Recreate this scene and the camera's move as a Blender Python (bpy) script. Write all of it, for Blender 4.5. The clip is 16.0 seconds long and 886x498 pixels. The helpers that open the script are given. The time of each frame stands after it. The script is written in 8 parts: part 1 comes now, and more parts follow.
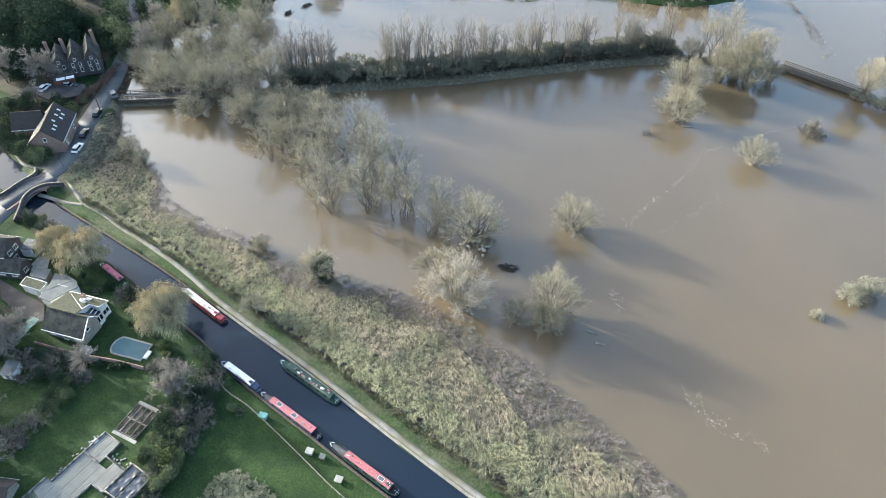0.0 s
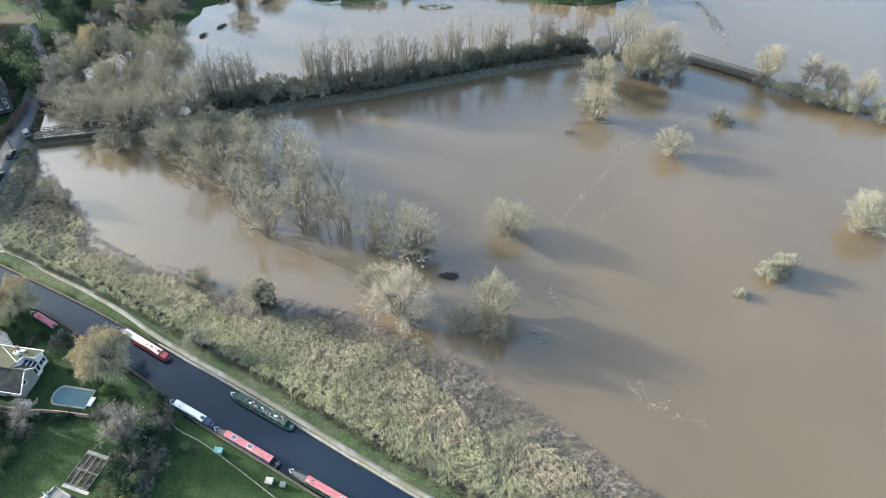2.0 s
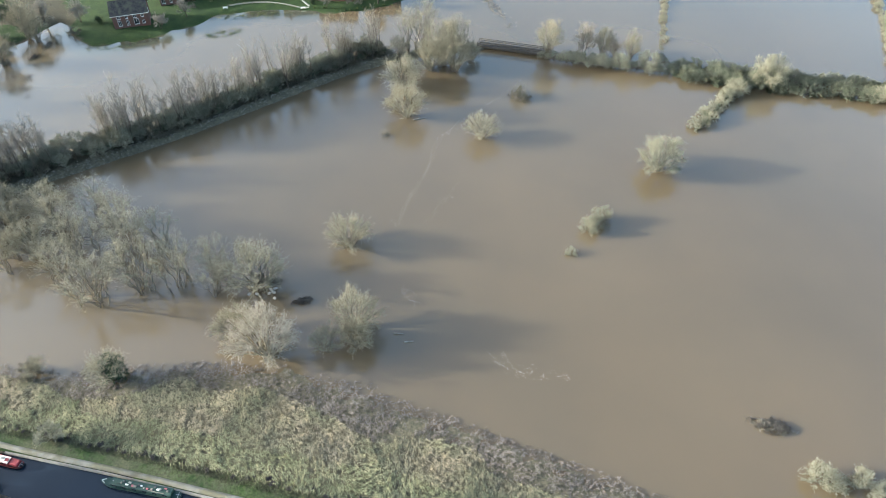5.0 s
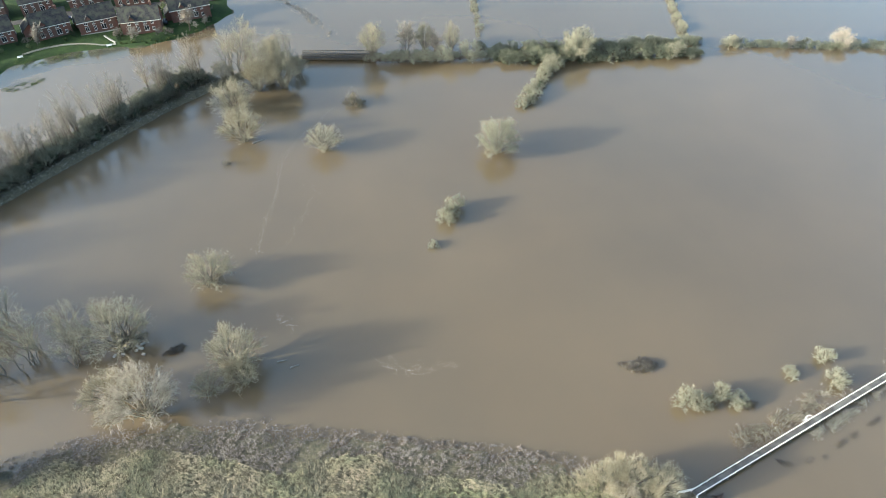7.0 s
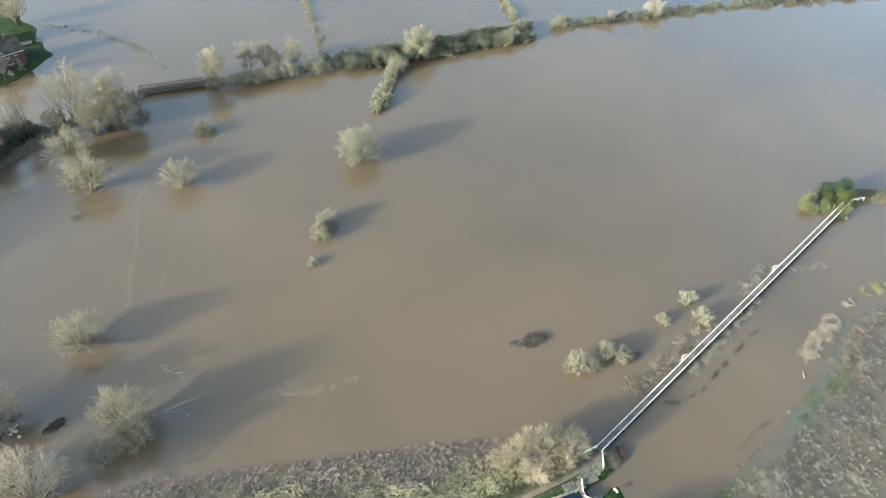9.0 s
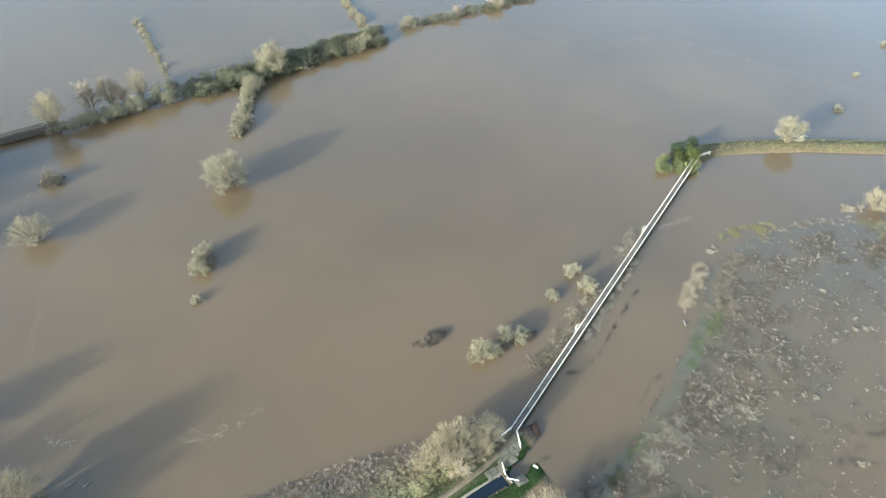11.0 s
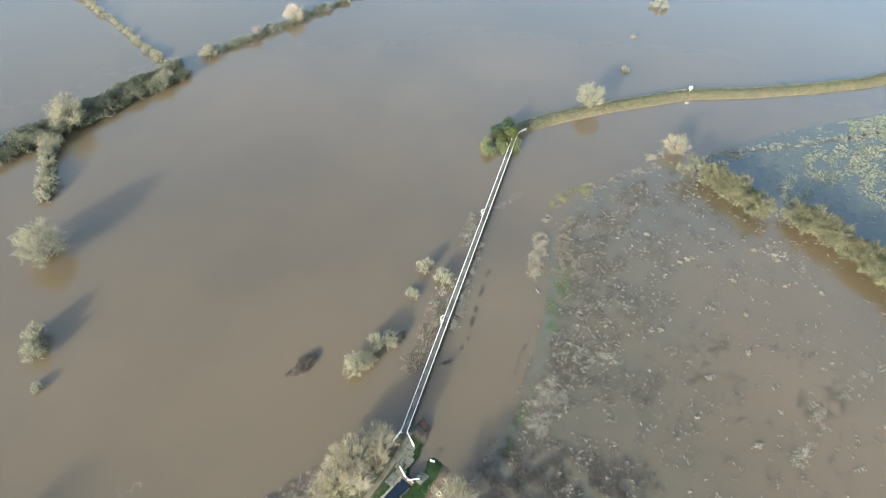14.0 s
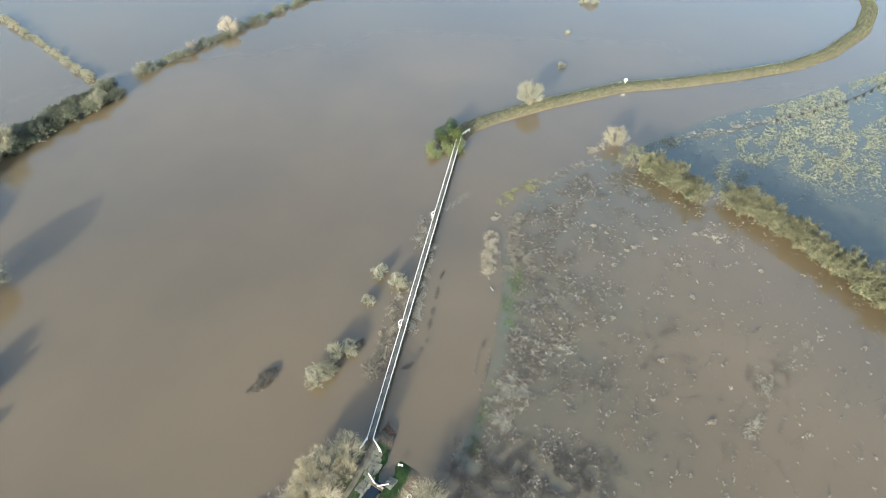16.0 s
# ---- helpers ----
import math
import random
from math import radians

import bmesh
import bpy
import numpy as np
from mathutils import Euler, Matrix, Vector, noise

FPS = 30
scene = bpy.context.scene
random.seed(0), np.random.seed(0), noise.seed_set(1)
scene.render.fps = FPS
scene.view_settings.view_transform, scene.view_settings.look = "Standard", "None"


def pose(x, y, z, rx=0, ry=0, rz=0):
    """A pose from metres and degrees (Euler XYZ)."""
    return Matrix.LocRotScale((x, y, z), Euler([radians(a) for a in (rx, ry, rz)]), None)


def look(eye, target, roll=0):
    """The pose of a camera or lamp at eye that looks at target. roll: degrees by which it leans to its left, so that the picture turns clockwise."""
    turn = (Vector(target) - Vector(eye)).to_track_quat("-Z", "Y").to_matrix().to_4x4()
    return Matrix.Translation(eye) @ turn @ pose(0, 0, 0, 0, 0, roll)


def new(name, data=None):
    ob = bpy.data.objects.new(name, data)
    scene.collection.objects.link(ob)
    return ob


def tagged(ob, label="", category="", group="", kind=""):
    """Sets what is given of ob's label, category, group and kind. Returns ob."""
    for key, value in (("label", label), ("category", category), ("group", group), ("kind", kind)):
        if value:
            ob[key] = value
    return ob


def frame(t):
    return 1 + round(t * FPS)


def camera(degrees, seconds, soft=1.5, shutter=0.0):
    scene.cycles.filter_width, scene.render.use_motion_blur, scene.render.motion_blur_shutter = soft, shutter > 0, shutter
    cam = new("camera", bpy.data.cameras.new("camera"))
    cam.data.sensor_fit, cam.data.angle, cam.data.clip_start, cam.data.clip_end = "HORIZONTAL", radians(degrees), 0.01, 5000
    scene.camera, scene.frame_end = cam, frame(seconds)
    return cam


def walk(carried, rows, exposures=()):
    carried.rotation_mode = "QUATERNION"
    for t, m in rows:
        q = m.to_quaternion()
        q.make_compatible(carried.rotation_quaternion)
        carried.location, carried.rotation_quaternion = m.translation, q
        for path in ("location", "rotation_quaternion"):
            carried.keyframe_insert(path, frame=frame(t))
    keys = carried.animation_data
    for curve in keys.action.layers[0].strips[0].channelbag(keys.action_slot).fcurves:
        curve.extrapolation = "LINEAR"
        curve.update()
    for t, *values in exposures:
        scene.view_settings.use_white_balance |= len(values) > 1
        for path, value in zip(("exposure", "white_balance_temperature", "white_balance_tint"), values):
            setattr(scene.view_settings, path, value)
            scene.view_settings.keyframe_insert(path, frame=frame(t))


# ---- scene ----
# ---- camera: a drone that hovers, climbs slowly and turns to its right ----
cam = camera(65.86, 16.0, soft=0.5)
WALK = [  # seconds, x, y, z, tilt, heading
    (0, 0.01, 0.00, 115.00, -45.42, 36.87), (0.5, -0.04, 0.01, 116.17, -45.41, 36.69), (1, -0.08, 0.04, 117.28, -45.40, 35.71),
    (1.5, -0.15, 0.06, 118.24, -45.43, 32.90), (2, -0.29, 0.02, 119.09, -45.48, 29.47), (2.5, -0.43, -0.07, 119.86, -45.51, 26.46),
    (3, -0.55, -0.19, 120.57, -45.52, 22.98), (3.5, -0.57, -0.29, 121.24, -45.53, 19.76), (4, -0.52, -0.40, 121.96, -45.54, 16.73),
    (4.2, -0.49, -0.47, 122.28, -45.53, 15.45), (6.3, -0.24, -1.59, 125.73, -45.71, 1.47), (6.5, -0.25, -1.66, 126.05, -45.69, -0.61),
    (7, -0.33, -1.79, 126.82, -45.75, -5.22), (7.5, -0.39, -1.92, 127.57, -45.79, -9.14), (8, -0.40, -2.06, 128.25, -45.80, -12.69),
    (8.5, -0.34, -2.16, 128.74, -45.79, -16.23), (9, -0.21, -2.25, 129.05, -45.71, -19.60), (9.5, -0.08, -2.35, 129.23, -45.64, -23.02),
    (10, 0.05, -2.39, 129.29, -45.56, -26.39), (10.2, 0.09, -2.39, 129.32, -45.53, -27.82), (12.3, 0.57, -2.42, 129.78, -45.20, -40.33),
    (12.5, 0.55, -2.46, 129.89, -45.17, -41.59), (13, 0.38, -2.66, 130.35, -45.10, -44.63), (13.5, 0.13, -2.91, 130.90, -45.05, -47.44),
    (14, -0.10, -3.09, 131.43, -45.03, -50.40), (14.5, -0.32, -3.15, 131.95, -44.98, -53.12), (15, -0.50, -3.19, 132.42, -44.96, -55.91),
    (15.5, -0.61, -3.26, 132.81, -44.94, -56.45), (16, -0.69, -3.37, 133.12, -44.99, -56.06),
]
walk(cam, [(t, pose(x, y, z, 90 + tilt, 0, turn)) for t, x, y, z, tilt, turn in WALK],
     exposures=[(0, 2.23, 6020, 4.0), (4, 2.15, 6080, 2.8), (7, 2.02, 6250, 1.2), (16, 1.86, 6280, 1.2)])

# ---- world and sun: low winter sun, hazy sky ----
SUN_AZ, SUN_EL = 189.0, 15.0      # direction towards the sun, degrees from +x
sky_world = bpy.data.worlds.new("hazy_winter_sky")
scene.world = sky_world
sky_world.use_nodes = True
wn = sky_world.node_tree
sky = wn.nodes.new("ShaderNodeTexSky")
sky.sky_type, sky.sun_disc = "NISHITA", False
sky.sun_elevation, sky.sun_rotation = radians(SUN_EL), radians(90 - SUN_AZ)
sky.air_density, sky.dust_density, sky.ozone_density = 1.0, 5.0, 1.35
wn.links.new(sky.outputs[0], wn.nodes["Background"].inputs[0])
wn.nodes["Background"].inputs[1].default_value = 0.15
sun_data = bpy.data.lights.new("sun", "SUN")
sun_data.energy, sun_data.angle, sun_data.color = 3.1, radians(0.6), (1.0, 0.93, 0.83)
sun = new("sun", sun_data)
_s = Vector((math.cos(radians(SUN_EL)) * math.cos(radians(SUN_AZ)), math.cos(radians(SUN_EL)) * math.sin(radians(SUN_AZ)), math.sin(radians(SUN_EL))))
sun.matrix_world = look(_s * 300, (0, 0, 0))


# ---- materials ----
def material(name, a, b=None, scale=1.0, rough=0.9, metal=0.0, bump=0.0, c=None, cscale=0.08, island=0.0, spec=0.3, bscale=None, cut=(0.35, 0.65)):
    """Two colours mixed by noise at one scale, a third by a wider noise, shade varied per island or object; noise relief."""
    m = bpy.data.materials.new(name)
    m.use_nodes = True
    nt = m.node_tree
    bs = nt.nodes["Principled BSDF"]
    bs.inputs["Roughness"].default_value, bs.inputs["Metallic"].default_value = rough, metal
    bs.inputs["Specular IOR Level"].default_value = spec
    geo = nt.nodes.new("ShaderNodeNewGeometry")
    pos = geo.outputs["Position"]

    def noisy(sc, detail=4.0):
        n = nt.nodes.new("ShaderNodeTexNoise")
        n.inputs["Scale"].default_value, n.inputs["Detail"].default_value = sc, detail
        nt.links.new(pos, n.inputs["Vector"])
        return n.outputs["Fac"]

    def mixed(fac, x, y):
        n = nt.nodes.new("ShaderNodeMix")
        n.data_type = "RGBA"
        for sock, v in ((n.inputs[0], fac), (n.inputs[6], x), (n.inputs[7], y)):
            if isinstance(v, tuple):
                sock.default_value = (*v, 1)
            elif isinstance(v, float):
                sock.default_value = v
            else:
                nt.links.new(v, sock)
        return n.outputs[2]

    def ramp(fac, lo, hi):
        n = nt.nodes.new("ShaderNodeMapRange")
        n.inputs["From Min"].default_value, n.inputs["From Max"].default_value = lo, hi
        nt.links.new(fac, n.inputs["Value"])
        return n.outputs["Result"]

    col = mixed(ramp(noisy(scale), *cut), a, b if b else tuple(v * 0.75 for v in a))
    if c:
        col = mixed(ramp(noisy(cscale, 5.0), 0.42, 0.62), col, c)
    if island:
        h = nt.nodes.new("ShaderNodeHueSaturation")
        nt.links.new(ramp(geo.outputs["Random Per Island"], 0, 1), h.inputs["Value"])
        h.inputs["Value"].default_value = 1
        mr = h.inputs["Value"].links[0].from_node
        mr.inputs["To Min"].default_value, mr.inputs["To Max"].default_value = 1 - island, 1 + island
        nt.links.new(col, h.inputs["Color"])
        col = h.outputs[0]
    nt.links.new(col, bs.inputs["Base Color"])
    if bump:
        bn = nt.nodes.new("ShaderNodeBump")
        bn.inputs["Distance"].default_value, bn.inputs["Strength"].default_value = bump, 0.8
        nt.links.new(noisy(bscale or scale * 2), bn.inputs["Height"])
        nt.links.new(bn.outputs[0], bs.inputs["Normal"])
    return m


def water(name, a, b, scale, rough, bump, bscale):
    m = material(name, a, b, scale, rough, bump=bump, bscale=bscale, spec=0.5, cut=(0.3, 0.7))
    m.node_tree.nodes["Principled BSDF"].inputs["IOR"].default_value = 1.33
    return m


CANAL = water("dark_canal_water", (0.008, 0.015, 0.028), (0.012, 0.019, 0.030), 0.05, 0.05, 0.004, 2.0)
cb_ = CANAL.node_tree.nodes["Principled BSDF"]
cb_.inputs["Coat Weight"].default_value, cb_.inputs["Coat Roughness"].default_value, cb_.inputs["Coat IOR"].default_value = 0.25, 0.04, 1.4
STRAW = material("straw_reed", (0.305, 0.27, 0.20), (0.20, 0.178, 0.125), 0.35, c=(0.215, 0.21, 0.135), cscale=0.12, island=0.35)
DEADREED = material("grey_dead_reed", (0.185, 0.163, 0.148), (0.115, 0.103, 0.096), 0.3, island=0.35)
TUFT = material("pale_grass_tuft", (0.31, 0.285, 0.235), (0.21, 0.195, 0.16), 0.4, island=0.35)
DARKTUFT = material("wet_dark_tuft", (0.125, 0.108, 0.09), (0.075, 0.068, 0.06), 0.4, island=0.35)
BARK = material("damp_bark", (0.10, 0.085, 0.066), (0.065, 0.056, 0.044), 3.0, bump=0.02)
GREYBARK = material("grey_brown_bark", (0.185, 0.165, 0.13), (0.12, 0.107, 0.085), 2.0, bump=0.02)
PALEBARK = material("pale_willow_bark", (0.30, 0.27, 0.21), (0.20, 0.18, 0.13), 2.0, bump=0.02)
TW_WILLOW = material("olive_willow_twig", (0.285, 0.262, 0.19), (0.21, 0.195, 0.143), 0.15, island=0.3)
TW_PALE = material("pale_silver_twig", (0.37, 0.335, 0.28), (0.28, 0.255, 0.21), 0.2, island=0.3)
TW_SALLOW = material("grey_green_sallow_twig", (0.265, 0.262, 0.20), (0.195, 0.195, 0.15), 0.2, island=0.3)
TW_POPLAR = material("buff_poplar_twig", (0.29, 0.265, 0.225), (0.215, 0.195, 0.168), 0.1, island=0.3)
TW_DARK = material("dark_scrub_twig", (0.155, 0.142, 0.105), (0.105, 0.098, 0.074), 0.15, island=0.35)
TW_GOLD = material("golden_weeping_twig", (0.424, 0.370, 0.231), (0.318, 0.274, 0.173), 0.3, island=0.3)
TW_GREY = material("grey_brown_shrub_twig", (0.20, 0.182, 0.155), (0.135, 0.124, 0.105), 0.3, island=0.3)
TW_RED = material("reddish_brown_twig", (0.15, 0.105, 0.085), (0.10, 0.075, 0.065), 0.3, island=0.3)
DULLTUFT = material("dull_grey_tuft", (0.27, 0.25, 0.215), (0.15, 0.14, 0.12), 0.6, island=0.4)
TW_MARSH = material("dark_grey_marsh_scrub", (0.085, 0.075, 0.068), (0.05, 0.047, 0.045), 0.3, island=0.35)
TW_THORN = material("olive_thorn_twig", (0.140, 0.140, 0.090), (0.090, 0.092, 0.060), 0.2, island=0.3)
LEAF_DARK = material("dark_evergreen_leaf", (0.045, 0.068, 0.038), (0.028, 0.045, 0.026), 0.5, island=0.4, rough=0.95, spec=0.1)
LEAF_MID = material("green_shrub_leaf", (0.085, 0.105, 0.040), (0.055, 0.075, 0.030), 0.5, island=0.4, rough=0.95, spec=0.1)
LEAF_PALE = material("grey_green_leaf", (0.14, 0.16, 0.085), (0.10, 0.12, 0.065), 0.5, island=0.35, rough=0.95, spec=0.1)


# ---- mesh helpers ----
def mesh_of(name, V, faces):
    """A mesh from a vertex array and one or more face arrays of 3 or 4 columns."""
    V = np.asarray(V, np.float32)
    loops = np.concatenate([np.asarray(f, np.int32).ravel() for f in faces])
    sizes = np.concatenate([np.full(len(f), np.shape(f)[1], np.int32) for f in faces])
    me = bpy.data.meshes.new(name)
    me.vertices.add(len(V))
    me.vertices.foreach_set("co", V.ravel())
    me.loops.add(len(loops))
    me.loops.foreach_set("vertex_index", loops)
    me.polygons.add(len(sizes))
    me.polygons.foreach_set("loop_start", np.concatenate([[0], np.cumsum(sizes)[:-1]]).astype(np.int32))
    me.update(calc_edges=True)
    return me


def array_part(name, V, faces, mat, parent=None, label=""):
    me = mesh_of(name, V, faces)
    me.materials.append(mat)
    ob = new(name, me)
    if parent:
        ob.parent = parent
    return tagged(ob, label)


def part(name, bm, mat, parent=None, label="", smooth=False):
    """Links a bmesh as one mesh object under a thing or a part."""
    me = bpy.data.meshes.new(name)
    bm.normal_update()
    bm.to_mesh(me)
    bm.free()
    me.materials.append(mat)
    if smooth:
        for p in me.polygons:
            p.use_smooth = True
    ob = new(name, me)
    if parent:
        ob.parent = parent
    return tagged(ob, label)


def thing(name, label, category, m=None, group="", kind=""):
    ob = new(name)
    ob.empty_display_size = 0.3
    if m:
        ob.matrix_basis = m
    return tagged(ob, label, category, group, kind)


def box(bm, x0, x1, y0, y1, z0, z1, bevel=0.0):
    vs = [bm.verts.new(p) for p in ((x0, y0, z0), (x1, y0, z0), (x1, y1, z0), (x0, y1, z0), (x0, y0, z1), (x1, y0, z1), (x1, y1, z1), (x0, y1, z1))]
    fs = [bm.faces.new([vs[i] for i in f]) for f in ((3, 2, 1, 0), (4, 5, 6, 7), (0, 1, 5, 4), (1, 2, 6, 5), (2, 3, 7, 6), (3, 0, 4, 7))]
    if bevel:
        bmesh.ops.bevel(bm, geom=list({e for f in fs for e in f.edges}), offset=bevel, segments=1, affect="EDGES")
    return bm


def boxes(*rows, bevel=0.0):
    bm = bmesh.new()
    for r in rows:
        box(bm, *r, bevel=bevel)
    return bm


def strip_mesh(path, offsets, closed=False):
    """Sweeps a section (offset to the left, height) along a path of (x, y, z) points: vertices and faces."""
    p = np.asarray(path, float)
    d = np.gradient(p[:, :2], axis=0)
    d /= np.linalg.norm(d, axis=1)[:, None] + 1e-9
    n = np.c_[-d[:, 1], d[:, 0]]
    k = len(offsets)
    V = np.concatenate([np.c_[p[:, :2] + n * o, p[:, 2] + h] for o, h in offsets]).reshape(k, len(p), 3).transpose(1, 0, 2).reshape(-1, 3)
    i = np.arange(len(p) - 1)[:, None] * k
    j = np.arange(k if closed else k - 1)[None, :]
    j2 = (j + 1) % k
    F = np.stack([i + j, i + k + j, i + k + j2, i + j2], -1).reshape(-1, 4)
    return V, F[:, ::-1]


def smooth_path(pts, step=1.0):
    """A Catmull-Rom curve through the points, sampled about every step metres."""
    p = np.asarray(pts, float)
    q = np.vstack([2 * p[0] - p[1], p, 2 * p[-1] - p[-2]])
    out = []
    for i in range(1, len(q) - 2):
        n = max(2, int(np.linalg.norm(q[i + 1] - q[i]) / step))
        u = np.linspace(0, 1, n, endpoint=False)[:, None]
        a, b, c, d = q[i - 1], q[i], q[i + 1], q[i + 2]
        out.append(0.5 * (2 * b + (c - a) * u + (2 * a - 5 * b + 4 * c - d) * u ** 2 + (3 * b - a - 3 * c + d) * u ** 3))
    return np.vstack(out + [p[-1:]])


def value_noise(x, y, cell, seed=0):
    """Smooth random field from 0 to 1."""
    rng = np.random.default_rng(seed)
    tab = rng.random((256, 256))
    u, v = np.asarray(x) / cell + 1000, np.asarray(y) / cell + 1000
    i, j = np.floor(u).astype(int), np.floor(v).astype(int)
    a, b = u - i, v - j
    a, b = a * a * (3 - 2 * a), b * b * (3 - 2 * b)
    g = lambda ii, jj: tab[ii % 256, jj % 256]
    return (g(i, j) * (1 - a) + g(i + 1, j) * a) * (1 - b) + (g(i, j + 1) * (1 - a) + g(i + 1, j + 1) * a) * b


def from_line(X, Y, path):
    """Distance of each point from a polyline."""
    best = np.full(np.shape(X), 1e9)
    for (x0, y0), (x1, y1) in zip(path[:-1], path[1:]):
        dx, dy = x1 - x0, y1 - y0
        u = np.clip(((X - x0) * dx + (Y - y0) * dy) / (dx * dx + dy * dy + 1e-9), 0, 1)
        best = np.minimum(best, np.hypot(X - x0 - u * dx, Y - y0 - u * dy))
    return best


def inside(X, Y, poly):
    r = np.zeros(np.shape(X), bool)
    for (x0, y0), (x1, y1) in zip(poly, poly[1:] + poly[:1]):
        if y0 != y1:
            r ^= ((Y >= y0) != (Y >= y1)) & (X < x0 + (Y - y0) * (x1 - x0) / (y1 - y0))
    return r


def signed(X, Y, poly):
    """Distance from a polygon's edge, positive inside."""
    return np.where(inside(X, Y, poly), 1, -1) * from_line(X, Y, poly + poly[:1])


# ---- plan: metres, x along the canal, flood level z = 0 ----
SOUTH = [(-600, 110), (-235, 108), (-206, 104), (-196, 93), (-181, 80), (-166, 73), (-148, 68), (-133, 61.5), (-120, 62), (-108, 64), (-92, 65.5), (-82, 69),
         (-67, 73), (-50, 75.5), (-33, 74), (-20, 71), (-6, 68), (10, 65), (22, 62), (35, 58.5), (44, 54), (50, 51.5), (54.5, 50), (54.5, 45), (54, 40), (51, 38.6), (45, 37.8), (38, 33), (34, 20), (30, -60), (20, -600), (-600, -600)]
VILLAGE = [(-600, 100), (-200, 100), (-202, 120), (-193, 137), (-195.5, 157), (-195.7, 174.4), (-192, 192), (-186, 206), (-175, 199.5), (-165, 193.7), (-155, 196.7), (-146, 204), (-138.7, 212.4), (-132, 217), (-129.7, 224.3), (-119.8, 228.3), (-109.5, 232.3),
           (-98, 232.7), (-85, 233.7), (-77.8, 237.5), (-70.2, 241.4), (-64.3, 248), (-59.1, 255.7), (-61.8, 268), (-75, 300), (-120, 420), (-600, 600)]
EMBANK = [(-184, 81), (-165, 97), (-147, 116), (-140.6, 122.3), (-111.7, 149.9), (-86.8, 178.1), (-71.7, 194.7), (-60, 204.5), (-44, 214), (-30, 219)]
HEDGEBANK = [(-6, 217), (33, 215.5)]
FARBANK = [(155, 96), (162, 96), (171, 92), (188, 82), (214, 63.5), (229, 47), (246, 31), (264, 16), (281, 7), (307, 0), (331, 1), (360, 12)]
RFIELD = [(54, 20), (58, 35), (65, 36), (77, 39), (88, 43), (100, 48), (113, 55), (124, 62), (138, 64), (152, 62), (166, 56), (181, 47), (215, 30), (245, 8), (275, -10), (330, -40), (420, -300), (40, -300)]
TOW_X = [-400, -230, -182, -162, -153, -134, -116, -92, -75, -44, -29, 20, 32, 36, 46, 50, 56]
TOW_Y = [40, 45, 48, 45.2, 44.6, 45.6, 46.3, 46.4, 46.2, 45.0, 44.6, 44.5, 44.6, 44.8, 44.9, 45.6, 47.2]
NEAR_Y = [30, 36, 40, 39.8, 39.5, 40.0, 40.0, 38.6, 36.6, 36.0, 36.0, 37.0, 40.0, 42.0, 42.2, 43.0, 43.2]
CANAL_Z, BANK_Z = 0.8, 1.4
ROAD = [(-150, 4), (-156, 22), (-160.8, 34), (-163.2, 42), (-165, 50), (-168, 57), (-176, 66.5), (-185, 79), (-196, 92), (-215, 110), (-240, 125)]


def smoothstep(v, a, b):
    u = np.clip((v - a) / (b - a), 0, 1)
    return u * u * (3 - 2 * u)


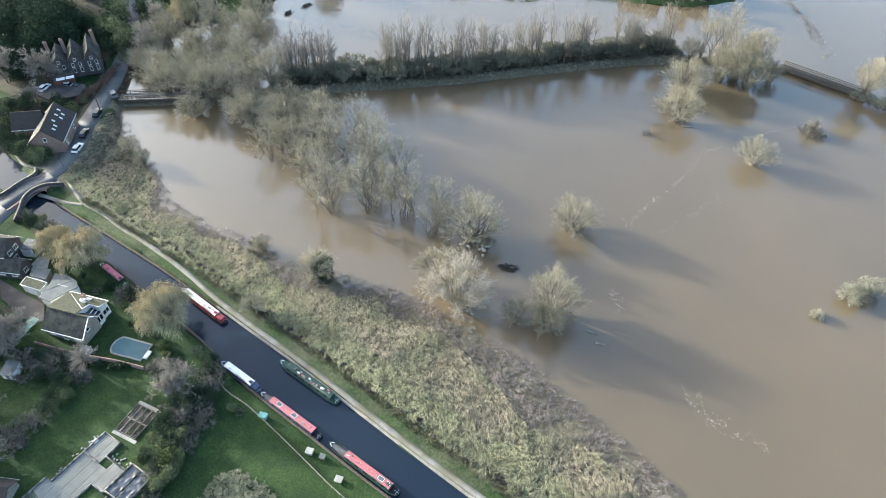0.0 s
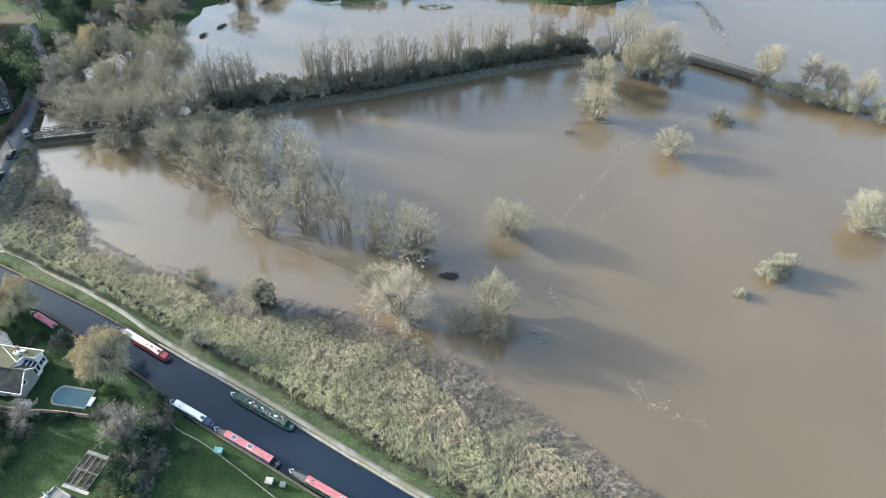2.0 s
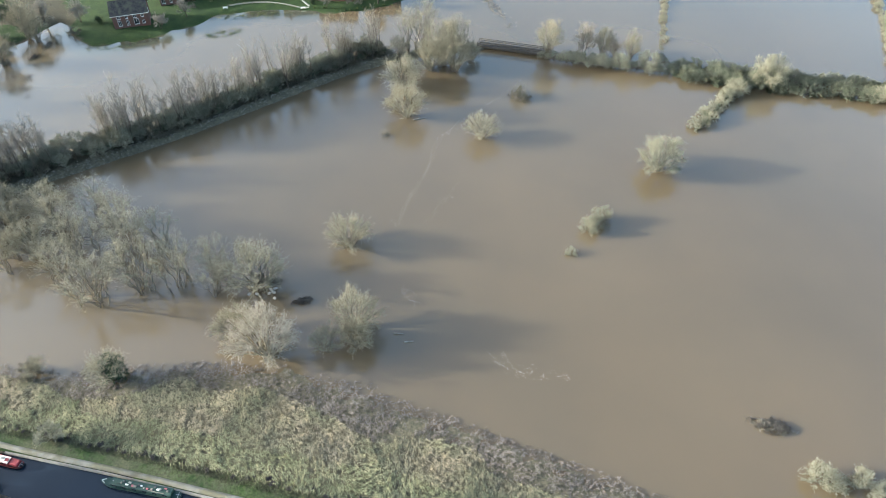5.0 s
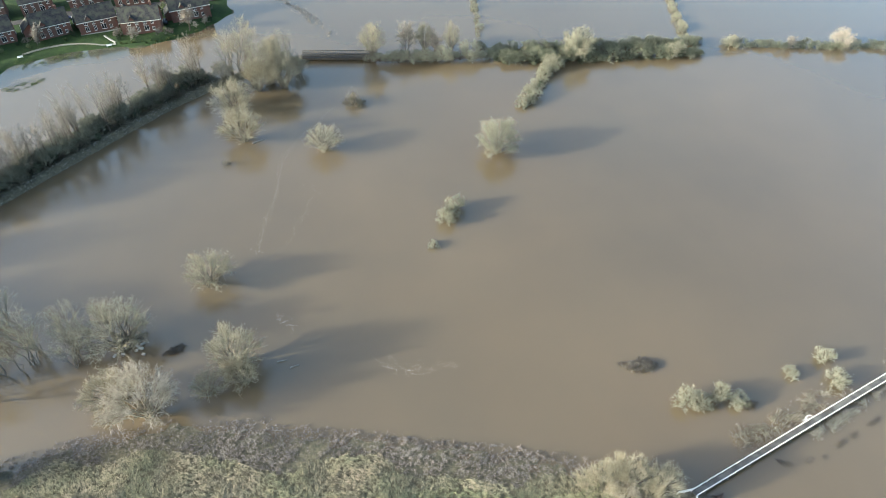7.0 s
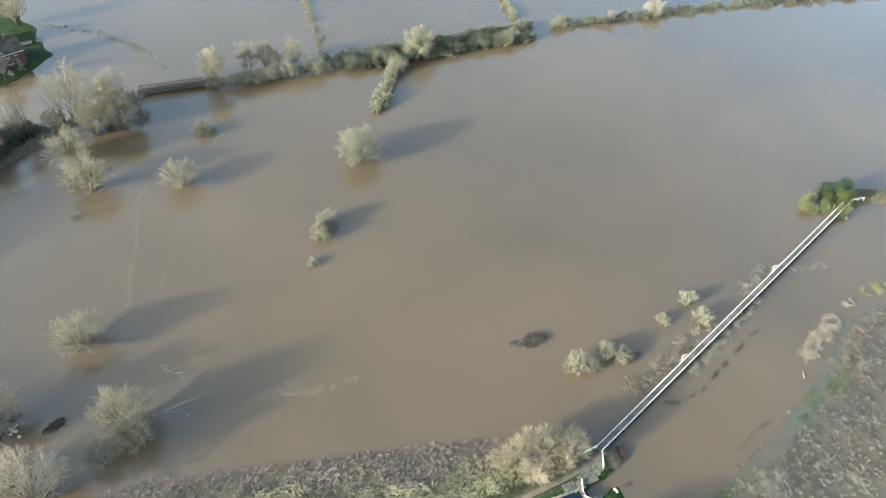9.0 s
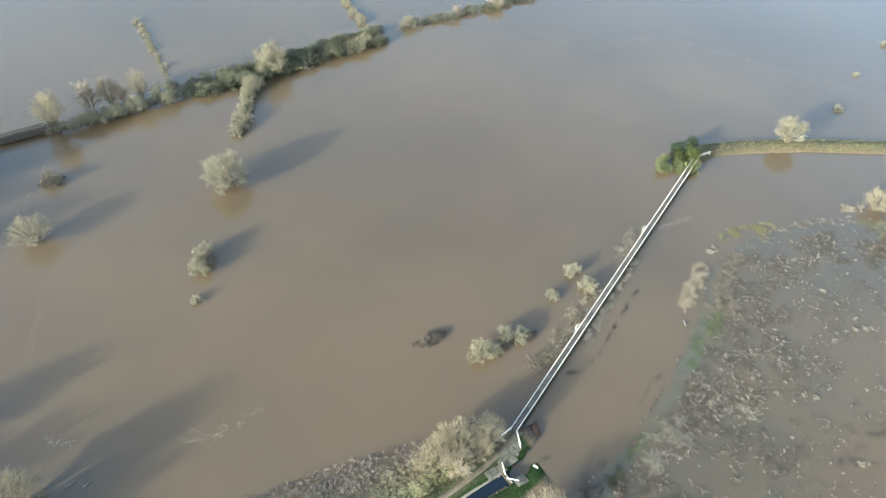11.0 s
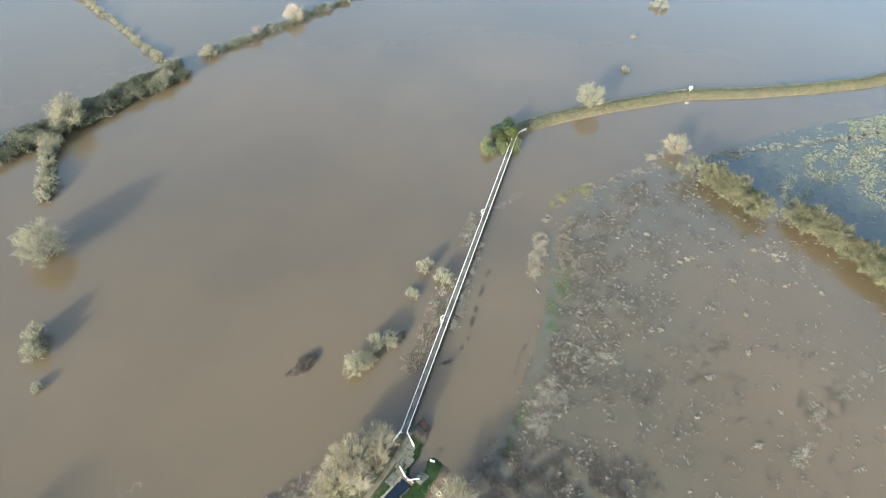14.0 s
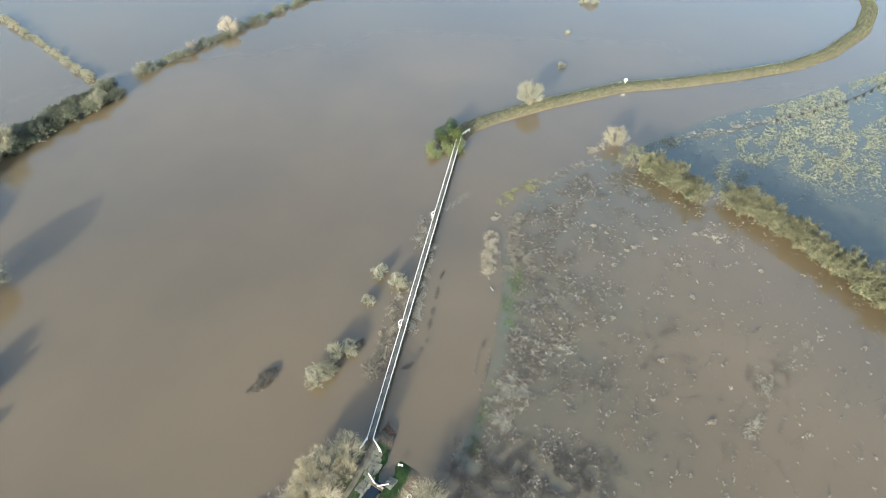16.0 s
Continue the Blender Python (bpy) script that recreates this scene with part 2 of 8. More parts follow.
def ground_z(X, Y):
    X, Y = np.asarray(X, float), np.asarray(Y, float)
    n = value_noise(X, Y, 3.0, 1) * 0.3 + value_noise(X, Y, 11.0, 2) * 0.5
    z = np.full(np.shape(X), -1.5) + n * 0.3
    s = signed(X, Y, SOUTH) + (value_noise(X, Y, 2.2, 3) - 0.5) * 2.0
    z = np.maximum(z, np.interp(s, [-7, 0, 7, 17, 22], [-1.5, -0.04, 0.22, 1.25, 1.6]) + (value_noise(X, Y, 1.7, 4) - 0.5) * 0.22)
    v = signed(X, Y, VILLAGE) + (value_noise(X, Y, 6.0, 7) - 0.5) * 5.0
    z = np.maximum(z, np.interp(v, [-6, 0, 3, 12], [-1.5, -0.02, 0.5, 1.1]))
    e = from_line(X, Y, EMBANK)
    z = np.maximum(z, np.interp(e, [1.9, 2.6, 4.5], [1.0, 0.0, -1.5]) + n * 0.1)
    e2 = from_line(X + 3.4, Y - 3.6, EMBANK[2:8])
    z = np.maximum(z, np.interp(e2, [2.5, 5.0, 7.5], [1.2, 0.1, -1.5]) + n * 0.1)
    z = np.maximum(z, np.interp(from_line(X, Y, HEDGEBANK), [0.8, 2.2, 4], [0.4, -0.1, -1.5]))
    z = np.maximum(z, np.interp(from_line(X, Y, FARBANK), [1.2, 3.2, 5], [1.3, 0.0, -1.5]) + n * 0.15)
    f = signed(X, Y, RFIELD)
    wet = -0.16 + (value_noise(X, Y, 9.0, 5) - 0.5) * 0.16 + (value_noise(X, Y, 1.8, 6) - 0.5) * 0.14 + np.interp(f, [2, 6, 16], [0.07, 0.06, 0.0]) - 0.2 * smoothstep(X, 172, 182)
    z = np.maximum(z, np.where(f > -3, np.interp(f, [-3, 1], [-1.5, 0]) + np.where(f > 0, 1, f / 3 + 1) * wet, -2))
    # the canal's cut and its level banks
    t, b = np.interp(X, TOW_X, TOW_Y), np.interp(X, TOW_X, NEAR_Y)
    land = s > -0.6
    z = np.where(land & (Y > t - 1), BANK_Z + (z - BANK_Z) * smoothstep(Y - t, 3.5, 7.0), z)
    z = np.where(land & (Y <= b), np.interp(b - Y, [0, 6, 20, 60], [BANK_Z, 1.5, 2.0, 2.6]), z)
    cap = np.where(Y < 44.5, np.interp(X, [38, 44, 46, 48], [1.6, 0.92, 0.9, 0.42]), np.interp(X, [38, 44], [1.6, 0.92])) + n * 0.06
    z = np.where((X > 40) & land & (Y > 36), np.minimum(z, cap), z)
    z = np.where((X > 48) & land & (Y < 44.5), z * smoothstep(53.2 - X, 0, 1.2) - 0.6 * smoothstep(X, 52.0, 53.2), z)
    r = from_line(X, Y, ROAD)
    z = np.where(land | (v > 0), z + (1.93 - z) * smoothstep(r, 6.5, 3.6), z)
    z = np.where((X < 57) & (s > -3) & (Y < t) & (Y > b), -0.6, z)
    return z


def gz(x, y):
    return float(ground_z(np.array([x]), np.array([y]))[0])


# ---- ground, flood water and canal ----
def spaced(*runs):
    return np.unique(np.concatenate([np.arange(a, b, s) for a, b, s in runs] + [[runs[-1][1]]]))


gx = spaced((-4000, -400, 400), (-400, -240, 10), (-240, 60, 1.5), (60, 260, 2.4), (260, 400, 5), (400, 4000, 400))
gy = spaced((-4000, -200, 400), (-200, -30, 8), (-30, 30, 1.5), (30, 90, 1.0), (90, 270, 2.6), (270, 400, 10), (400, 4400, 400))
GX, GY = np.meshgrid(gx, gy, indexing="ij")
GZ = ground_z(GX, GY)
nx, ny = GX.shape
ii = (np.arange(nx - 1)[:, None] * ny + np.arange(ny - 1)[None, :]).ravel()
def cover_material(name, layers, base, rough, attr, bump=0.0, bscale=2.0, ior=None, spec=0.3):
    """Base colours, over which named layers come in by an attribute's channels, with edges broken by noise."""
    m = material(name, *base, rough=rough, bump=bump, bscale=bscale, spec=spec)
    nt = m.node_tree
    bs = nt.nodes["Principled BSDF"]
    col = bs.inputs["Base Color"].links[0].from_socket
    at = nt.nodes.new("ShaderNodeAttribute")
    at.attribute_name = attr
    sep = nt.nodes.new("ShaderNodeSeparateColor")
    nt.links.new(at.outputs["Color"], sep.inputs[0])
    geo = nt.nodes.new("ShaderNodeNewGeometry")
    for k, (a, b, sc) in enumerate(layers):
        n1 = nt.nodes.new("ShaderNodeTexNoise")
        n1.inputs["Scale"].default_value, n1.inputs["Detail"].default_value = sc, 6
        nt.links.new(geo.outputs["Position"], n1.inputs["Vector"])
        tone = nt.nodes.new("ShaderNodeMix")
        tone.data_type = "RGBA"
        mr = nt.nodes.new("ShaderNodeMapRange")
        mr.inputs["From Min"].default_value, mr.inputs["From Max"].default_value = 0.35, 0.65
        nt.links.new(n1.outputs["Fac"], mr.inputs["Value"])
        nt.links.new(mr.outputs[0], tone.inputs[0])
        tone.inputs[6].default_value, tone.inputs[7].default_value = (*a, 1), (*b, 1)
        # weight = channel + (noise - 0.5) * 0.5, sharpened
        ad = nt.nodes.new("ShaderNodeMath")
        ad.operation = "MULTIPLY_ADD"
        nt.links.new(n1.outputs["Fac"], ad.inputs[0])
        ad.inputs[1].default_value = 0.6
        nt.links.new(sep.outputs[k], ad.inputs[2])
        w = nt.nodes.new("ShaderNodeMapRange")
        w.inputs["From Min"].default_value, w.inputs["From Max"].default_value = 0.55, 1.05
        nt.links.new(ad.outputs[0], w.inputs["Value"])
        mx = nt.nodes.new("ShaderNodeMix")
        mx.data_type = "RGBA"
        nt.links.new(w.outputs[0], mx.inputs[0])
        nt.links.new(col, mx.inputs[6])
        nt.links.new(tone.outputs[2], mx.inputs[7])
        col = mx.outputs[2]
    fine = nt.nodes.new("ShaderNodeTexNoise")
    fine.inputs["Scale"].default_value, fine.inputs["Detail"].default_value = (2.6, 8) if not ior else (0.012, 3)
    nt.links.new(geo.outputs["Position"], fine.inputs["Vector"])
    fr = nt.nodes.new("ShaderNodeMapRange")
    fr.inputs["From Min"].default_value, fr.inputs["From Max"].default_value = 0.3, 0.7
    fr.inputs["To Min"].default_value, fr.inputs["To Max"].default_value = (0.62, 1.42) if not ior else (0.88, 1.12)
    nt.links.new(fine.outputs["Fac"], fr.inputs["Value"])
    hs = nt.nodes.new("ShaderNodeHueSaturation")
    nt.links.new(fr.outputs[0], hs.inputs["Value"])
    nt.links.new(col, hs.inputs["Color"])
    nt.links.new(hs.outputs[0], bs.inputs["Base Color"])
    if ior:
        bs.inputs["IOR"].default_value = ior
    return m


def paint(ob, attr, r, g, b):
    a = ob.data.color_attributes.new(attr, "FLOAT_COLOR", "POINT")
    a.data.foreach_set("color", np.stack([np.broadcast_to(c, r.shape).ravel() for c in (r, g, b, np.ones_like(r))], -1).astype(np.float32).ravel())


GROUND = cover_material("bank_soil_and_grass", [((0.012, 0.030, 0.007), (0.024, 0.047, 0.011), 0.35), ((0.115, 0.103, 0.070), (0.078, 0.074, 0.052), 0.8), ((0.050, 0.045, 0.030), (0.035, 0.034, 0.022), 0.7)],
                        ((0.13, 0.10, 0.07), (0.10, 0.08, 0.06), 0.5), 0.95, "cover", bump=0.06, bscale=3.0)
ground = array_part("ground", np.stack([GX, GY, GZ], -1).reshape(-1, 3), [np.stack([ii, ii + ny, ii + ny + 1, ii + 1], -1)], GROUND)
tagged(ground, "winter grass, reed bank and bare soil above the flood", "ground", kind="structure")
_t, _b = np.interp(GX, TOW_X, TOW_Y), np.interp(GX, TOW_X, NEAR_Y)
_s, _v = signed(GX, GY, SOUTH), signed(GX, GY, VILLAGE)
reedy = smoothstep(GY - _t, 1.5, 7.5) * smoothstep(_s, -3, 1) * (GX > -176)
near_side = GY < np.interp(GX, [p[0] for p in EMBANK], [p[1] for p in EMBANK]) + 1
bank_zone = smoothstep(7 - from_line(GX, GY, EMBANK), 0, 2)
litter = np.maximum(bank_zone * ~near_side, smoothstep(-178 - GX, 0, 6) * (value_noise(GX, GY, 14, 8) > 0.55))
grass = np.maximum(smoothstep(_s, 0, 2), smoothstep(_v, -2, 1)) * (1 - reedy) * (1 - litter * 0.7)
reedy = np.maximum(reedy, bank_zone * near_side)
far_bank = smoothstep(4.5 - from_line(GX, GY, FARBANK), 0, 2)
grass = np.maximum(grass, far_bank * 0.42)
reedy = np.maximum(reedy, far_bank * 0.66)
reedy = np.maximum(reedy, 0.36 * smoothstep(GY - _t, -0.2, 0.8) * smoothstep(9 - (GY - _t), 0, 2) * (_s > 0) * (0.6 + 0.8 * value_noise(GX, GY, 4, 15)))
paint(ground, "cover", grass, reedy, litter)
for p in ground.data.polygons:
    p.use_smooth = True

wx = spaced((-4000, -400, 600), (-400, 40, 5), (40, 260, 1.6), (260, 400, 5), (400, 4000, 600))
wy = spaced((-4000, -120, 400), (-120, 100, 1.6), (100, 260, 5), (260, 400, 14), (400, 4400, 500))
WX, WY = np.meshgrid(wx, wy, indexing="ij")
depth = -ground_z(WX, WY)
f_in = signed(WX, WY, RFIELD)
shallow = smoothstep(f_in, -4, 4) * smoothstep(0.6 - depth, 0, 0.5) * (0.25 + 0.75 * smoothstep(60 - from_line(WX, WY, RFIELD[2:13]), 0, 45))
beyond = smoothstep(WX - 172 - 0.2 * (WY - 10), -4, 6) * smoothstep(f_in, -3, 4)
FLOODMAT = cover_material("silty_flood_water", [((0.080, 0.072, 0.047), (0.095, 0.078, 0.050), 0.25), ((0.060, 0.061, 0.041), (0.071, 0.070, 0.045), 0.25), ((0.074, 0.088, 0.062), (0.084, 0.094, 0.066), 0.4)],
                          ((0.1125, 0.085, 0.050), (0.097, 0.076, 0.047), 0.02), 0.12, "shallow", bump=0.012, bscale=1.3, ior=1.35, spec=0.5)
fb_ = FLOODMAT.node_tree.nodes["Principled BSDF"]
fb_.inputs["Coat Weight"].default_value, fb_.inputs["Coat Roughness"].default_value, fb_.inputs["Coat IOR"].default_value = 1.0, 0.12, 1.64
n2 = WX.shape[1]
jj = (np.arange(WX.shape[0] - 1)[:, None] * n2 + np.arange(n2 - 1)[None, :]).ravel()
flood = array_part("flood_water", np.stack([WX, WY, WX * 0], -1).reshape(-1, 3), [np.stack([jj, jj + n2, jj + n2 + 1, jj + 1], -1)], FLOODMAT)
tagged(flood, "still brown silty flood water over the fields", "water", kind="structure")
EST = [(-178, 201), (-165, 193.7), (-155, 196.7), (-146, 204), (-138.7, 212.4), (-130, 223), (-119.8, 228.3), (-109.5, 232.3), (-98, 232.7)]
beyond = np.maximum(beyond, 0.85 * smoothstep(13 - from_line(WX, WY, EST), 0, 10))
paint(flood, "shallow", shallow * (0.45 + 0.5 * value_noise(WX, WY, 7, 61)), beyond * 0.9, smoothstep(2.6 - np.abs(f_in - 2.8), 0, 1.0) * (WX > 58) * (WX < 176) * (0.22 + 0.36 * value_noise(WX, WY, 6, 62)))

# canal water between its banks
cx = np.arange(-400, 47, 2.0)
ct, cb = np.interp(cx, TOW_X, TOW_Y), np.interp(cx, TOW_X, NEAR_Y)
cv = np.concatenate([np.c_[cx, cb - 0.6, cx * 0 + CANAL_Z], np.c_[cx, ct + 0.6, cx * 0 + CANAL_Z]])
k = np.arange(len(cx) - 1)
canal = array_part("canal_water", cv, [np.stack([k, k + 1, k + 1 + len(cx), k + len(cx)], -1)], CANAL)
tagged(canal, "dark calm canal water between two banks", "water", kind="structure")

GRAVEL = material("pale_gravel_path", (0.21, 0.205, 0.182), (0.155, 0.15, 0.132), 0.7, bump=0.02, c=(0.125, 0.12, 0.085), cscale=0.3)
STONE = material("pale_coping_stone", (0.25, 0.24, 0.215), (0.17, 0.165, 0.15), 0.8, bump=0.02)
ASPHALT = material("worn_grey_asphalt", (0.105, 0.108, 0.112), (0.08, 0.083, 0.087), 0.5, bump=0.01, c=(0.135, 0.135, 0.13), cscale=0.15)


def on_ground(path, lift):
    p = np.asarray(path, float)
    return np.c_[p, ground_z(p[:, 0], p[:, 1]) + lift]


def sheet(name, path, half, mat, label, lift=0.05, z=None):
    p = smooth_path(path, 1.5)
    p3 = np.c_[p, np.full(len(p), z)] if z else on_ground(p, lift)
    V, F = strip_mesh(p3, [(-half, -0.25), (-half, 0), (half, 0), (half, -0.25)])
    return tagged(array_part(name, V, [F], mat), label, name.split("_")[0], kind="structure")


sheet("path_towpath", [(-163, 52.3), (-156.2, 50.4), (-148.7, 48.7), (-141.2, 49.2), (-133.9, 48.9), (-123, 49.2), (-110, 48.9), (-97, 47.7), (-85, 47.35), (-70, 47.05), (-44, 45.95), (-29, 45.55), (0, 45.5), (24, 46.0), (31, 46.8)], 0.55, GRAVEL, "worn pale gravel towpath beside the canal", z=BANK_Z + 0.06)
sheet("path_fork", [(-160.6, 43.6), (-157.5, 44.6), (-151.8, 46.2), (-148.3, 48.2)], 0.5, GRAVEL, "worn gravel path forking under the bridge", z=BANK_Z + 0.065)
sheet("path_village", [(-181, 49.2), (-175, 48.2), (-170.6, 49.7), (-167.5, 50.5)], 0.55, GRAVEL, "trodden path behind the canal bridge", 0.05)
sheet("road_lane", ROAD, 2.7, ASPHALT, "narrow worn asphalt lane through the village", z=2.0)


# ---- plants ----
def unit(v):
    return v / (np.linalg.norm(v, axis=-1, keepdims=True) + 1e-9)


def kids(rng, paths, n, lo, hi, length, spread, up, m, wob=0.15, curve=0.0):
    """n branches that leave random places on their parents."""
    who, s = rng.integers(0, len(paths), n), rng.uniform(lo, hi, n)
    seg = paths.shape[1] - 1
    i = np.minimum((s * seg).astype(int), seg - 1)
    a, b = paths[who, i], paths[who, i + 1]
    pos = a + (b - a) * (s * seg - i)[:, None]
    d = unit(b - a)
    perp = unit(np.cross(d, unit(rng.normal(size=(n, 3)))))
    ang = np.radians(spread) * rng.uniform(0.6, 1.2, n)[:, None]
    d = d * np.cos(ang) + perp * np.sin(ang)
    d[:, 2] += up
    d = unit(d)
    L = length * rng.uniform(0.6, 1.25, n) * (1.15 - 0.45 * s)
    out = [pos]
    for j in range(m):
        d = unit(d + rng.normal(size=(n, 3)) * wob + np.array([0, 0, curve]))
        out.append(out[-1] + d * (L / m)[:, None])
    return np.stack(out, 1)


def tubes(paths, r0, r1, k):
    n, m, _ = paths.shape
    d = unit(paths[:, -1] - paths[:, 0])
    u = unit(np.cross(d, np.array([0.31, 0.95, 0.12])))
    w = np.cross(d, u)
    r = (np.asarray(r0) + (np.asarray(r1) - np.asarray(r0)) * np.linspace(0, 1, m)[None, :]) if np.ndim(r0) == 0 else r0[:, None] * np.linspace(1, r1, m)[None, :]
    r = np.broadcast_to(r, (n, m))
    a = np.arange(k) * 2 * np.pi / k
    V = paths[:, :, None] + r[:, :, None, None] * (np.cos(a)[None, None, :, None] * u[:, None, None] + np.sin(a)[None, None, :, None] * w[:, None, None])
    i = (np.arange(n)[:, None, None] * m + np.arange(m - 1)[None, :, None]) * k
    j = np.arange(k)[None, None, :]
    j2 = (j + 1) % k
    return V.reshape(-1, 3), np.stack([i + j, i + j2, i + k + j2, i + k + j], -1).reshape(-1, 4)


def spikes(paths, r):
    n = len(paths)
    d = unit(paths[:, -1] - paths[:, 0])
    u = unit(np.cross(d, np.array([0.31, 0.95, 0.12])))
    w = np.cross(d, u)
    a = np.arange(3) * 2 * np.pi / 3
    ring = paths[:, 0][:, None] + r * (np.cos(a)[None, :, None] * u[:, None] + np.sin(a)[None, :, None] * w[:, None])
    V = np.concatenate([ring, paths[:, -1:]], 1).reshape(-1, 3)
    i = np.arange(n)[:, None] * 4
    j = np.arange(3)[None, :]
    return V, np.stack([i + j, i + (j + 1) % 3, i + 3 + 0 * j], -1).reshape(-1, 3)


def slivers(rng, paths, r):
    """Thin tapering twigs of one face each, turned at random about their length."""
    d = unit(paths[:, -1] - paths[:, 0])
    side = unit(np.cross(d, rng.normal(size=d.shape))) * r * 1.5
    V = np.stack([paths[:, 0] - side, paths[:, 0] + side, paths[:, -1]], 1).reshape(-1, 3)
    return V, np.arange(len(paths) * 3).reshape(-1, 3)


def joined(*pairs):
    V, F, o = [], [], 0
    for v, f in pairs:
        V.append(v)
        F.append(f + o)
        o += len(v)
    return np.concatenate(V), F


def bare_tree(seed, h, stems=1, lean=12, base=0.3, limbs=14, limb_len=0.4, branches=90, branch_len=0.2, twigs=1800, twig_len=1.1, up=0.25, twig_r=0.028,
              start=0.3, droop=0.0, stem_r=0.02, spread=45, stem_curve=0.05):
    """Wood and twigs of a bare tree of height h: two sets of vertices and faces."""
    rng = np.random.default_rng(seed)
    az = rng.uniform(0, 2 * np.pi, stems) if stems < 3 else np.arange(stems) * 2 * np.pi / stems + rng.normal(size=stems) * 0.4
    le = np.radians(lean) * rng.uniform(0.3, 1.25, stems)
    d = np.stack([np.cos(az) * np.sin(le), np.sin(az) * np.sin(le), np.cos(le)], -1)
    L = h * 0.86 * rng.uniform(0.78, 1.0, stems)
    L[0] = h * 0.86
    pts = [np.stack([np.cos(az) * base, np.sin(az) * base, 0 * az], -1) * (stems > 1)]
    for j in range(6):
        d = unit(d + rng.normal(size=d.shape) * 0.08 + np.array([0, 0, stem_curve]))
        pts.append(pts[-1] + d * (L / 6)[:, None])
    st = np.stack(pts, 1)
    li = kids(rng, st, limbs, start, 0.92, h * limb_len, spread, up, 6, 0.16, -droop * 0.5)
    br = np.concatenate([kids(rng, li, int(branches * 0.75), 0.2, 1.0, h * branch_len, 42, up * 0.8, 3, 0.15, -droop), kids(rng, st, branches - int(branches * 0.75), 0.45, 1.0, h * branch_len, 40, up, 3, 0.15, -droop)])
    sub = kids(rng, br, int(twigs * 0.22), 0.15, 1.0, h * branch_len * 0.55, 45, up * 0.5 - droop * 2, 2, 0.12)
    tw = np.concatenate([kids(rng, sub, int(twigs * 0.7), 0.1, 1.0, twig_len, 42, up * 0.5 - droop * 3, 1), kids(rng, br, twigs - int(twigs * 0.7), 0.1, 1.0, twig_len, 42, up * 0.5 - droop * 3, 1)])
    r = h * stem_r
    wood = joined(tubes(st, r, r * 0.25, 5), tubes(li[:, ::2], r * 0.42, r * 0.10, 3))
    crown = joined(spikes(br[:, ::3], max(0.05, r * 0.14)), slivers(rng, sub[:, ::2], twig_r * 1.3), slivers(rng, tw, twig_r))
    return wood, crown


def leafy(seed, rx, ry, rz, n, size, lumps=9, floor=0.12):
    """A crown of many small leaf clumps on lumpy masses, with gaps: vertices and faces."""
    rng = np.random.default_rng(seed)
    c = unit(rng.normal(size=(lumps, 3))) * rng.uniform(0.25, 0.72, (lumps, 1)) * np.array([rx, ry, rz]) + np.array([0, 0, rz * 0.85])
    who = rng.integers(0, lumps, n)
    p = c[who] + unit(rng.normal(size=(n, 3))) * (rng.uniform(0.55, 1.0, n) ** 0.5)[:, None] * np.array([rx, ry, rz]) * rng.uniform(0.38, 0.55, lumps)[who][:, None]
    p[:, 2] = np.abs(p[:, 2] - floor) + floor
    u = unit(rng.normal(size=(n, 3)))
    w = unit(np.cross(u, rng.normal(size=(n, 3))))
    s = size * rng.uniform(0.6, 1.3, n)[:, None]
    mid = np.cross(u, w) * s * 0.25
    V = np.stack([p - u * s, p - w * s * 0.5 + mid, p + u * s, p + w * s * 0.5 + mid], 1).reshape(-1, 3)
    return V, (np.arange(n)[:, None] * 4 + np.arange(4)[None, :])


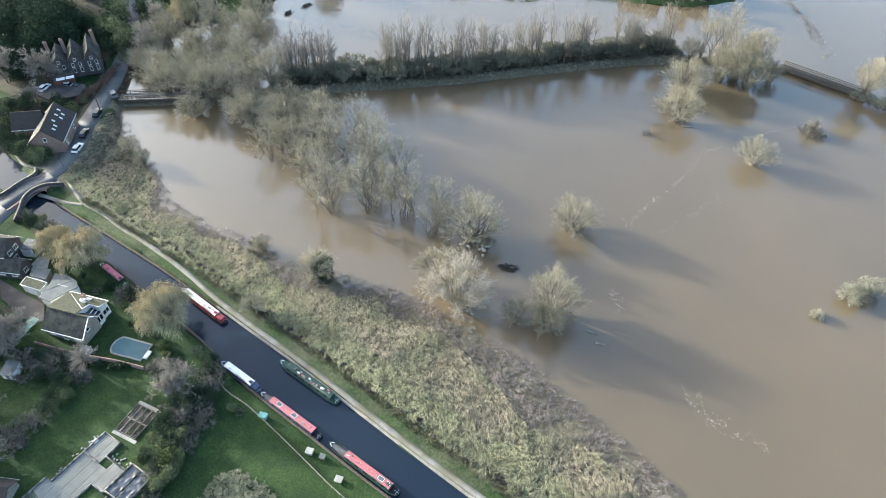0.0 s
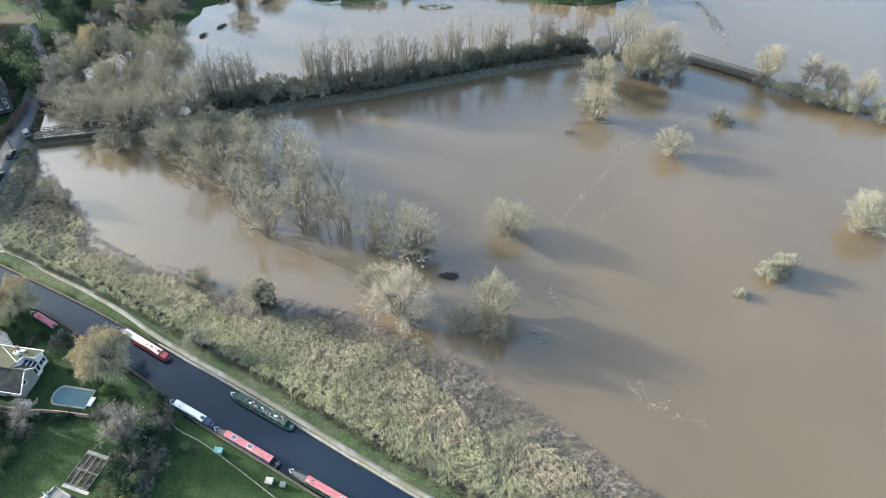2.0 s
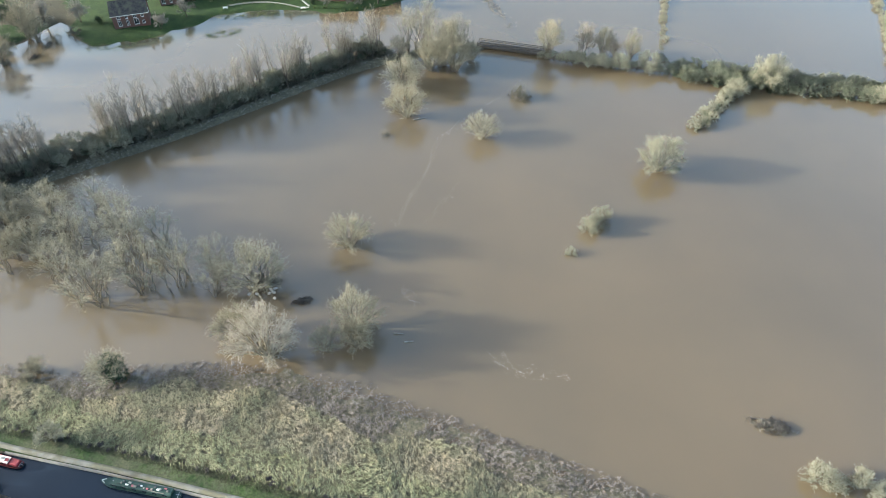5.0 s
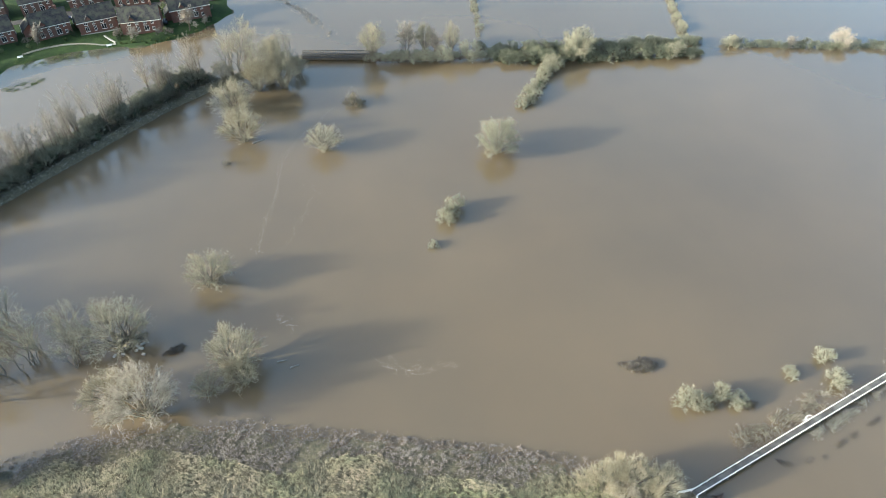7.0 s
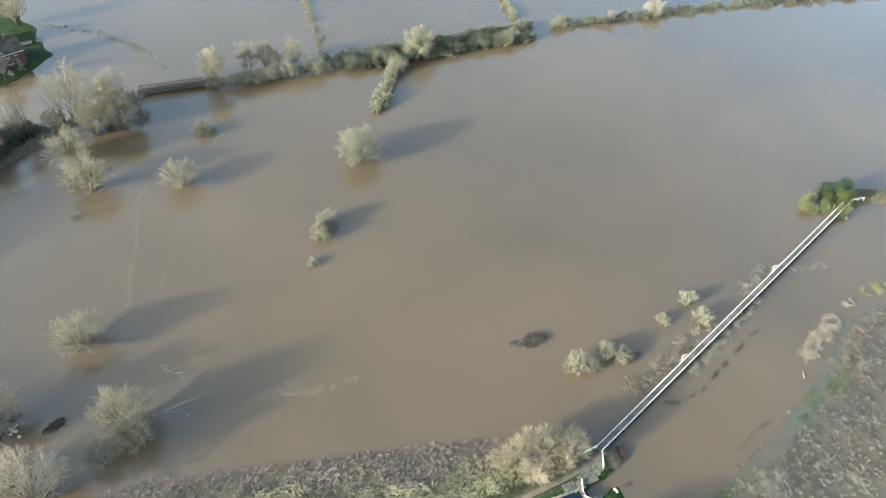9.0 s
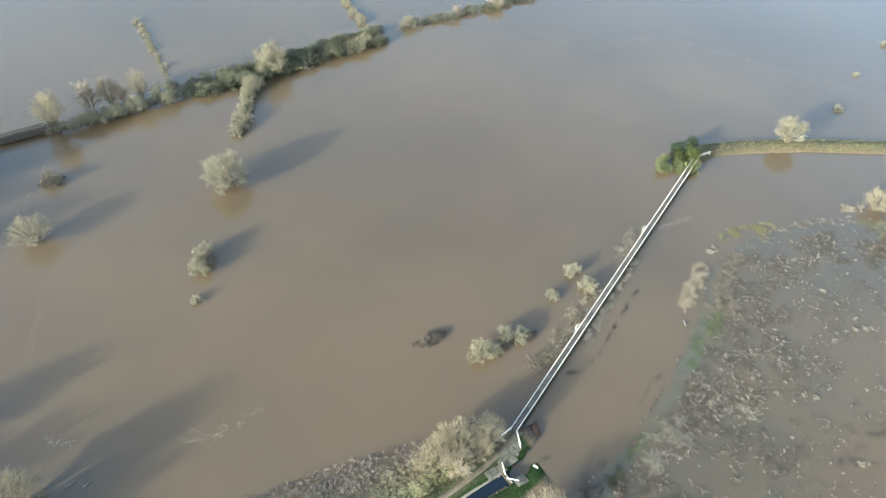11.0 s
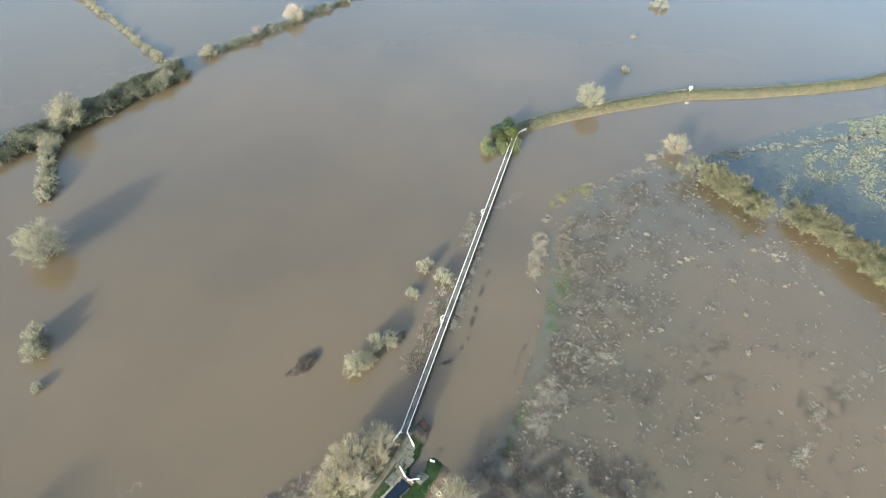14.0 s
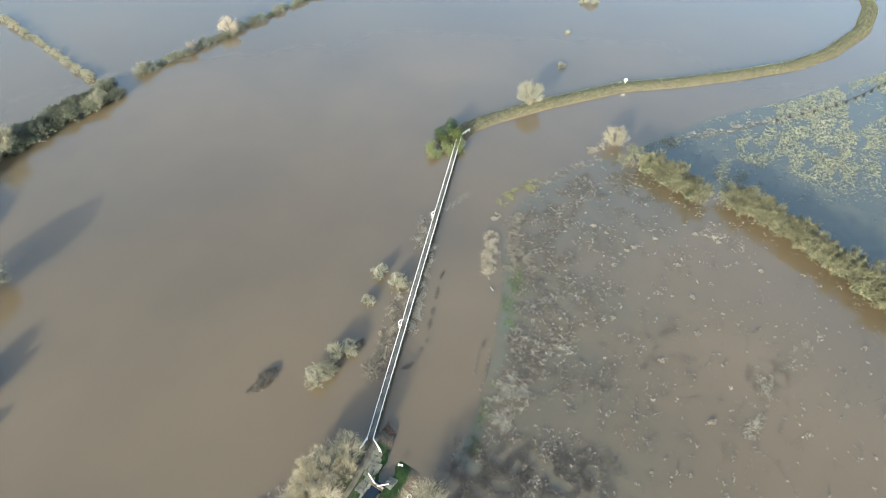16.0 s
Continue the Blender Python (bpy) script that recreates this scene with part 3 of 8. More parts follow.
def fan(seed, h, r, n, twig=1.6, width=0.016, stems=26, low=12, fork=3):
    """A many-stemmed crown: straight stems and fine twigs fan out from one foot to an uneven dome."""
    g = np.random.default_rng(seed)

    def ways(m):
        az = g.uniform(0, 6.283, m)
        el = np.arcsin(math.sin(math.radians(low)) + (1 - math.sin(math.radians(low))) * g.random(m))
        d = np.stack([np.cos(az) * np.cos(el), np.sin(az) * np.cos(el), np.sin(el)], -1)
        reach = 1 / np.sqrt((d[:, 0] ** 2 + d[:, 1] ** 2) / r ** 2 + d[:, 2] ** 2 / h ** 2)
        lump = 0.62 + 0.5 * value_noise(np.cos(az) * 2.2 + 5, np.sin(az) * 2.2 + el * 2.5, 0.8, seed)
        return d, reach * lump

    d, reach = ways(stems)
    reach *= g.uniform(0.7, 0.98, stems)
    foot = np.stack([g.normal(size=stems) * 0.07 * r, g.normal(size=stems) * 0.07 * r, np.full(stems, -0.4)], -1)
    sag = np.array([0, 0, 1.0]) * (0.10 * reach * (1 - d[:, 2]))[:, None]
    st = np.stack([foot, foot + d * (reach * 0.3)[:, None] + sag * 0.4, foot + d * (reach * 0.62)[:, None] + sag, foot + d * reach[:, None] + sag * 1.8], 1)
    st[:, 1:] += g.normal(size=(stems, 3, 3)) * 0.02 * h
    br = kids(g, st, stems * fork, 0.42, 1.0, h * 0.22, 46, 0.12, 3, 0.16)
    k = int(n * 0.78)
    tw = kids(g, br, k, 0.1, 1.0, twig * 0.8, 50, 0.08, 1)
    d2, reach2 = ways(n - k)
    f = g.uniform(0.7, 0.99, n - k)
    a = d2 * (reach2 * f)[:, None] + g.normal(size=(n - k, 3)) * 0.03 * h
    a[:, 2] = np.maximum(a[:, 2], 0.15)
    b = a + unit(d2 + g.normal(size=(n - k, 3)) * 0.62 + np.array([0, 0, 0.05])) * (twig * 0.7 * g.uniform(0.5, 1.1, n - k))[:, None]
    s0 = 0.011 * h
    wood = joined(tubes(st, s0, s0 * 0.2, 4))
    return wood, joined(spikes(br[:, ::3], s0 * 0.3), slivers(g, np.concatenate([tw, np.stack([a, b], 1)]), width))


def crowned(seed, h, r, n, clear=0.1, lobes=14, rays=12, stems=3, twig=0.95, width=0.018, lobe=0.40, wood_r=0.016, stem_out=0.05, sink=0.4, up=0.10, droop=-0.15, hang=0.0):
    """A rounded bare crown: limbs rise from one foot to many overlapping lobes, and in each lobe branches, sprays and twigs burst outwards."""
    g = np.random.default_rng(seed)
    low = clear * h
    cz = low + (h - low) * 0.42
    i = np.arange(lobes) + 0.5
    el = np.arcsin(np.clip(1 - i / lobes * (1 - droop), -1, 1))
    az = i * 2.399963 + g.normal(size=lobes) * 0.35 + seed
    d = np.stack([np.cos(az) * np.cos(el), np.sin(az) * np.cos(el), np.sin(el)], -1)
    rad = lobe * min(r, (h - low) * 0.55) * g.uniform(0.75, 1.2, lobes)
    span = np.where(d[:, 2:] > 0, np.array([[r, r, h - cz]]), np.array([[r, r, cz - low]]))
    c = np.array([0, 0, cz]) + d * np.maximum(span - rad[:, None], 0.15 * span) * g.uniform(0.8, 1.08, (lobes, 1))
    c[:, 2] = np.maximum(c[:, 2], low + rad * 0.35)
    out = unit(c - np.array([0, 0, low]))
    foot = np.stack([g.normal(size=lobes), g.normal(size=lobes), np.zeros(lobes)], -1) * stem_out * r
    foot = foot[g.integers(0, stems, lobes)] + np.array([0, 0, -sink])
    q = np.linspace(0, 1, 7)[None, :, None]
    ctrl = foot + (c - foot) * np.array([0.30, 0.30, 0.62]) + g.normal(size=(lobes, 3)) * 0.05 * r
    limb = foot[:, None] * (1 - q) ** 2 + 2 * ctrl[:, None] * q * (1 - q) + (c + out * rad[:, None] * 0.35)[:, None] * q * q
    limb[:, 1:-1] += g.normal(size=(lobes, 5, 3)) * 0.022 * h
    who = np.repeat(np.arange(lobes), rays)
    m = len(who)
    f = g.uniform(0.45, 1.0, m) * 6
    k = np.minimum(f.astype(int), 5)
    p0 = limb[who, k] + (limb[who, k + 1] - limb[who, k]) * (f - k)[:, None]
    way = unit(unit(g.normal(size=(m, 3))) + 0.75 * out[who] + np.array([0, 0, up]))
    tip = c[who] + way * (rad[who] * g.uniform(0.62, 1.0, m))[:, None]
    mid = (p0 + tip) / 2 + g.normal(size=(m, 3)) * 0.10 * rad[who][:, None] + np.array([0, 0, 0.05]) * rad[who][:, None]
    br = np.stack([p0, (p0 + mid) / 2, mid, (mid + tip) / 2 + g.normal(size=(m, 3)) * 0.04 * rad[who][:, None], tip], 1)
    sub = kids(g, br, m * 4, 0.25, 1.0, rad.mean() * 0.55, 36, up * 0.5 - hang * 0.3, 2, 0.12)
    tw = np.concatenate([kids(g, sub, int(n * 0.72), 0.15, 1.0, twig, 46, up * 0.5 - hang, 1), kids(g, br, n - int(n * 0.72), 0.35, 1.0, twig, 50, up * 0.5 - hang, 1)])
    for a in (limb, br, sub, tw):
        a[..., 2] = np.where(a[..., 2] < 0.08, 0.08 + 0.2 * np.abs(a[..., 2] - 0.08) if a is not limb else a[..., 2], a[..., 2])
    scale = np.array([r / np.quantile(np.hypot(tw[:, 1, 0], tw[:, 1, 1]), 0.97)] * 2 + [h / np.quantile(tw[:, 1, 2], 0.997)])
    limb, br, sub, tw = limb * scale, br * scale, sub * scale, tw * scale
    w0 = wood_r * h
    lv, lf = tubes(limb, w0, w0 * 0.28, 5)
    j = np.arange(lobes - 1) * 35
    wood = (lv, [lf, np.stack([j, j + 1, j + 35], -1)])
    return wood, joined(tubes(br[:, ::2], w0 * 0.26, w0 * 0.07, 3), slivers(g, sub[:, ::2], width * 1.25), slivers(g, tw, width))


def upright(seed, h, stems, twigs):
    """A slender tree of straight, steeply rising stems with short ascending branches and faint twigs."""
    g = np.random.default_rng(seed)
    az = g.uniform(0, 6.283, stems)
    le = np.radians(g.uniform(1, 9, stems))
    d = np.stack([np.cos(az) * np.sin(le), np.sin(az) * np.sin(le), np.cos(le)], -1)
    L = h * g.uniform(0.72, 1.0, stems)
    foot = g.normal(size=(stems, 3)) * np.array([0.8, 0.8, 0])
    st = np.stack([foot + d * (L * q)[:, None] + g.normal(size=(stems, 3)) * 0.09 * (q > 0) for q in (0, 0.2, 0.4, 0.6, 0.8, 1.0)], 1)
    br = kids(g, st, stems * 14, 0.3, 0.97, h * 0.26, 44, 0.40, 3, 0.08)
    tw = kids(g, br, twigs, 0.15, 1.0, 1.25, 40, 0.25, 1)
    return joined(tubes(st, 0.15, 0.02, 4)), joined(spikes(br[:, ::3], 0.021), slivers(g, tw, 0.0088))


KINDS = {}


def kind_of_tree(key, name, label, category, wood, crown, wood_mat, crown_mat):
    """Keeps a tree's two meshes for planting."""
    a, b = mesh_of("trunk", wood[0], wood[1]), mesh_of("crown", crown[0], crown[1] if isinstance(crown[1], list) else [crown[1]])
    a.materials.append(wood_mat)
    b.materials.append(crown_mat)
    KINDS[key] = (name, label, category, a, b)


def plant(key, x, y, s=1.0, turn=0.0, group="", label="", z=None, sz=None):
    name, lab, cat, a, b = KINDS[key]
    root = thing(name, label or lab, cat, pose(x, y, gz(x, y) - 0.05 if z is None else z, 0, 0, turn) @ Matrix.Diagonal((s, s, sz or s, 1)), group)
    for part_name, me in (("trunk", a), ("crown", b)):
        ob = new(part_name, me)
        ob.parent = root
    return root


for i in range(4):
    w, c = crowned(10 + i, 15.0, 7.0, 9000, 0.08, 26, 10, 3, 0.72, 0.0125, 0.36, 0.0105, up=0.08, droop=-0.28)
    kind_of_tree(f"willow{i}", "willow_tree", "bare olive-twigged willow standing in flood water", "tree", w, c, GREYBARK, TW_WILLOW)
for i in range(3):
    w, c = crowned(15 + i, 18.0, 6.0, 3300, 0.20, 20, 7, 5, 0.85, 0.0105, 0.38, 0.0055, 0.24, up=0.14)
    kind_of_tree(f"tall{i}", "willow_tree", "tall thin-stemmed bare willow in the drowned thicket", "tree", w, c, GREYBARK, TW_WILLOW)
for i in range(3):
    w, c = crowned(20 + i, 13.5, 7.4, 12500, 0.03, 28, 11, 3, 0.75, 0.0130, 0.35, 0.012, up=0.06, droop=-0.4)
    kind_of_tree(f"pale{i}", "willow_tree", "pale silvery bare willow standing in flood water", "tree", w, c, PALEBARK, TW_PALE)
for i in range(2):
    w, c = crowned(26 + i, 13.5, 7.4, 9500, 0.03, 27, 10, 3, 0.75, 0.0128, 0.35, 0.012, up=0.06, droop=-0.4)
    kind_of_tree(f"bushy{i}", "willow_tree", "rounded olive-buff bare willow standing in flood water", "tree", w, c, GREYBARK, TW_WILLOW)
for i in range(4):
    w, c = upright(30 + i, 16.5, 1 + i, 800 + 260 * i)
    kind_of_tree(f"poplar{i}", "poplar_tree", "tall slender bare tree on the embankment", "tree", w, c, BARK, TW_POPLAR)
for i in range(3):
    w, c = crowned(40 + i, 5.6, 3.4, 6000, 0.01, 16, 10, 4, 0.42, 0.0140, 0.42, 0.012, droop=-0.3)
    kind_of_tree(f"sallow{i}", "sallow_bush", "rounded grey-green sallow bush in flood water", "bush", w, c, BARK, TW_SALLOW)
for i in range(3):
    w, c = fan(50 + i, 4.8, 3.8, 2600, 0.85, 0.026, 16, 6, 6)
    kind_of_tree(f"scrub{i}", "thorn_bush", "dark bare thorn scrub on the embankment", "bush", w, c, BARK, TW_DARK)


for i in range(2):
    w, c = crowned(60 + i, 10, 5.4, 9500, 0.06, 20, 11, 2, 1.7, 0.0135, 0.40, 0.016, hang=1.9)
    kind_of_tree(f"weeping{i}", "weeping_willow", "golden weeping willow with hanging twigs on the canal bank", "tree", w, c, BARK, TW_GOLD)
for i in range(3):
    w, c = fan(65 + i, 4.2, 3.4, 2500, 0.75, 0.023, 16, 5, 6)
    kind_of_tree(f"grey{i}", "bare_shrub", "dense bare grey-brown garden shrub", "shrub", w, c, BARK, TW_GREY)
for i in range(3):
    w, c = bare_tree(70 + i, 9, 2, 20, 0.3, 24, 0.42, 150, 0.24, 2600, 0.9, 0.15, 0.024, 0.25, stem_r=0.02)
    kind_of_tree(f"bare{i}", "bare_tree", "spreading bare garden tree with grey-brown twigs", "tree", w, c, BARK, TW_POPLAR)
for i in range(3):
    w, _ = bare_tree(80 + i, 3.4, 3, 20, 0.3, 8, 0.3, 8, 0.1, 8, 0.5)
    kind_of_tree(f"green{i}", "evergreen_shrub", "dense dark evergreen shrub", "shrub", w, leafy(80 + i, 2.5, 2.3, 2.5, 1350, 0.185, 18), BARK, LEAF_DARK)
    kind_of_tree(f"shrub{i}", "garden_shrub", "rounded mid-green garden shrub", "shrub", w, leafy(90 + i, 2.3, 2.3, 2.0, 1700, 0.17, 16), BARK, LEAF_MID)
    kind_of_tree(f"ever{i}", "evergreen_bush", "broad grey-green bush in leaf", "bush", w, leafy(95 + i, 2.4, 2.4, 2.3, 1700, 0.17, 16), BARK, LEAF_PALE)

for i in range(3):
    w, _ = bare_tree(120 + i, 7.5, 3, 14, 0.5, 14, 0.3, 10, 0.1, 10, 0.5)
    kind_of_tree(f"wood{i}", "evergreen_tree", "big dense dark evergreen tree", "tree", w, leafy(120 + i, 4.6, 4.2, 5.2, 4200, 0.21, 34, 0.8), BARK, LEAF_DARK)
for i in range(2):
    w, c = crowned(100 + i, 11.0, 6.4, 14500, 0.02, 30, 12, 4, 0.6, 0.0145, 0.33, 0.013, droop=-0.4)
    kind_of_tree(f"round{i}", "round_willow", "dense rounded pale willow standing in flood water", "tree", w, c, GREYBARK, TW_SALLOW)

R = random.Random(7)
# trees and bushes that stand in the flood
IN_FLOOD = "trees standing in the flood"
for key, x, y, h, w in [
    # the thicket by the reed bank
    ("willow0", -123, 96, 13, 13), ("tall1", -112, 99, 16, 15), ("tall0", -100, 86, 15, 18), ("tall0", -91, 91, 18, 15), ("tall2", -83, 95, 17, 13), ("tall1", -106, 109, 15, 14), ("willow2", -133, 101, 13, 14),
    ("willow3", -142, 98, 12, 14), ("tall2", -100, 101, 16, 15), ("willow2", -64.5, 97.5, 14, 18), ("tall1", -73, 94, 13, 11), ("tall2", -110, 90, 15, 15), ("willow1", -128, 110, 12, 14),
    ("tall1", -76, 100, 13, 10), ("tall0", -120, 105, 14, 14), ("tall1", -127, 91, 14, 14), ("willow0", -138, 108, 12, 13), ("tall0", -94, 106, 13, 12), ("tall2", -117, 115, 12, 13),
    ] + [  # standing apart
    ("pale0", -55.5, 78.8, 15, 16.5), ("bushy0", -63.0, 82.5, 10.5, 12), ("bushy1", -37.6, 89.5, 14, 13), ("bushy0", -36.0, 84.6, 10, 9), ("bushy1", -42.8, 82.8, 8.5, 8), ("bushy1", -46.8, 115, 11, 13),
    ] + [  # near the far bridge
    ("willow1", -45.6, 173, 13, 15.5), ("willow2", -50, 188, 13, 15.5), ("willow0", -20.8, 166.5, 9.5, 12.5), ("tall2", -36, 209, 19, 13), ("willow3", -40, 204.5, 18, 17), ("tall0", -48.5, 213, 19, 13), ("poplar1", -45.5, 211, 19, 10), ("willow2", -35, 201.5, 15, 14),
    ("tall1", -53, 209.5, 17, 10), ("willow0", -43.5, 201, 13, 13), ("poplar3", -39.5, 212, 15, 9), ("willow1", -55, 205.5, 8, 9), ("willow1", -31, 210, 8, 8),
    ] + [  # by the village bridge
    ("willow1", -184, 96, 12, 15), ("willow2", -172, 93, 11, 15), ("willow3", -160, 99, 13, 15), ("tall0", -150, 106, 15, 13.8), ("willow1", -158, 91, 9, 12.5), ("willow2", -170, 106, 13, 15), ("willow3", -180, 112, 14, 16.2),
    ("tall1", -163, 115, 15, 13.8), ("willow1", -150, 114, 13, 15), ("willow2", -190, 126, 13, 15), ("willow3", -178, 128, 14, 16.2), ("willow0", -186, 140, 12, 15), ("willow0", -166, 98, 11, 13.8), ("willow1", -147, 99, 11, 13.8),
    ("tall2", -157, 106, 14, 12.5), ("willow3", -172, 119, 13, 15), ("willow0", -178, 102, 12, 13.8)]:
    tall, half = {"w": (15.0, 7.0), "t": (18.0, 6.0), "p": (13.5, 7.4), "b": (13.5, 7.4), "o": (16.5, 5.0)}[key[1] if key.startswith("poplar") else key[0]]
    plant(key, x, y, w / 2 / half, R.uniform(0, 360), IN_FLOOD, sz=h / tall)
for key, x, y, s, sz in [("round0", 31, 161.0, 1.12, 1.12), ("sallow1", 15.6, 136.0, 0.95, 1.15), ("sallow2", 12.6, 131.4, 0.9, 1.05), ("sallow0", 14.2, 133.6, 0.8, 0.9), ("sallow1", 8.6, 122.6, 0.55, 0.6), ("scrub0", -12, 189.5, 1.1, 1.5), ("grey1", -12.6, 190, 1.1, 1.7),
                         ("sallow0", 58.0, 70.8, 1.02, 1.1), ("sallow2", 61.4, 70.6, 0.75, 0.8), ("sallow1", 65.8, 71.8, 0.85, 1.05), ("sallow2", 68.8, 70.2, 0.8, 0.8), ("sallow0", 83.4, 76, 0.62, 0.66), ("sallow1", 92.6, 79.4, 0.78, 0.84), ("sallow2", 92.6, 73.4, 0.85, 0.85)]:
    plant(key, x, y, s, R.uniform(0, 360), "bushes standing in the flood", sz=sz)
# the embankment: slender trees in and behind a belt of scrub
EDGE = [(-146, 113.5), (-137.7, 122.1), (-125.5, 134.2), (-109.5, 148.0), (-85, 176.2), (-69.9, 192.8), (-58, 204)]
edge_line = smooth_path(EDGE, 0.5)
for i in range(150):
    k = i / 150 * (len(edge_line) - 1)
    q = edge_line[int(min(max(k + R.uniform(-1.5, 1.5), 0), len(edge_line) - 1))]
    if value_noise(q[0], q[1], 5.5, 12) < R.uniform(0.18, 0.58):
        continue
    off = R.uniform(4.2, 9.5)
    plant(f"poplar{R.randrange(4)}", q[0] - 0.69 * off, q[1] + 0.72 * off, R.uniform(0.66, 1.12), R.uniform(0, 360), "row of trees along the embankment")
for i in range(30):
    q = edge_line[int((i + R.random()) / 30 * (len(edge_line) - 1))]
    off = R.uniform(3.6, 8.5)
    plant(f"scrub{R.randrange(3)}", q[0] - 0.69 * off, q[1] + 0.72 * off, R.uniform(0.7, 1.15), R.uniform(0, 360), "scrub along the embankment")
for x, y, s in [(-122.6, 140.0, 1.15), (-127.5, 135.0, 0.95), (-134.6, 128.5, 0.9)]:
    plant("sallow1", x, y, s, R.uniform(0, 360), "scrub along the embankment", label="green-tinged arching bush on the embankment")


# hedges: one thing each
def hedge(name, label, path, gap, size, keys, mat, seed=0, wide=0.7):
    rng = random.Random(seed)
    p = smooth_path(path, gap)
    root = thing(name, label, "hedge", pose(*p[0], gz(*p[0])))
    base = np.array([*p[0], gz(*p[0])])
    for which, part_name in ((3, "woody_mass"), (4, "twig_mass")):
        rng.seed(seed)
        V, F, o = [], [], 0
        for x, y in p:
            me = KINDS[keys[rng.randrange(len(keys))]][which]
            v = np.empty(len(me.vertices) * 3, np.float32)
            me.vertices.foreach_get("co", v)
            s, a = size * rng.uniform(0.7, 1.25), rng.uniform(0, 6.28)
            rot = np.array([[math.cos(a), math.sin(a), 0], [-math.sin(a), math.cos(a), 0], [0, 0, 1]])
            ox, oy = x + rng.uniform(-wide, wide), y + rng.uniform(-wide, wide)
            V.append(v.reshape(-1, 3) @ rot * s + np.array([ox, oy, gz(ox, oy)]) - base)
            li = np.empty(len(me.loops), np.int32)
            me.loops.foreach_get("vertex_index", li)
            ls = np.empty(len(me.polygons), np.int32)
            me.polygons.foreach_get("loop_total", ls)
            st = np.concatenate([[0], np.cumsum(ls)[:-1]])
            for k in (3, 4):
                sel = st[ls == k]
                if len(sel):
                    F.append(li[sel[:, None] + np.arange(k)] + o)
            o += len(v) // 3
        tagged(array_part(part_name, np.concatenate(V), F, BARK if which == 3 else mat, root), kind="stuff")
    return root


w, c = crowned(44, 4.0, 2.7, 1500, 0.01, 9, 6, 3, 0.55, 0.0185, 0.44, 0.011)
kind_of_tree("hedge0", "hedge", "hedge", "hedge", w, c, BARK, TW_SALLOW)
w, c = crowned(45, 4.2, 2.5, 1500, 0.01, 9, 6, 3, 0.55, 0.0185, 0.44, 0.011)
kind_of_tree("hedge1", "hedge", "hedge", "hedge", w, c, BARK, TW_SALLOW)
HG = ("hedge0", "hedge1")
for i in range(2):
    w, c = crowned(46 + i, 4.0, 2.9, 2100, 0.01, 11, 7, 4, 0.5, 0.0165, 0.42, 0.011)
    kind_of_tree(f"thorn{i}", "hedge", "hedge", "hedge", w, c, BARK, TW_THORN)
TH = ("thorn0", "thorn1")
TW_BELT = material("dark_olive_scrub_twig", (0.20, 0.20, 0.15), (0.13, 0.13, 0.10), 0.12, island=0.35)
hedge("embankment_scrub", "continuous dark olive scrub along the embankment", [(x - 0.69 * 6.0, y + 0.72 * 6.0) for x, y in EDGE], 1.25, 1.35, HG, TW_BELT, 31, 2.2)
TW_HEDGE = material("dark_grey_green_hedge_twig", (0.175, 0.185, 0.135), (0.11, 0.12, 0.088), 0.15, island=0.35)
LEAF_HEDGE = material("dull_hedge_leaf", (0.10, 0.112, 0.075), (0.065, 0.075, 0.052), 0.3, island=0.4, rough=0.95, spec=0.1)
kind_of_tree("core0", "hedge", "hedge", "hedge", fan(302, 2.0, 1.2, 30, 0.4, 0.02, 6, 10)[0], leafy(302, 1.5, 1.5, 1.25, 420, 0.26, 8), BARK, LEAF_HEDGE)
hedge("field_hedge", "ivy-filled dark bottom of a field hedge", [(37, 213), (60, 210), (88, 210), (110, 210.5)], 1.7, 1.45, ("core0",), LEAF_HEDGE, 41, 1.2)
hedge("field_hedge", "ivy-filled dark bottom of a short hedge", [(56, 206), (50, 196), (43.5, 184)], 1.8, 0.95, ("core0",), LEAF_HEDGE, 42, 0.7)
hedge("field_hedge", "dark bottom of a far hedge", [(123, 215), (150, 211), (180, 208.5), (214, 203.5), (260, 195), (330, 183)], 2.6, 0.8, ("core0",), LEAF_HEDGE, 43, 0.7)
hedge("embankment_scrub", "dark ivy and bramble under the embankment scrub", [(x - 0.69 * 5.6, y + 0.72 * 5.6) for x, y in EDGE], 1.7, 1.05, ("core0",), LEAF_HEDGE, 44, 1.8)
hedge("thorn_hedge", "dark bramble core of the thorn hedge", [(174.6, 40), (172, 31), (169, 21)], 1.6, 1.6, ("core0",), LEAF_HEDGE, 45, 1.4)
hedge("thorn_hedge", "dark bramble core of the thorn hedge", [(173.8, 11), (169, -3), (162, -20), (154, -36), (148, -50)], 1.6, 1.6, ("core0",), LEAF_HEDGE, 46, 1.4)
hedge("field_hedge", "low grey-green hedge along the flooded track", [(-6, 215), (14, 214), (33, 213)], 1.9, 1.0, HG, TW_SALLOW, 1)
hedge("field_hedge", "dense dark hedge between flooded fields", [(36, 213), (60, 210), (88, 210), (111, 210.5)], 2.1, 1.4, HG, TW_HEDGE, 2, 1.6)
hedge("field_hedge", "far low hedge between flooded fields", [(123, 215), (150, 211), (180, 208.5), (214, 203.5), (260, 195), (330, 183)], 2.5, 0.95, HG, TW_HEDGE, 3, 1.0)
hedge("field_hedge", "dark second row of the dense field hedge", [(38, 218), (60, 217.5), (85, 217), (113, 217.5)], 1.9, 1.2, HG, TW_HEDGE, 12, 1.2)
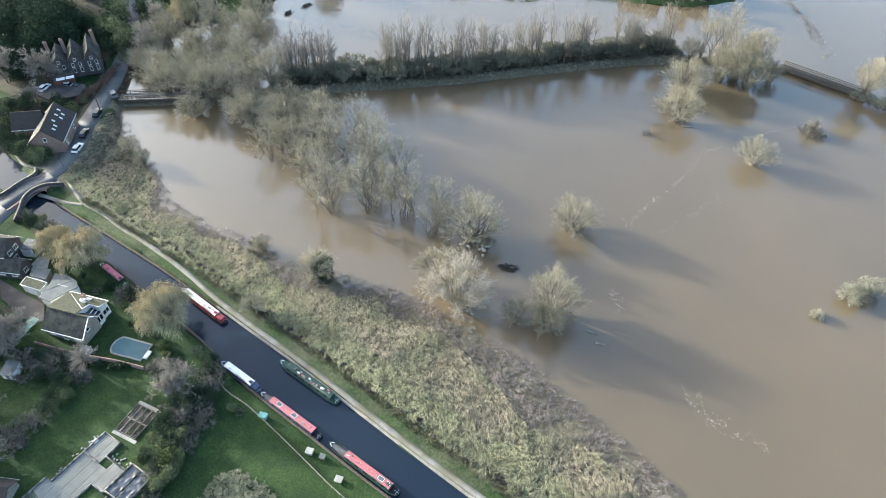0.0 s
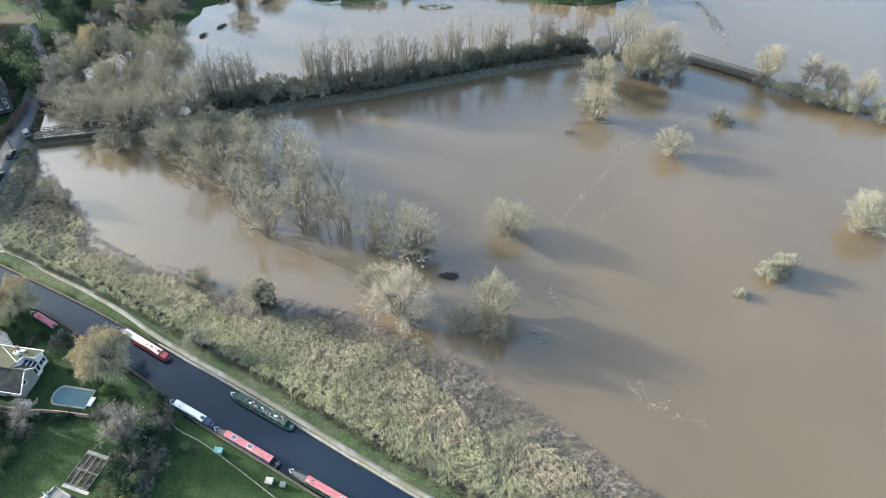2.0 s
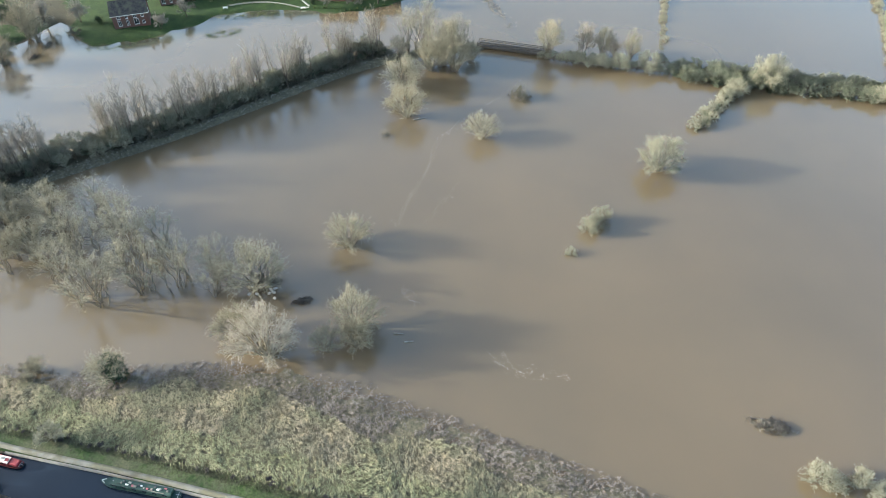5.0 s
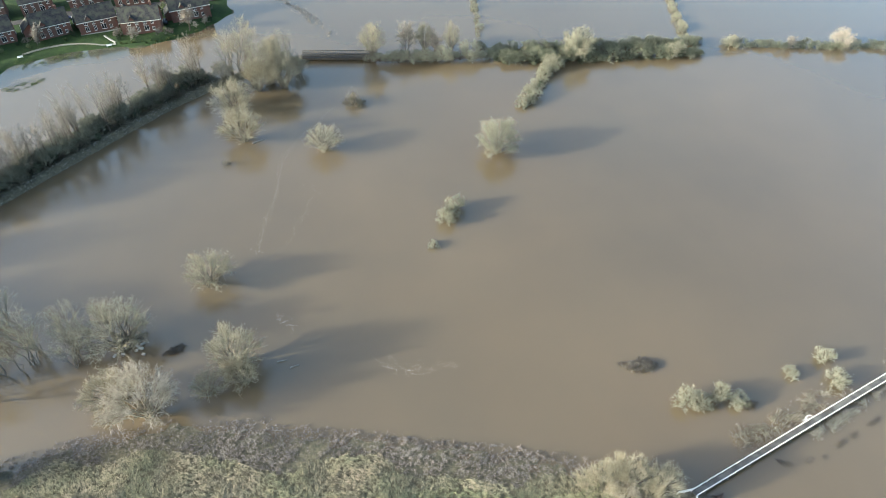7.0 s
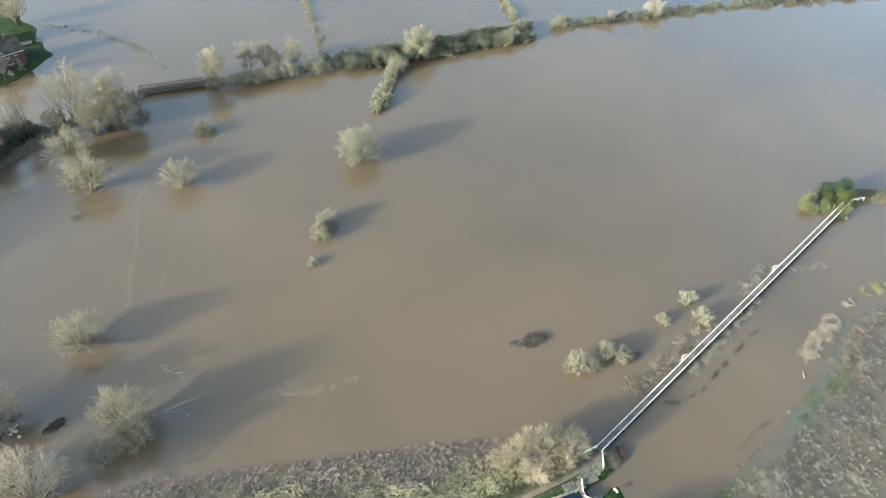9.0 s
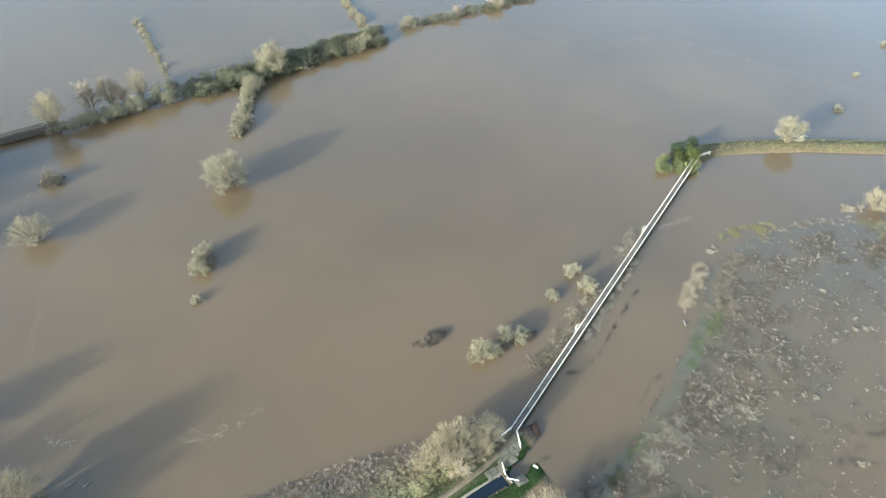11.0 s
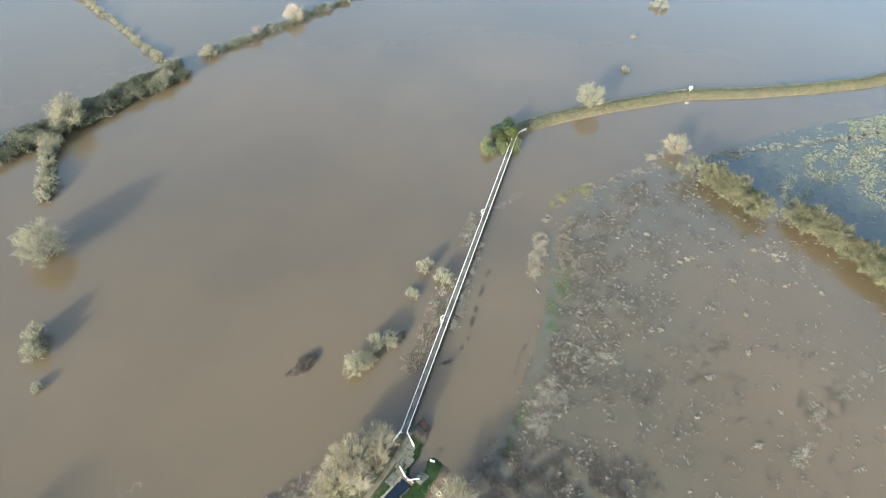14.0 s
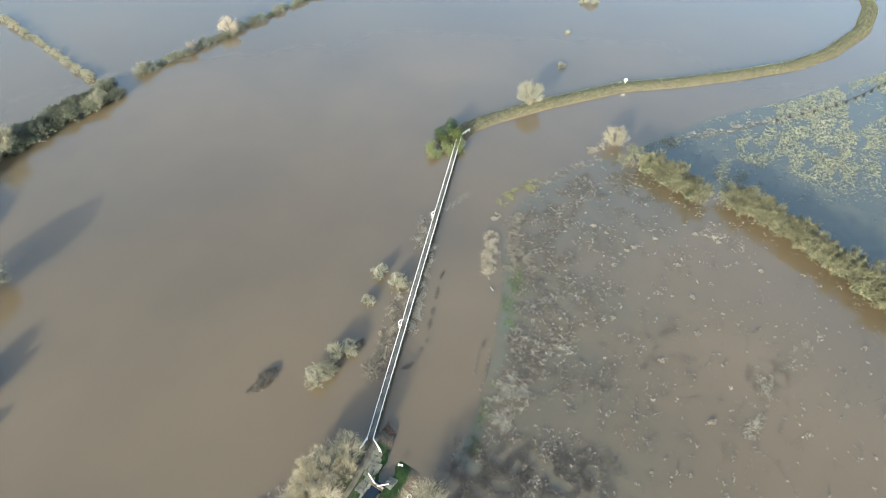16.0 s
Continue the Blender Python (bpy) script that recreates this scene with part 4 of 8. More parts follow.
hedge("field_hedge", "ivy-filled bottom of the second hedge row", [(38, 218), (60, 217.5), (85, 217), (112, 217.5)], 1.9, 1.25, ("core0",), LEAF_HEDGE, 47, 1.0)
hedge("field_hedge", "short hedge running out into the flood", [(56, 206), (50, 196), (43, 183)], 1.9, 1.3, TH, TW_SALLOW, 4, 1.0)
hedge("field_hedge", "far grassy hedge line across flooded fields", [(34, 221), (35, 240), (37, 275)], 2.6, 0.7, HG, TW_SALLOW, 5)
hedge("field_hedge", "far low hedge across flooded fields", [(111, 226), (114, 250), (120, 300)], 2.6, 0.85, HG, TW_SALLOW, 6)
hedge("thorn_hedge", "thick olive thorn hedge with a gap", [(175, 41), (172, 31), (169, 20)], 0.95, 1.5, TH, TW_THORN, 7, 2.4)
hedge("thorn_hedge", "thick olive thorn hedge with a gap", [(174, 12), (169, -3), (162, -20), (154, -36), (148, -50)], 1.0, 1.55, TH, TW_THORN, 8, 2.6)
for key, x, y, s, sz in [("willow1", -5.2, 215.6, 0.78, 1.0), ("bare0", 6.6, 221.5, 1.1, 1.35), ("willow3", 13.4, 220.6, 0.52, 0.88), ("willow0", 22.7, 218.2, 0.5, 0.86), ("bare1", 17.5, 219.5, 0.9, 1.1), ("sallow0", 20, 213.4, 1.1, 1.2), ("sallow2", 3.8, 214, 1.1, 0.95),
                         ("sallow1", 8.4, 213.8, 1.2, 1.0), ("sallow0", 13.2, 213.8, 1.1, 0.95), ("sallow1", 29, 214.4, 1.3, 1.3), ("round1", 66.8, 211, 0.98, 1.2), ("scrub0", 73.5, 213, 1.3, 1.6), ("round0", 57, 205.6, 0.66, 0.62), ("sallow1", 101.5, 209.4, 1.35, 1.3),
                         ("pale0", 164, 211, 0.62, 0.62), ("bare2", 146, 212, 0.6, 0.6), ("sallow2", 124.5, 214.5, 1.1, 1.0)]:
    plant(key, x, y, s, R.uniform(0, 360), "trees in the field hedges", sz=sz)
for key, x, y, s in [("ever0", 150, 92, 1.2), ("shrub1", 153, 95.5, 1.3), ("ever1", 147.5, 95, 1.05), ("ever0", 142.6, 96.6, 1.15), ("ever1", 145.2, 99.4, 1.1), ("grey1", 148.6, 99.6, 0.9), ("green2", 156, 99, 1.2), ("shrub0", 150.5, 98, 1.2), ("green1", 153, 100.5, 1.2), ("ever2", 146.5, 92.5, 0.7)]:
    plant(key, x, y, s, R.uniform(0, 360), "bushes at the footbridge's end")
plant("round1", 184, 85, 0.78, 30, label="dense rounded grey willow on the flood bank")
plant("willow2", 180.6, 51.6, 0.66, 10, sz=0.55)
plant("willow3", 46.6, 32.4, 0.74, 70, label="pale bare willow on the marsh's edge", sz=0.62)
plant("round0", 164, -14, 0.55, 40, label="rounded olive bush in the thorn hedge")
for key, x, y, s in [("willow2", 35.6, 53.6, 0.62), ("willow0", 40.8, 53.6, 0.66), ("willow3", 46.2, 52.2, 0.60), ("pale0", 38, 50.6, 0.5), ("willow1", 38.5, 56, 0.5), ("willow1", 43.5, 50.2, 0.42), ("willow2", 32, 54.5, 0.4)]:
    plant(key, x, y, s, R.uniform(0, 360), "willows by the lock")
# canal side
plant("weeping0", -99.4, 37.4, 1.28, 20, sz=0.98)
plant("weeping1", -128.0, 37.2, 1.18, 140, sz=0.88, label="pale golden weeping willow on the garden bank")
plant("weeping0", -136.8, 34.8, 0.92, 200, sz=0.75, label="pale golden weeping willow on the garden bank")
plant("scrub2", -49.2, 161.5, 0.45, 10, label="small dead bush drowned in the flood", sz=0.9)
plant("willow2", -72, 285, 0.8, 30, label="bare willow standing far out in the flood")
plant("sallow1", -88, 50.5, 0.95, 0, label="bare grey-green bush beside the towpath")
plant("scrub1", -103, 64, 0.8, 0, label="small dark bare bush at the water's edge")
plant("green0", -84, 67, 1.45, 0, label="ivy-clad dark bush at the flood's edge")
plant("willow3", -85.2, 66.4, 0.72, 120, label="small bare tree at the flood's edge", sz=0.52)
plant("willow1", -101.5, 65.2, 0.40, 40, label="small bare tree at the flood's edge", sz=0.34)


# reeds and tufts: stuff
def tussocks(name, label, X, Y, Z, length, blades, width, lean_to, mat, seed, flop=0.9, spread=0.3, scatter_by=0.2):
    rng = np.random.default_rng(seed)
    n = len(X)
    P0 = np.repeat(np.c_[X, Y, Z], blades, 0)
    N = len(P0)
    P0[:, :2] += rng.normal(size=(N, 2)) * scatter_by
    a = np.repeat(lean_to, blades) + rng.normal(size=N) * spread
    L = np.repeat(length, blades) * rng.uniform(0.6, 1.2, N)
    d = np.stack([np.cos(a), np.sin(a), 0 * a], -1)
    side = np.stack([-np.sin(a), np.cos(a), 0 * a], -1) * width * rng.uniform(0.6, 1.3, N)[:, None]
    side[:, 2] = rng.normal(size=N) * width * 0.4
    f = flop * rng.uniform(0.5, 1.1, N)[:, None]
    up = np.array([0, 0, 1.0])
    P1 = P0 + (up * 0.50 + d * 0.25 * f) * L[:, None]
    P2 = P1 + (up * (0.35 - 0.5 * f) + d * 0.45 * f) * L[:, None]
    V = np.stack([P0, P1 + side, P1 - side, P2], 1).reshape(-1, 3)
    i = np.arange(N)[:, None] * 4
    return tagged(array_part(name, V, [i + np.array([[0, 1, 2]]), i + np.array([[2, 1, 3]])], mat), label, "reeds" if "reed" in name else "grass", kind="stuff")


rng = np.random.default_rng(5)
X, Y = rng.uniform(-178, 46, 52000), rng.uniform(48, 84, 52000)
t = np.interp(X, TOW_X, TOW_Y)
s = signed(X, Y, SOUTH)
lo = t + 5.2 + (X < -140) * 1.0
lane = from_line(X, Y, ROAD) > 4.2
ok = lane & (Y > lo) & (s > np.interp(X, [-178, -110, -88, -68, -54, -22, -10, 20, 46], [2, 2.5, 4.5, 2.5, 6.5, 8, 5.5, 5, 3.5]) + 5 * (value_noise(X, Y, 9, 21) - 0.5))
wind = -0.6 + 1.8 * (value_noise(X, Y, 7, 22) - 0.5)
cell = np.unique(np.stack([np.round(X[ok] / 0.72 + 0.25 * np.sin(Y[ok])), np.round(Y[ok] / 0.62)], -1), axis=0)
CX = cell[:, 0] * 0.72 + rng.uniform(-0.3, 0.3, len(cell))
CY = cell[:, 1] * 0.62 + rng.uniform(-0.28, 0.28, len(cell))
CL = 0.75 + 1.0 * value_noise(CX, CY, 1.5, 24) + rng.uniform(-0.15, 0.25, len(CX))
CW = -0.9 + 2.2 * (value_noise(CX, CY, 5, 22) - 0.5)
GREENSTRAW = material("green_straw_reed", (0.265, 0.265, 0.165), (0.155, 0.165, 0.095), 0.35, island=0.35)
fresh = CY - np.interp(CX, TOW_X, TOW_Y) < 11.5 + 7 * (value_noise(CX, CY, 5, 25) - 0.5)
for sel, lab, mat, seed in ((~fresh, "lodged straw-coloured reeds covering the bank", STRAW, 1), (fresh, "greenish straw reeds along the towpath's side of the bank", GREENSTRAW, 3)):
    tussocks("reed_bank", lab, CX[sel], CY[sel], ground_z(CX[sel], CY[sel]), CL[sel], 18, 0.032, CW[sel], mat, seed, 1.15, 0.45, 0.24)
ok2 = lane & (Y > lo) & ~ok & (s > -1.8) & (rng.random(len(X)) < np.interp(s, [-1.8, 0.5, 4], [0.12, 0.45, 0.75]) * np.clip(value_noise(X, Y, 3.2, 23) * 2.2 - 0.15, 0.1, 1))
tussocks("dead_reeds", "flattened grey-brown dead reeds at the flood's edge", X[ok2], Y[ok2], np.maximum(ground_z(X[ok2], Y[ok2]), -0.1), np.full(ok2.sum(), 0.85), 8, 0.045, wind[ok2], DEADREED, 2, 1.1, 0.8)
# ---- built things ----
WHITE = material("white_paint", (0.78, 0.78, 0.75), (0.66, 0.66, 0.63), 1.5, rough=0.6)
BRICK = material("red_brown_brick", (0.165, 0.078, 0.062), (0.12, 0.06, 0.05), 2.5, bump=0.01, c=(0.13, 0.085, 0.07), cscale=0.4)
PINKBRICK = material("pale_old_brick", (0.27, 0.19, 0.16), (0.20, 0.14, 0.12), 2.0, bump=0.01)
SLATE = material("dark_grey_slate", (0.050, 0.051, 0.054), (0.026, 0.027, 0.031), 1.8, bump=0.03, bscale=5.0, rough=0.9, spec=0.15, c=(0.07, 0.072, 0.06), cscale=0.6)
TILE = material("brown_black_roof_tile", (0.055, 0.048, 0.045), (0.038, 0.034, 0.034), 2.5, bump=0.03, bscale=5.0)
MOSSY = material("mossy_roof_tile", (0.062, 0.070, 0.034), (0.038, 0.038, 0.034), 2.2, bump=0.02, bscale=5.0)
FELT = material("grey_roofing_felt", (0.125, 0.135, 0.14), (0.09, 0.10, 0.105), 0.6, bump=0.01)
DARKBRICK = material("dark_purple_brick", (0.076, 0.066, 0.068), (0.056, 0.050, 0.053), 2.5, bump=0.01, c=(0.09, 0.08, 0.08), cscale=0.4)
GREYWALL = material("grey_weathered_render", (0.30, 0.29, 0.27), (0.23, 0.225, 0.21), 0.8)
RENDER = material("cream_render", (0.62, 0.60, 0.55), (0.52, 0.50, 0.46), 0.8)
GLASS = material("dark_window_glass", (0.02, 0.025, 0.03), rough=0.06, spec=0.6)
TIMBER = material("weathered_grey_timber", (0.26, 0.24, 0.21), (0.17, 0.155, 0.135), 2.0, bump=0.01)
DARKWOOD = material("dark_wet_timber", (0.085, 0.072, 0.058), (0.055, 0.048, 0.04), 2.0, bump=0.01)
CONCRETE = material("grey_concrete", (0.34, 0.335, 0.31), (0.25, 0.245, 0.225), 0.8, bump=0.01)
BLACKP = material("black_hull_paint", (0.018, 0.019, 0.021), rough=0.45)
NAVY = material("navy_blue_paint", (0.025, 0.045, 0.095), rough=0.4)
GREENP = material("dark_green_paint", (0.022, 0.052, 0.045), (0.03, 0.06, 0.05), 1.0, rough=0.45)
REDROOF = material("faded_red_paint", (0.37, 0.125, 0.138), (0.30, 0.105, 0.115), 1.2, rough=0.5)
PINK = material("pink_red_paint", (0.50, 0.14, 0.18), (0.42, 0.12, 0.15), 1.0, rough=0.5)
MAROON = material("maroon_paint", (0.22, 0.03, 0.04), rough=0.45)
GREYBOAT = material("grey_canvas", (0.07, 0.075, 0.085), (0.05, 0.055, 0.06), 1.5, rough=0.8)
SOLAR = material("blue_black_solar_cell", (0.10, 0.12, 0.15), rough=0.2)
RUBBER = material("black_rubber", (0.02, 0.02, 0.02), rough=0.8)
SILVER = material("bare_alloy", (0.5, 0.5, 0.52), rough=0.35, metal=0.8)
LINER = material("blue_pool_cover", (0.050, 0.125, 0.155), (0.040, 0.105, 0.130), 0.6, rough=0.5)
TARP = material("pale_green_tarpaulin", (0.26, 0.42, 0.34), (0.20, 0.34, 0.28), 1.0, rough=0.5)
BLUETARP = material("blue_grey_plastic_sheet", (0.030, 0.036, 0.048), (0.09, 0.10, 0.12), 0.7, rough=0.22)
SOIL = material("dark_garden_soil", (0.055, 0.046, 0.038), (0.035, 0.03, 0.026), 2.0, bump=0.03)
BOARD = material("pale_new_timber", (0.355, 0.335, 0.29), (0.29, 0.275, 0.24), 1.0, bump=0.005)
MEMBRANE = material("grey_site_membrane", (0.235, 0.225, 0.20), (0.29, 0.28, 0.25), 0.8)
TEAL = material("teal_painted_wood", (0.12, 0.30, 0.29), rough=0.6)

MESHES = {}


def shared(key, name, bm_maker, mat, parent, at, label=""):
    """A part on a mesh that alike parts share."""
    if key not in MESHES:
        me = bpy.data.meshes.new(name)
        bm = bm_maker()
        bm.normal_update()
        bm.to_mesh(me)
        bm.free()
        me.materials.append(mat)
        MESHES[key] = me
    ob = new(name, MESHES[key])
    ob.parent = parent
    ob.matrix_basis = at
    return tagged(ob, label)


def window(parent, at, w, h, frame_mat=WHITE, name="window"):
    """A framed window in a wall whose outside looks along -y of the pose: frame, mullion, sill and pane."""
    b = 0.09

    def ring():
        bm = bmesh.new()
        sets = [[bm.verts.new((x, y, z)) for x, z in ((-w / 2 + k, k), (w / 2 - k, k), (w / 2 - k, h - k), (-w / 2 + k, h - k))] for k, y in ((0, -0.06), (b, -0.06), (b, 0.05), (0, 0.05))]
        for p, q in zip(sets, sets[1:] + sets[:1]):
            for i in range(4):
                j = (i + 1) % 4
                bm.faces.new((p[i], p[j], q[j], q[i]))
        bmesh.ops.recalc_face_normals(bm, faces=bm.faces)
        return bm

    fr = shared(("win", w, h, frame_mat.name), name, ring, frame_mat, parent, at)
    shared(("pane", w, h), "pane", lambda: boxes((-w / 2 + b, w / 2 - b, -0.02, 0.0, b, h - b)), GLASS, fr, Matrix())
    if w > 0.9:
        shared(("mullion", h, frame_mat.name), "mullion", lambda: boxes((-b / 2, b / 2, -0.05, 0.04, b, h - b)), frame_mat, fr, Matrix())
    shared(("sill", w, frame_mat.name), "sill", lambda: boxes((-w / 2 - 0.08, w / 2 + 0.08, -0.16, -0.062, -0.08, 0.0)), frame_mat, fr, Matrix())
    return fr


def gabled(L, D, eave, ridge, base=-1.0):
    """Walls of a gabled block as one closed mesh, ridge along x."""
    bm = bmesh.new()
    sec = [(-D / 2, base), (D / 2, base), (D / 2, eave), (0, ridge), (-D / 2, eave)]
    a, b = [[bm.verts.new((x, y, z)) for y, z in sec] for x in (-L / 2, L / 2)]
    bm.faces.new(a[::-1])
    bm.faces.new(b)
    for i in range(5):
        bm.faces.new((a[i], a[(i + 1) % 5], b[(i + 1) % 5], b[i]))
    return bm


def slope(L, D, eave, ridge, side, over=0.35, th=0.16):
    """One slope of the roof, a slab with overhanging eave and verge."""
    bm = bmesh.new()
    k = (ridge - eave) / (D / 2)
    y1, z1 = side * (D / 2 + over), eave - k * over
    ring = [(0, ridge + 0.02), (y1, z1 + 0.02), (y1, z1 + 0.02 + th), (0, ridge + 0.02 + th * 1.15)]
    a, b = [[bm.verts.new((x, y, z)) for y, z in ring] for x in (-L / 2 - over, L / 2 + over)]
    fs = [bm.faces.new(a), bm.faces.new(b[::-1])] + [bm.faces.new((a[i], b[i], b[(i + 1) % 4], a[(i + 1) % 4])) for i in range(4)]
    bmesh.ops.recalc_face_normals(bm, faces=fs)
    return bm


def chimney(parent, x, y, z0, z1, mat, w=0.8, d=0.6, pots=2):
    c = part("chimney", boxes((x - w / 2, x + w / 2, y - d / 2, y + d / 2, z0, z1), (x - w / 2 - 0.08, x + w / 2 + 0.08, y - d / 2 - 0.08, y + d / 2 + 0.08, z1 - 0.002, z1 + 0.14)), mat, parent)
    for i in range(pots):
        bm = bmesh.new()
        bmesh.ops.create_cone(bm, cap_ends=True, segments=8, radius1=0.14, radius2=0.11, depth=0.5, matrix=Matrix.Translation((x + (i - (pots - 1) / 2) * 0.35, y, z1 + 0.37)))
        part("chimney_pot", bm, PINKBRICK, c, "clay pot")
    return c


def block(root, L, D, eave, ridge, wall, roof, at=None, front=(), back=(), left=(), right=(), fascia=True, wname="wall"):
    """A gabled block under a house: wall, two roof slopes, ridge, fascias and windows given as (along, up, width, height)."""
    w = part(wname, gabled(L, D, eave, ridge), wall, root)
    bits = [w, part("roof", slope(L, D, eave, ridge, -1), roof, root), part("roof", slope(L, D, eave, ridge, 1), roof, root)]
    bits.append(part("ridge", boxes((-L / 2 - 0.36, L / 2 + 0.36, -0.13, 0.13, ridge + 0.12, ridge + 0.27), bevel=0.04), roof, root))
    if fascia:
        k = (ridge - eave) / (D / 2)
        for s in (-1, 1):
            y = s * (D / 2 + 0.36)
            bits.append(part("fascia", boxes((-L / 2 - 0.35, L / 2 + 0.35, min(y, y + s * 0.06), max(y, y + s * 0.06), eave - k * 0.35 - 0.06, eave - k * 0.35 + 0.14)), WHITE, root, "white gutter board"))
    for b in bits:
        if at:
            b.matrix_basis = at
    m = at or Matrix()
    for rows, turn, off in ((front, 0, -D / 2), (back, 180, -D / 2), (left, -90, -L / 2), (right, 90, -L / 2)):
        for u, z, ww, hh in rows:
            window(root, m @ pose(0, 0, 0, 0, 0, turn) @ pose(u, off, z), ww, hh)
    return w


def house(name, label, x, y, turn, L, D, eave, ridge, wall, roof, z=None, stacks=(), group="", **faces):
    root = thing(name, label, "house", pose(x, y, gz(x, y) if z is None else z, 0, 0, turn), group)
    block(root, L, D, eave, ridge, wall, roof, **faces)
    for cx_, cy_, top in stacks:
        chimney(root, cx_, cy_, eave, top, wall)
    return root


# houses across the flood
two_rows = [(-4, 0.9, 1.3, 1.9), (-1.2, 0.9, 1.0, 2.0), (1.8, 0.9, 1.7, 2.0), (4.2, 0.9, 1.0, 1.2), (-4, 3.4, 1.2, 1.2), (-1.3, 3.4, 1.0, 1.2), (1.6, 3.4, 1.2, 1.2), (4.2, 3.4, 1.0, 1.2)]
ESTATE = "row of red brick houses beside the flood"
for x, y, turn, L, st in [(-151.7, 230.6, 34, 10.4, ((3, 0.5, 10.2),)), (-140.4, 240.6, 23, 11.3, ((-3, 0.5, 10.4),)), (-122.4, 244.8, 25, 12.2, ((3.5, 0, 10.6),)), (-107.0, 247.8, 21, 13.4, ((-4.5, 0, 10.6),)), (-90.2, 245.6, 8, 14, ((4.8, 0, 10.6),)), (-74.4, 254.4, 19, 14.4, ((-5, 0, 10.8), (4, 0, 10.6)))]:
    h = house("brick_house", "red brick house with a dark slate roof and white windows", x, y, turn, L, 7.6, 4.9, 8.7, BRICK, SLATE, z=1.0, stacks=[(a_, b_, c_ - 0.9) for a_, b_, c_ in st], group=ESTATE, front=[w for w in two_rows if abs(w[0]) < L / 2 - 0.8], right=[(-1.5, 3.4, 1.0, 1.2), (1.5, 0.9, 1.0, 1.2)], left=[(0, 3.4, 1.0, 1.2)])
    part("dormer_gable", gabled(2.2, 1.8, 5.6, 6.6, 4.8), BRICK, h).matrix_basis = pose(-2.8, -2.7, 0, 0, 0, 90)
    for s in (-1, 1):
        part("dormer_roof", slope(2.2, 1.8, 5.6, 6.6, s, 0.2, 0.12), SLATE, h).matrix_basis = pose(-2.8, -2.7, 0, 0, 0, 90)
for x, y, turn in [(-130.6, 245.5, 26), (-113.8, 251, 22), (-98.0, 252.5, 12), (-80.6, 253.5, 12)]:
    h = thing("link_garage", "low brick garage with a slate roof between two houses", "garage", pose(x, y, 1.0, 0, 0, turn), "estate garages")
    block(h, 6.0, 5.4, 2.6, 4.8, BRICK, SLATE, at=pose(0, 0, 0, 0, 0, 90))
    part("garage_door", boxes((-1.2, 1.2, 2.98, 3.05, 0, 2.1)), WHITE, h)
for x, y, turn, L in [(-150, 259, 20, 12), (-134, 264, 22, 11), (-116, 266, 20, 12), (-99, 268, 8, 12), (-83, 271, 10, 12), (-165, 262, 10, 11)]:
    house("brick_house", "red brick house with a dark slate roof behind the front row", x, y, turn, L, 8, 5.0, 8.2, BRICK, SLATE, z=1.1, group=ESTATE, front=[w for w in two_rows if abs(w[0]) < L / 2 - 0.8], stacks=((0, 0, 9.4),))
house("brick_house", "brick house with a slate roof beside a lawn", -211, 167.5, 105, 10, 7, 4.4, 7.2, BRICK, SLATE, z=1.1, stacks=((-4, 0, 8.6),), right=[(-1.8, 1.0, 1.2, 1.3), (1.8, 1.0, 1.2, 1.3), (0, 3.8, 1.2, 1.2)], front=[(-3.4, 0.8, 1.2, 1.2), (-1, 0.8, 1.2, 1.2), (2, 0.4, 1.4, 2.0), (3, 2.9, 1.2, 1.2), (-2.4, 2.9, 1.2, 1.2)])
house("brick_house", "brick house with a dark roof behind a clipped hedge", -219, 183, 100, 12, 8, 4.8, 7.8, BRICK, SLATE, z=1.1, stacks=((-4, 0, 9.0),), front=[(-3.4, 0.8, 1.2, 1.2), (0, 0.8, 1.2, 1.2), (3, 2.9, 1.2, 1.2), (-2.4, 2.9, 1.2, 1.2)])
h = thing("conservatory", "white conservatory with a glazed flat roof", "conservatory", pose(-212.6, 181, 1.1, 0, 0, 100))
part("wall", boxes((-3.2, 3.2, -1.6, 1.6, -0.5, 2.3)), WHITE, h)
part("roof_pane", boxes((-3.0, 3.0, -1.4, 1.4, 2.304, 2.36)), GLASS, h)
for u in (-2, -1, 0, 1, 2):
    part("glazing_bar", boxes((u - 0.08, u + 0.08, -1.4, 1.4, 2.364, 2.42)), WHITE, h)
h = house("brick_house", "brick house standing above a lawn by the flood", -158.5, 211.5, 28, 12.5, 8.5, 5.0, 8.4, BRICK, SLATE, z=1.0, stacks=((4, 0, 9.6),), group=ESTATE, front=[w for w in two_rows], left=[(-1.6, 3.2, 1.0, 1.2), (1.6, 3.2, 1.0, 1.2), (0, 0.8, 1.2, 1.3)], right=[(0, 3.2, 1.0, 1.2)])
house("brick_house", "long brick house with a dark roof", -236, 160, 8, 20, 8, 4.8, 7.8, BRICK, SLATE, z=1.1, front=[(-7, 1, 1.2, 1.2), (-3, 1, 1.2, 1.2), (2, 1, 1.4, 2.0), (6, 3.2, 1.2, 1.2), (0, 3.2, 1.2, 1.2)])

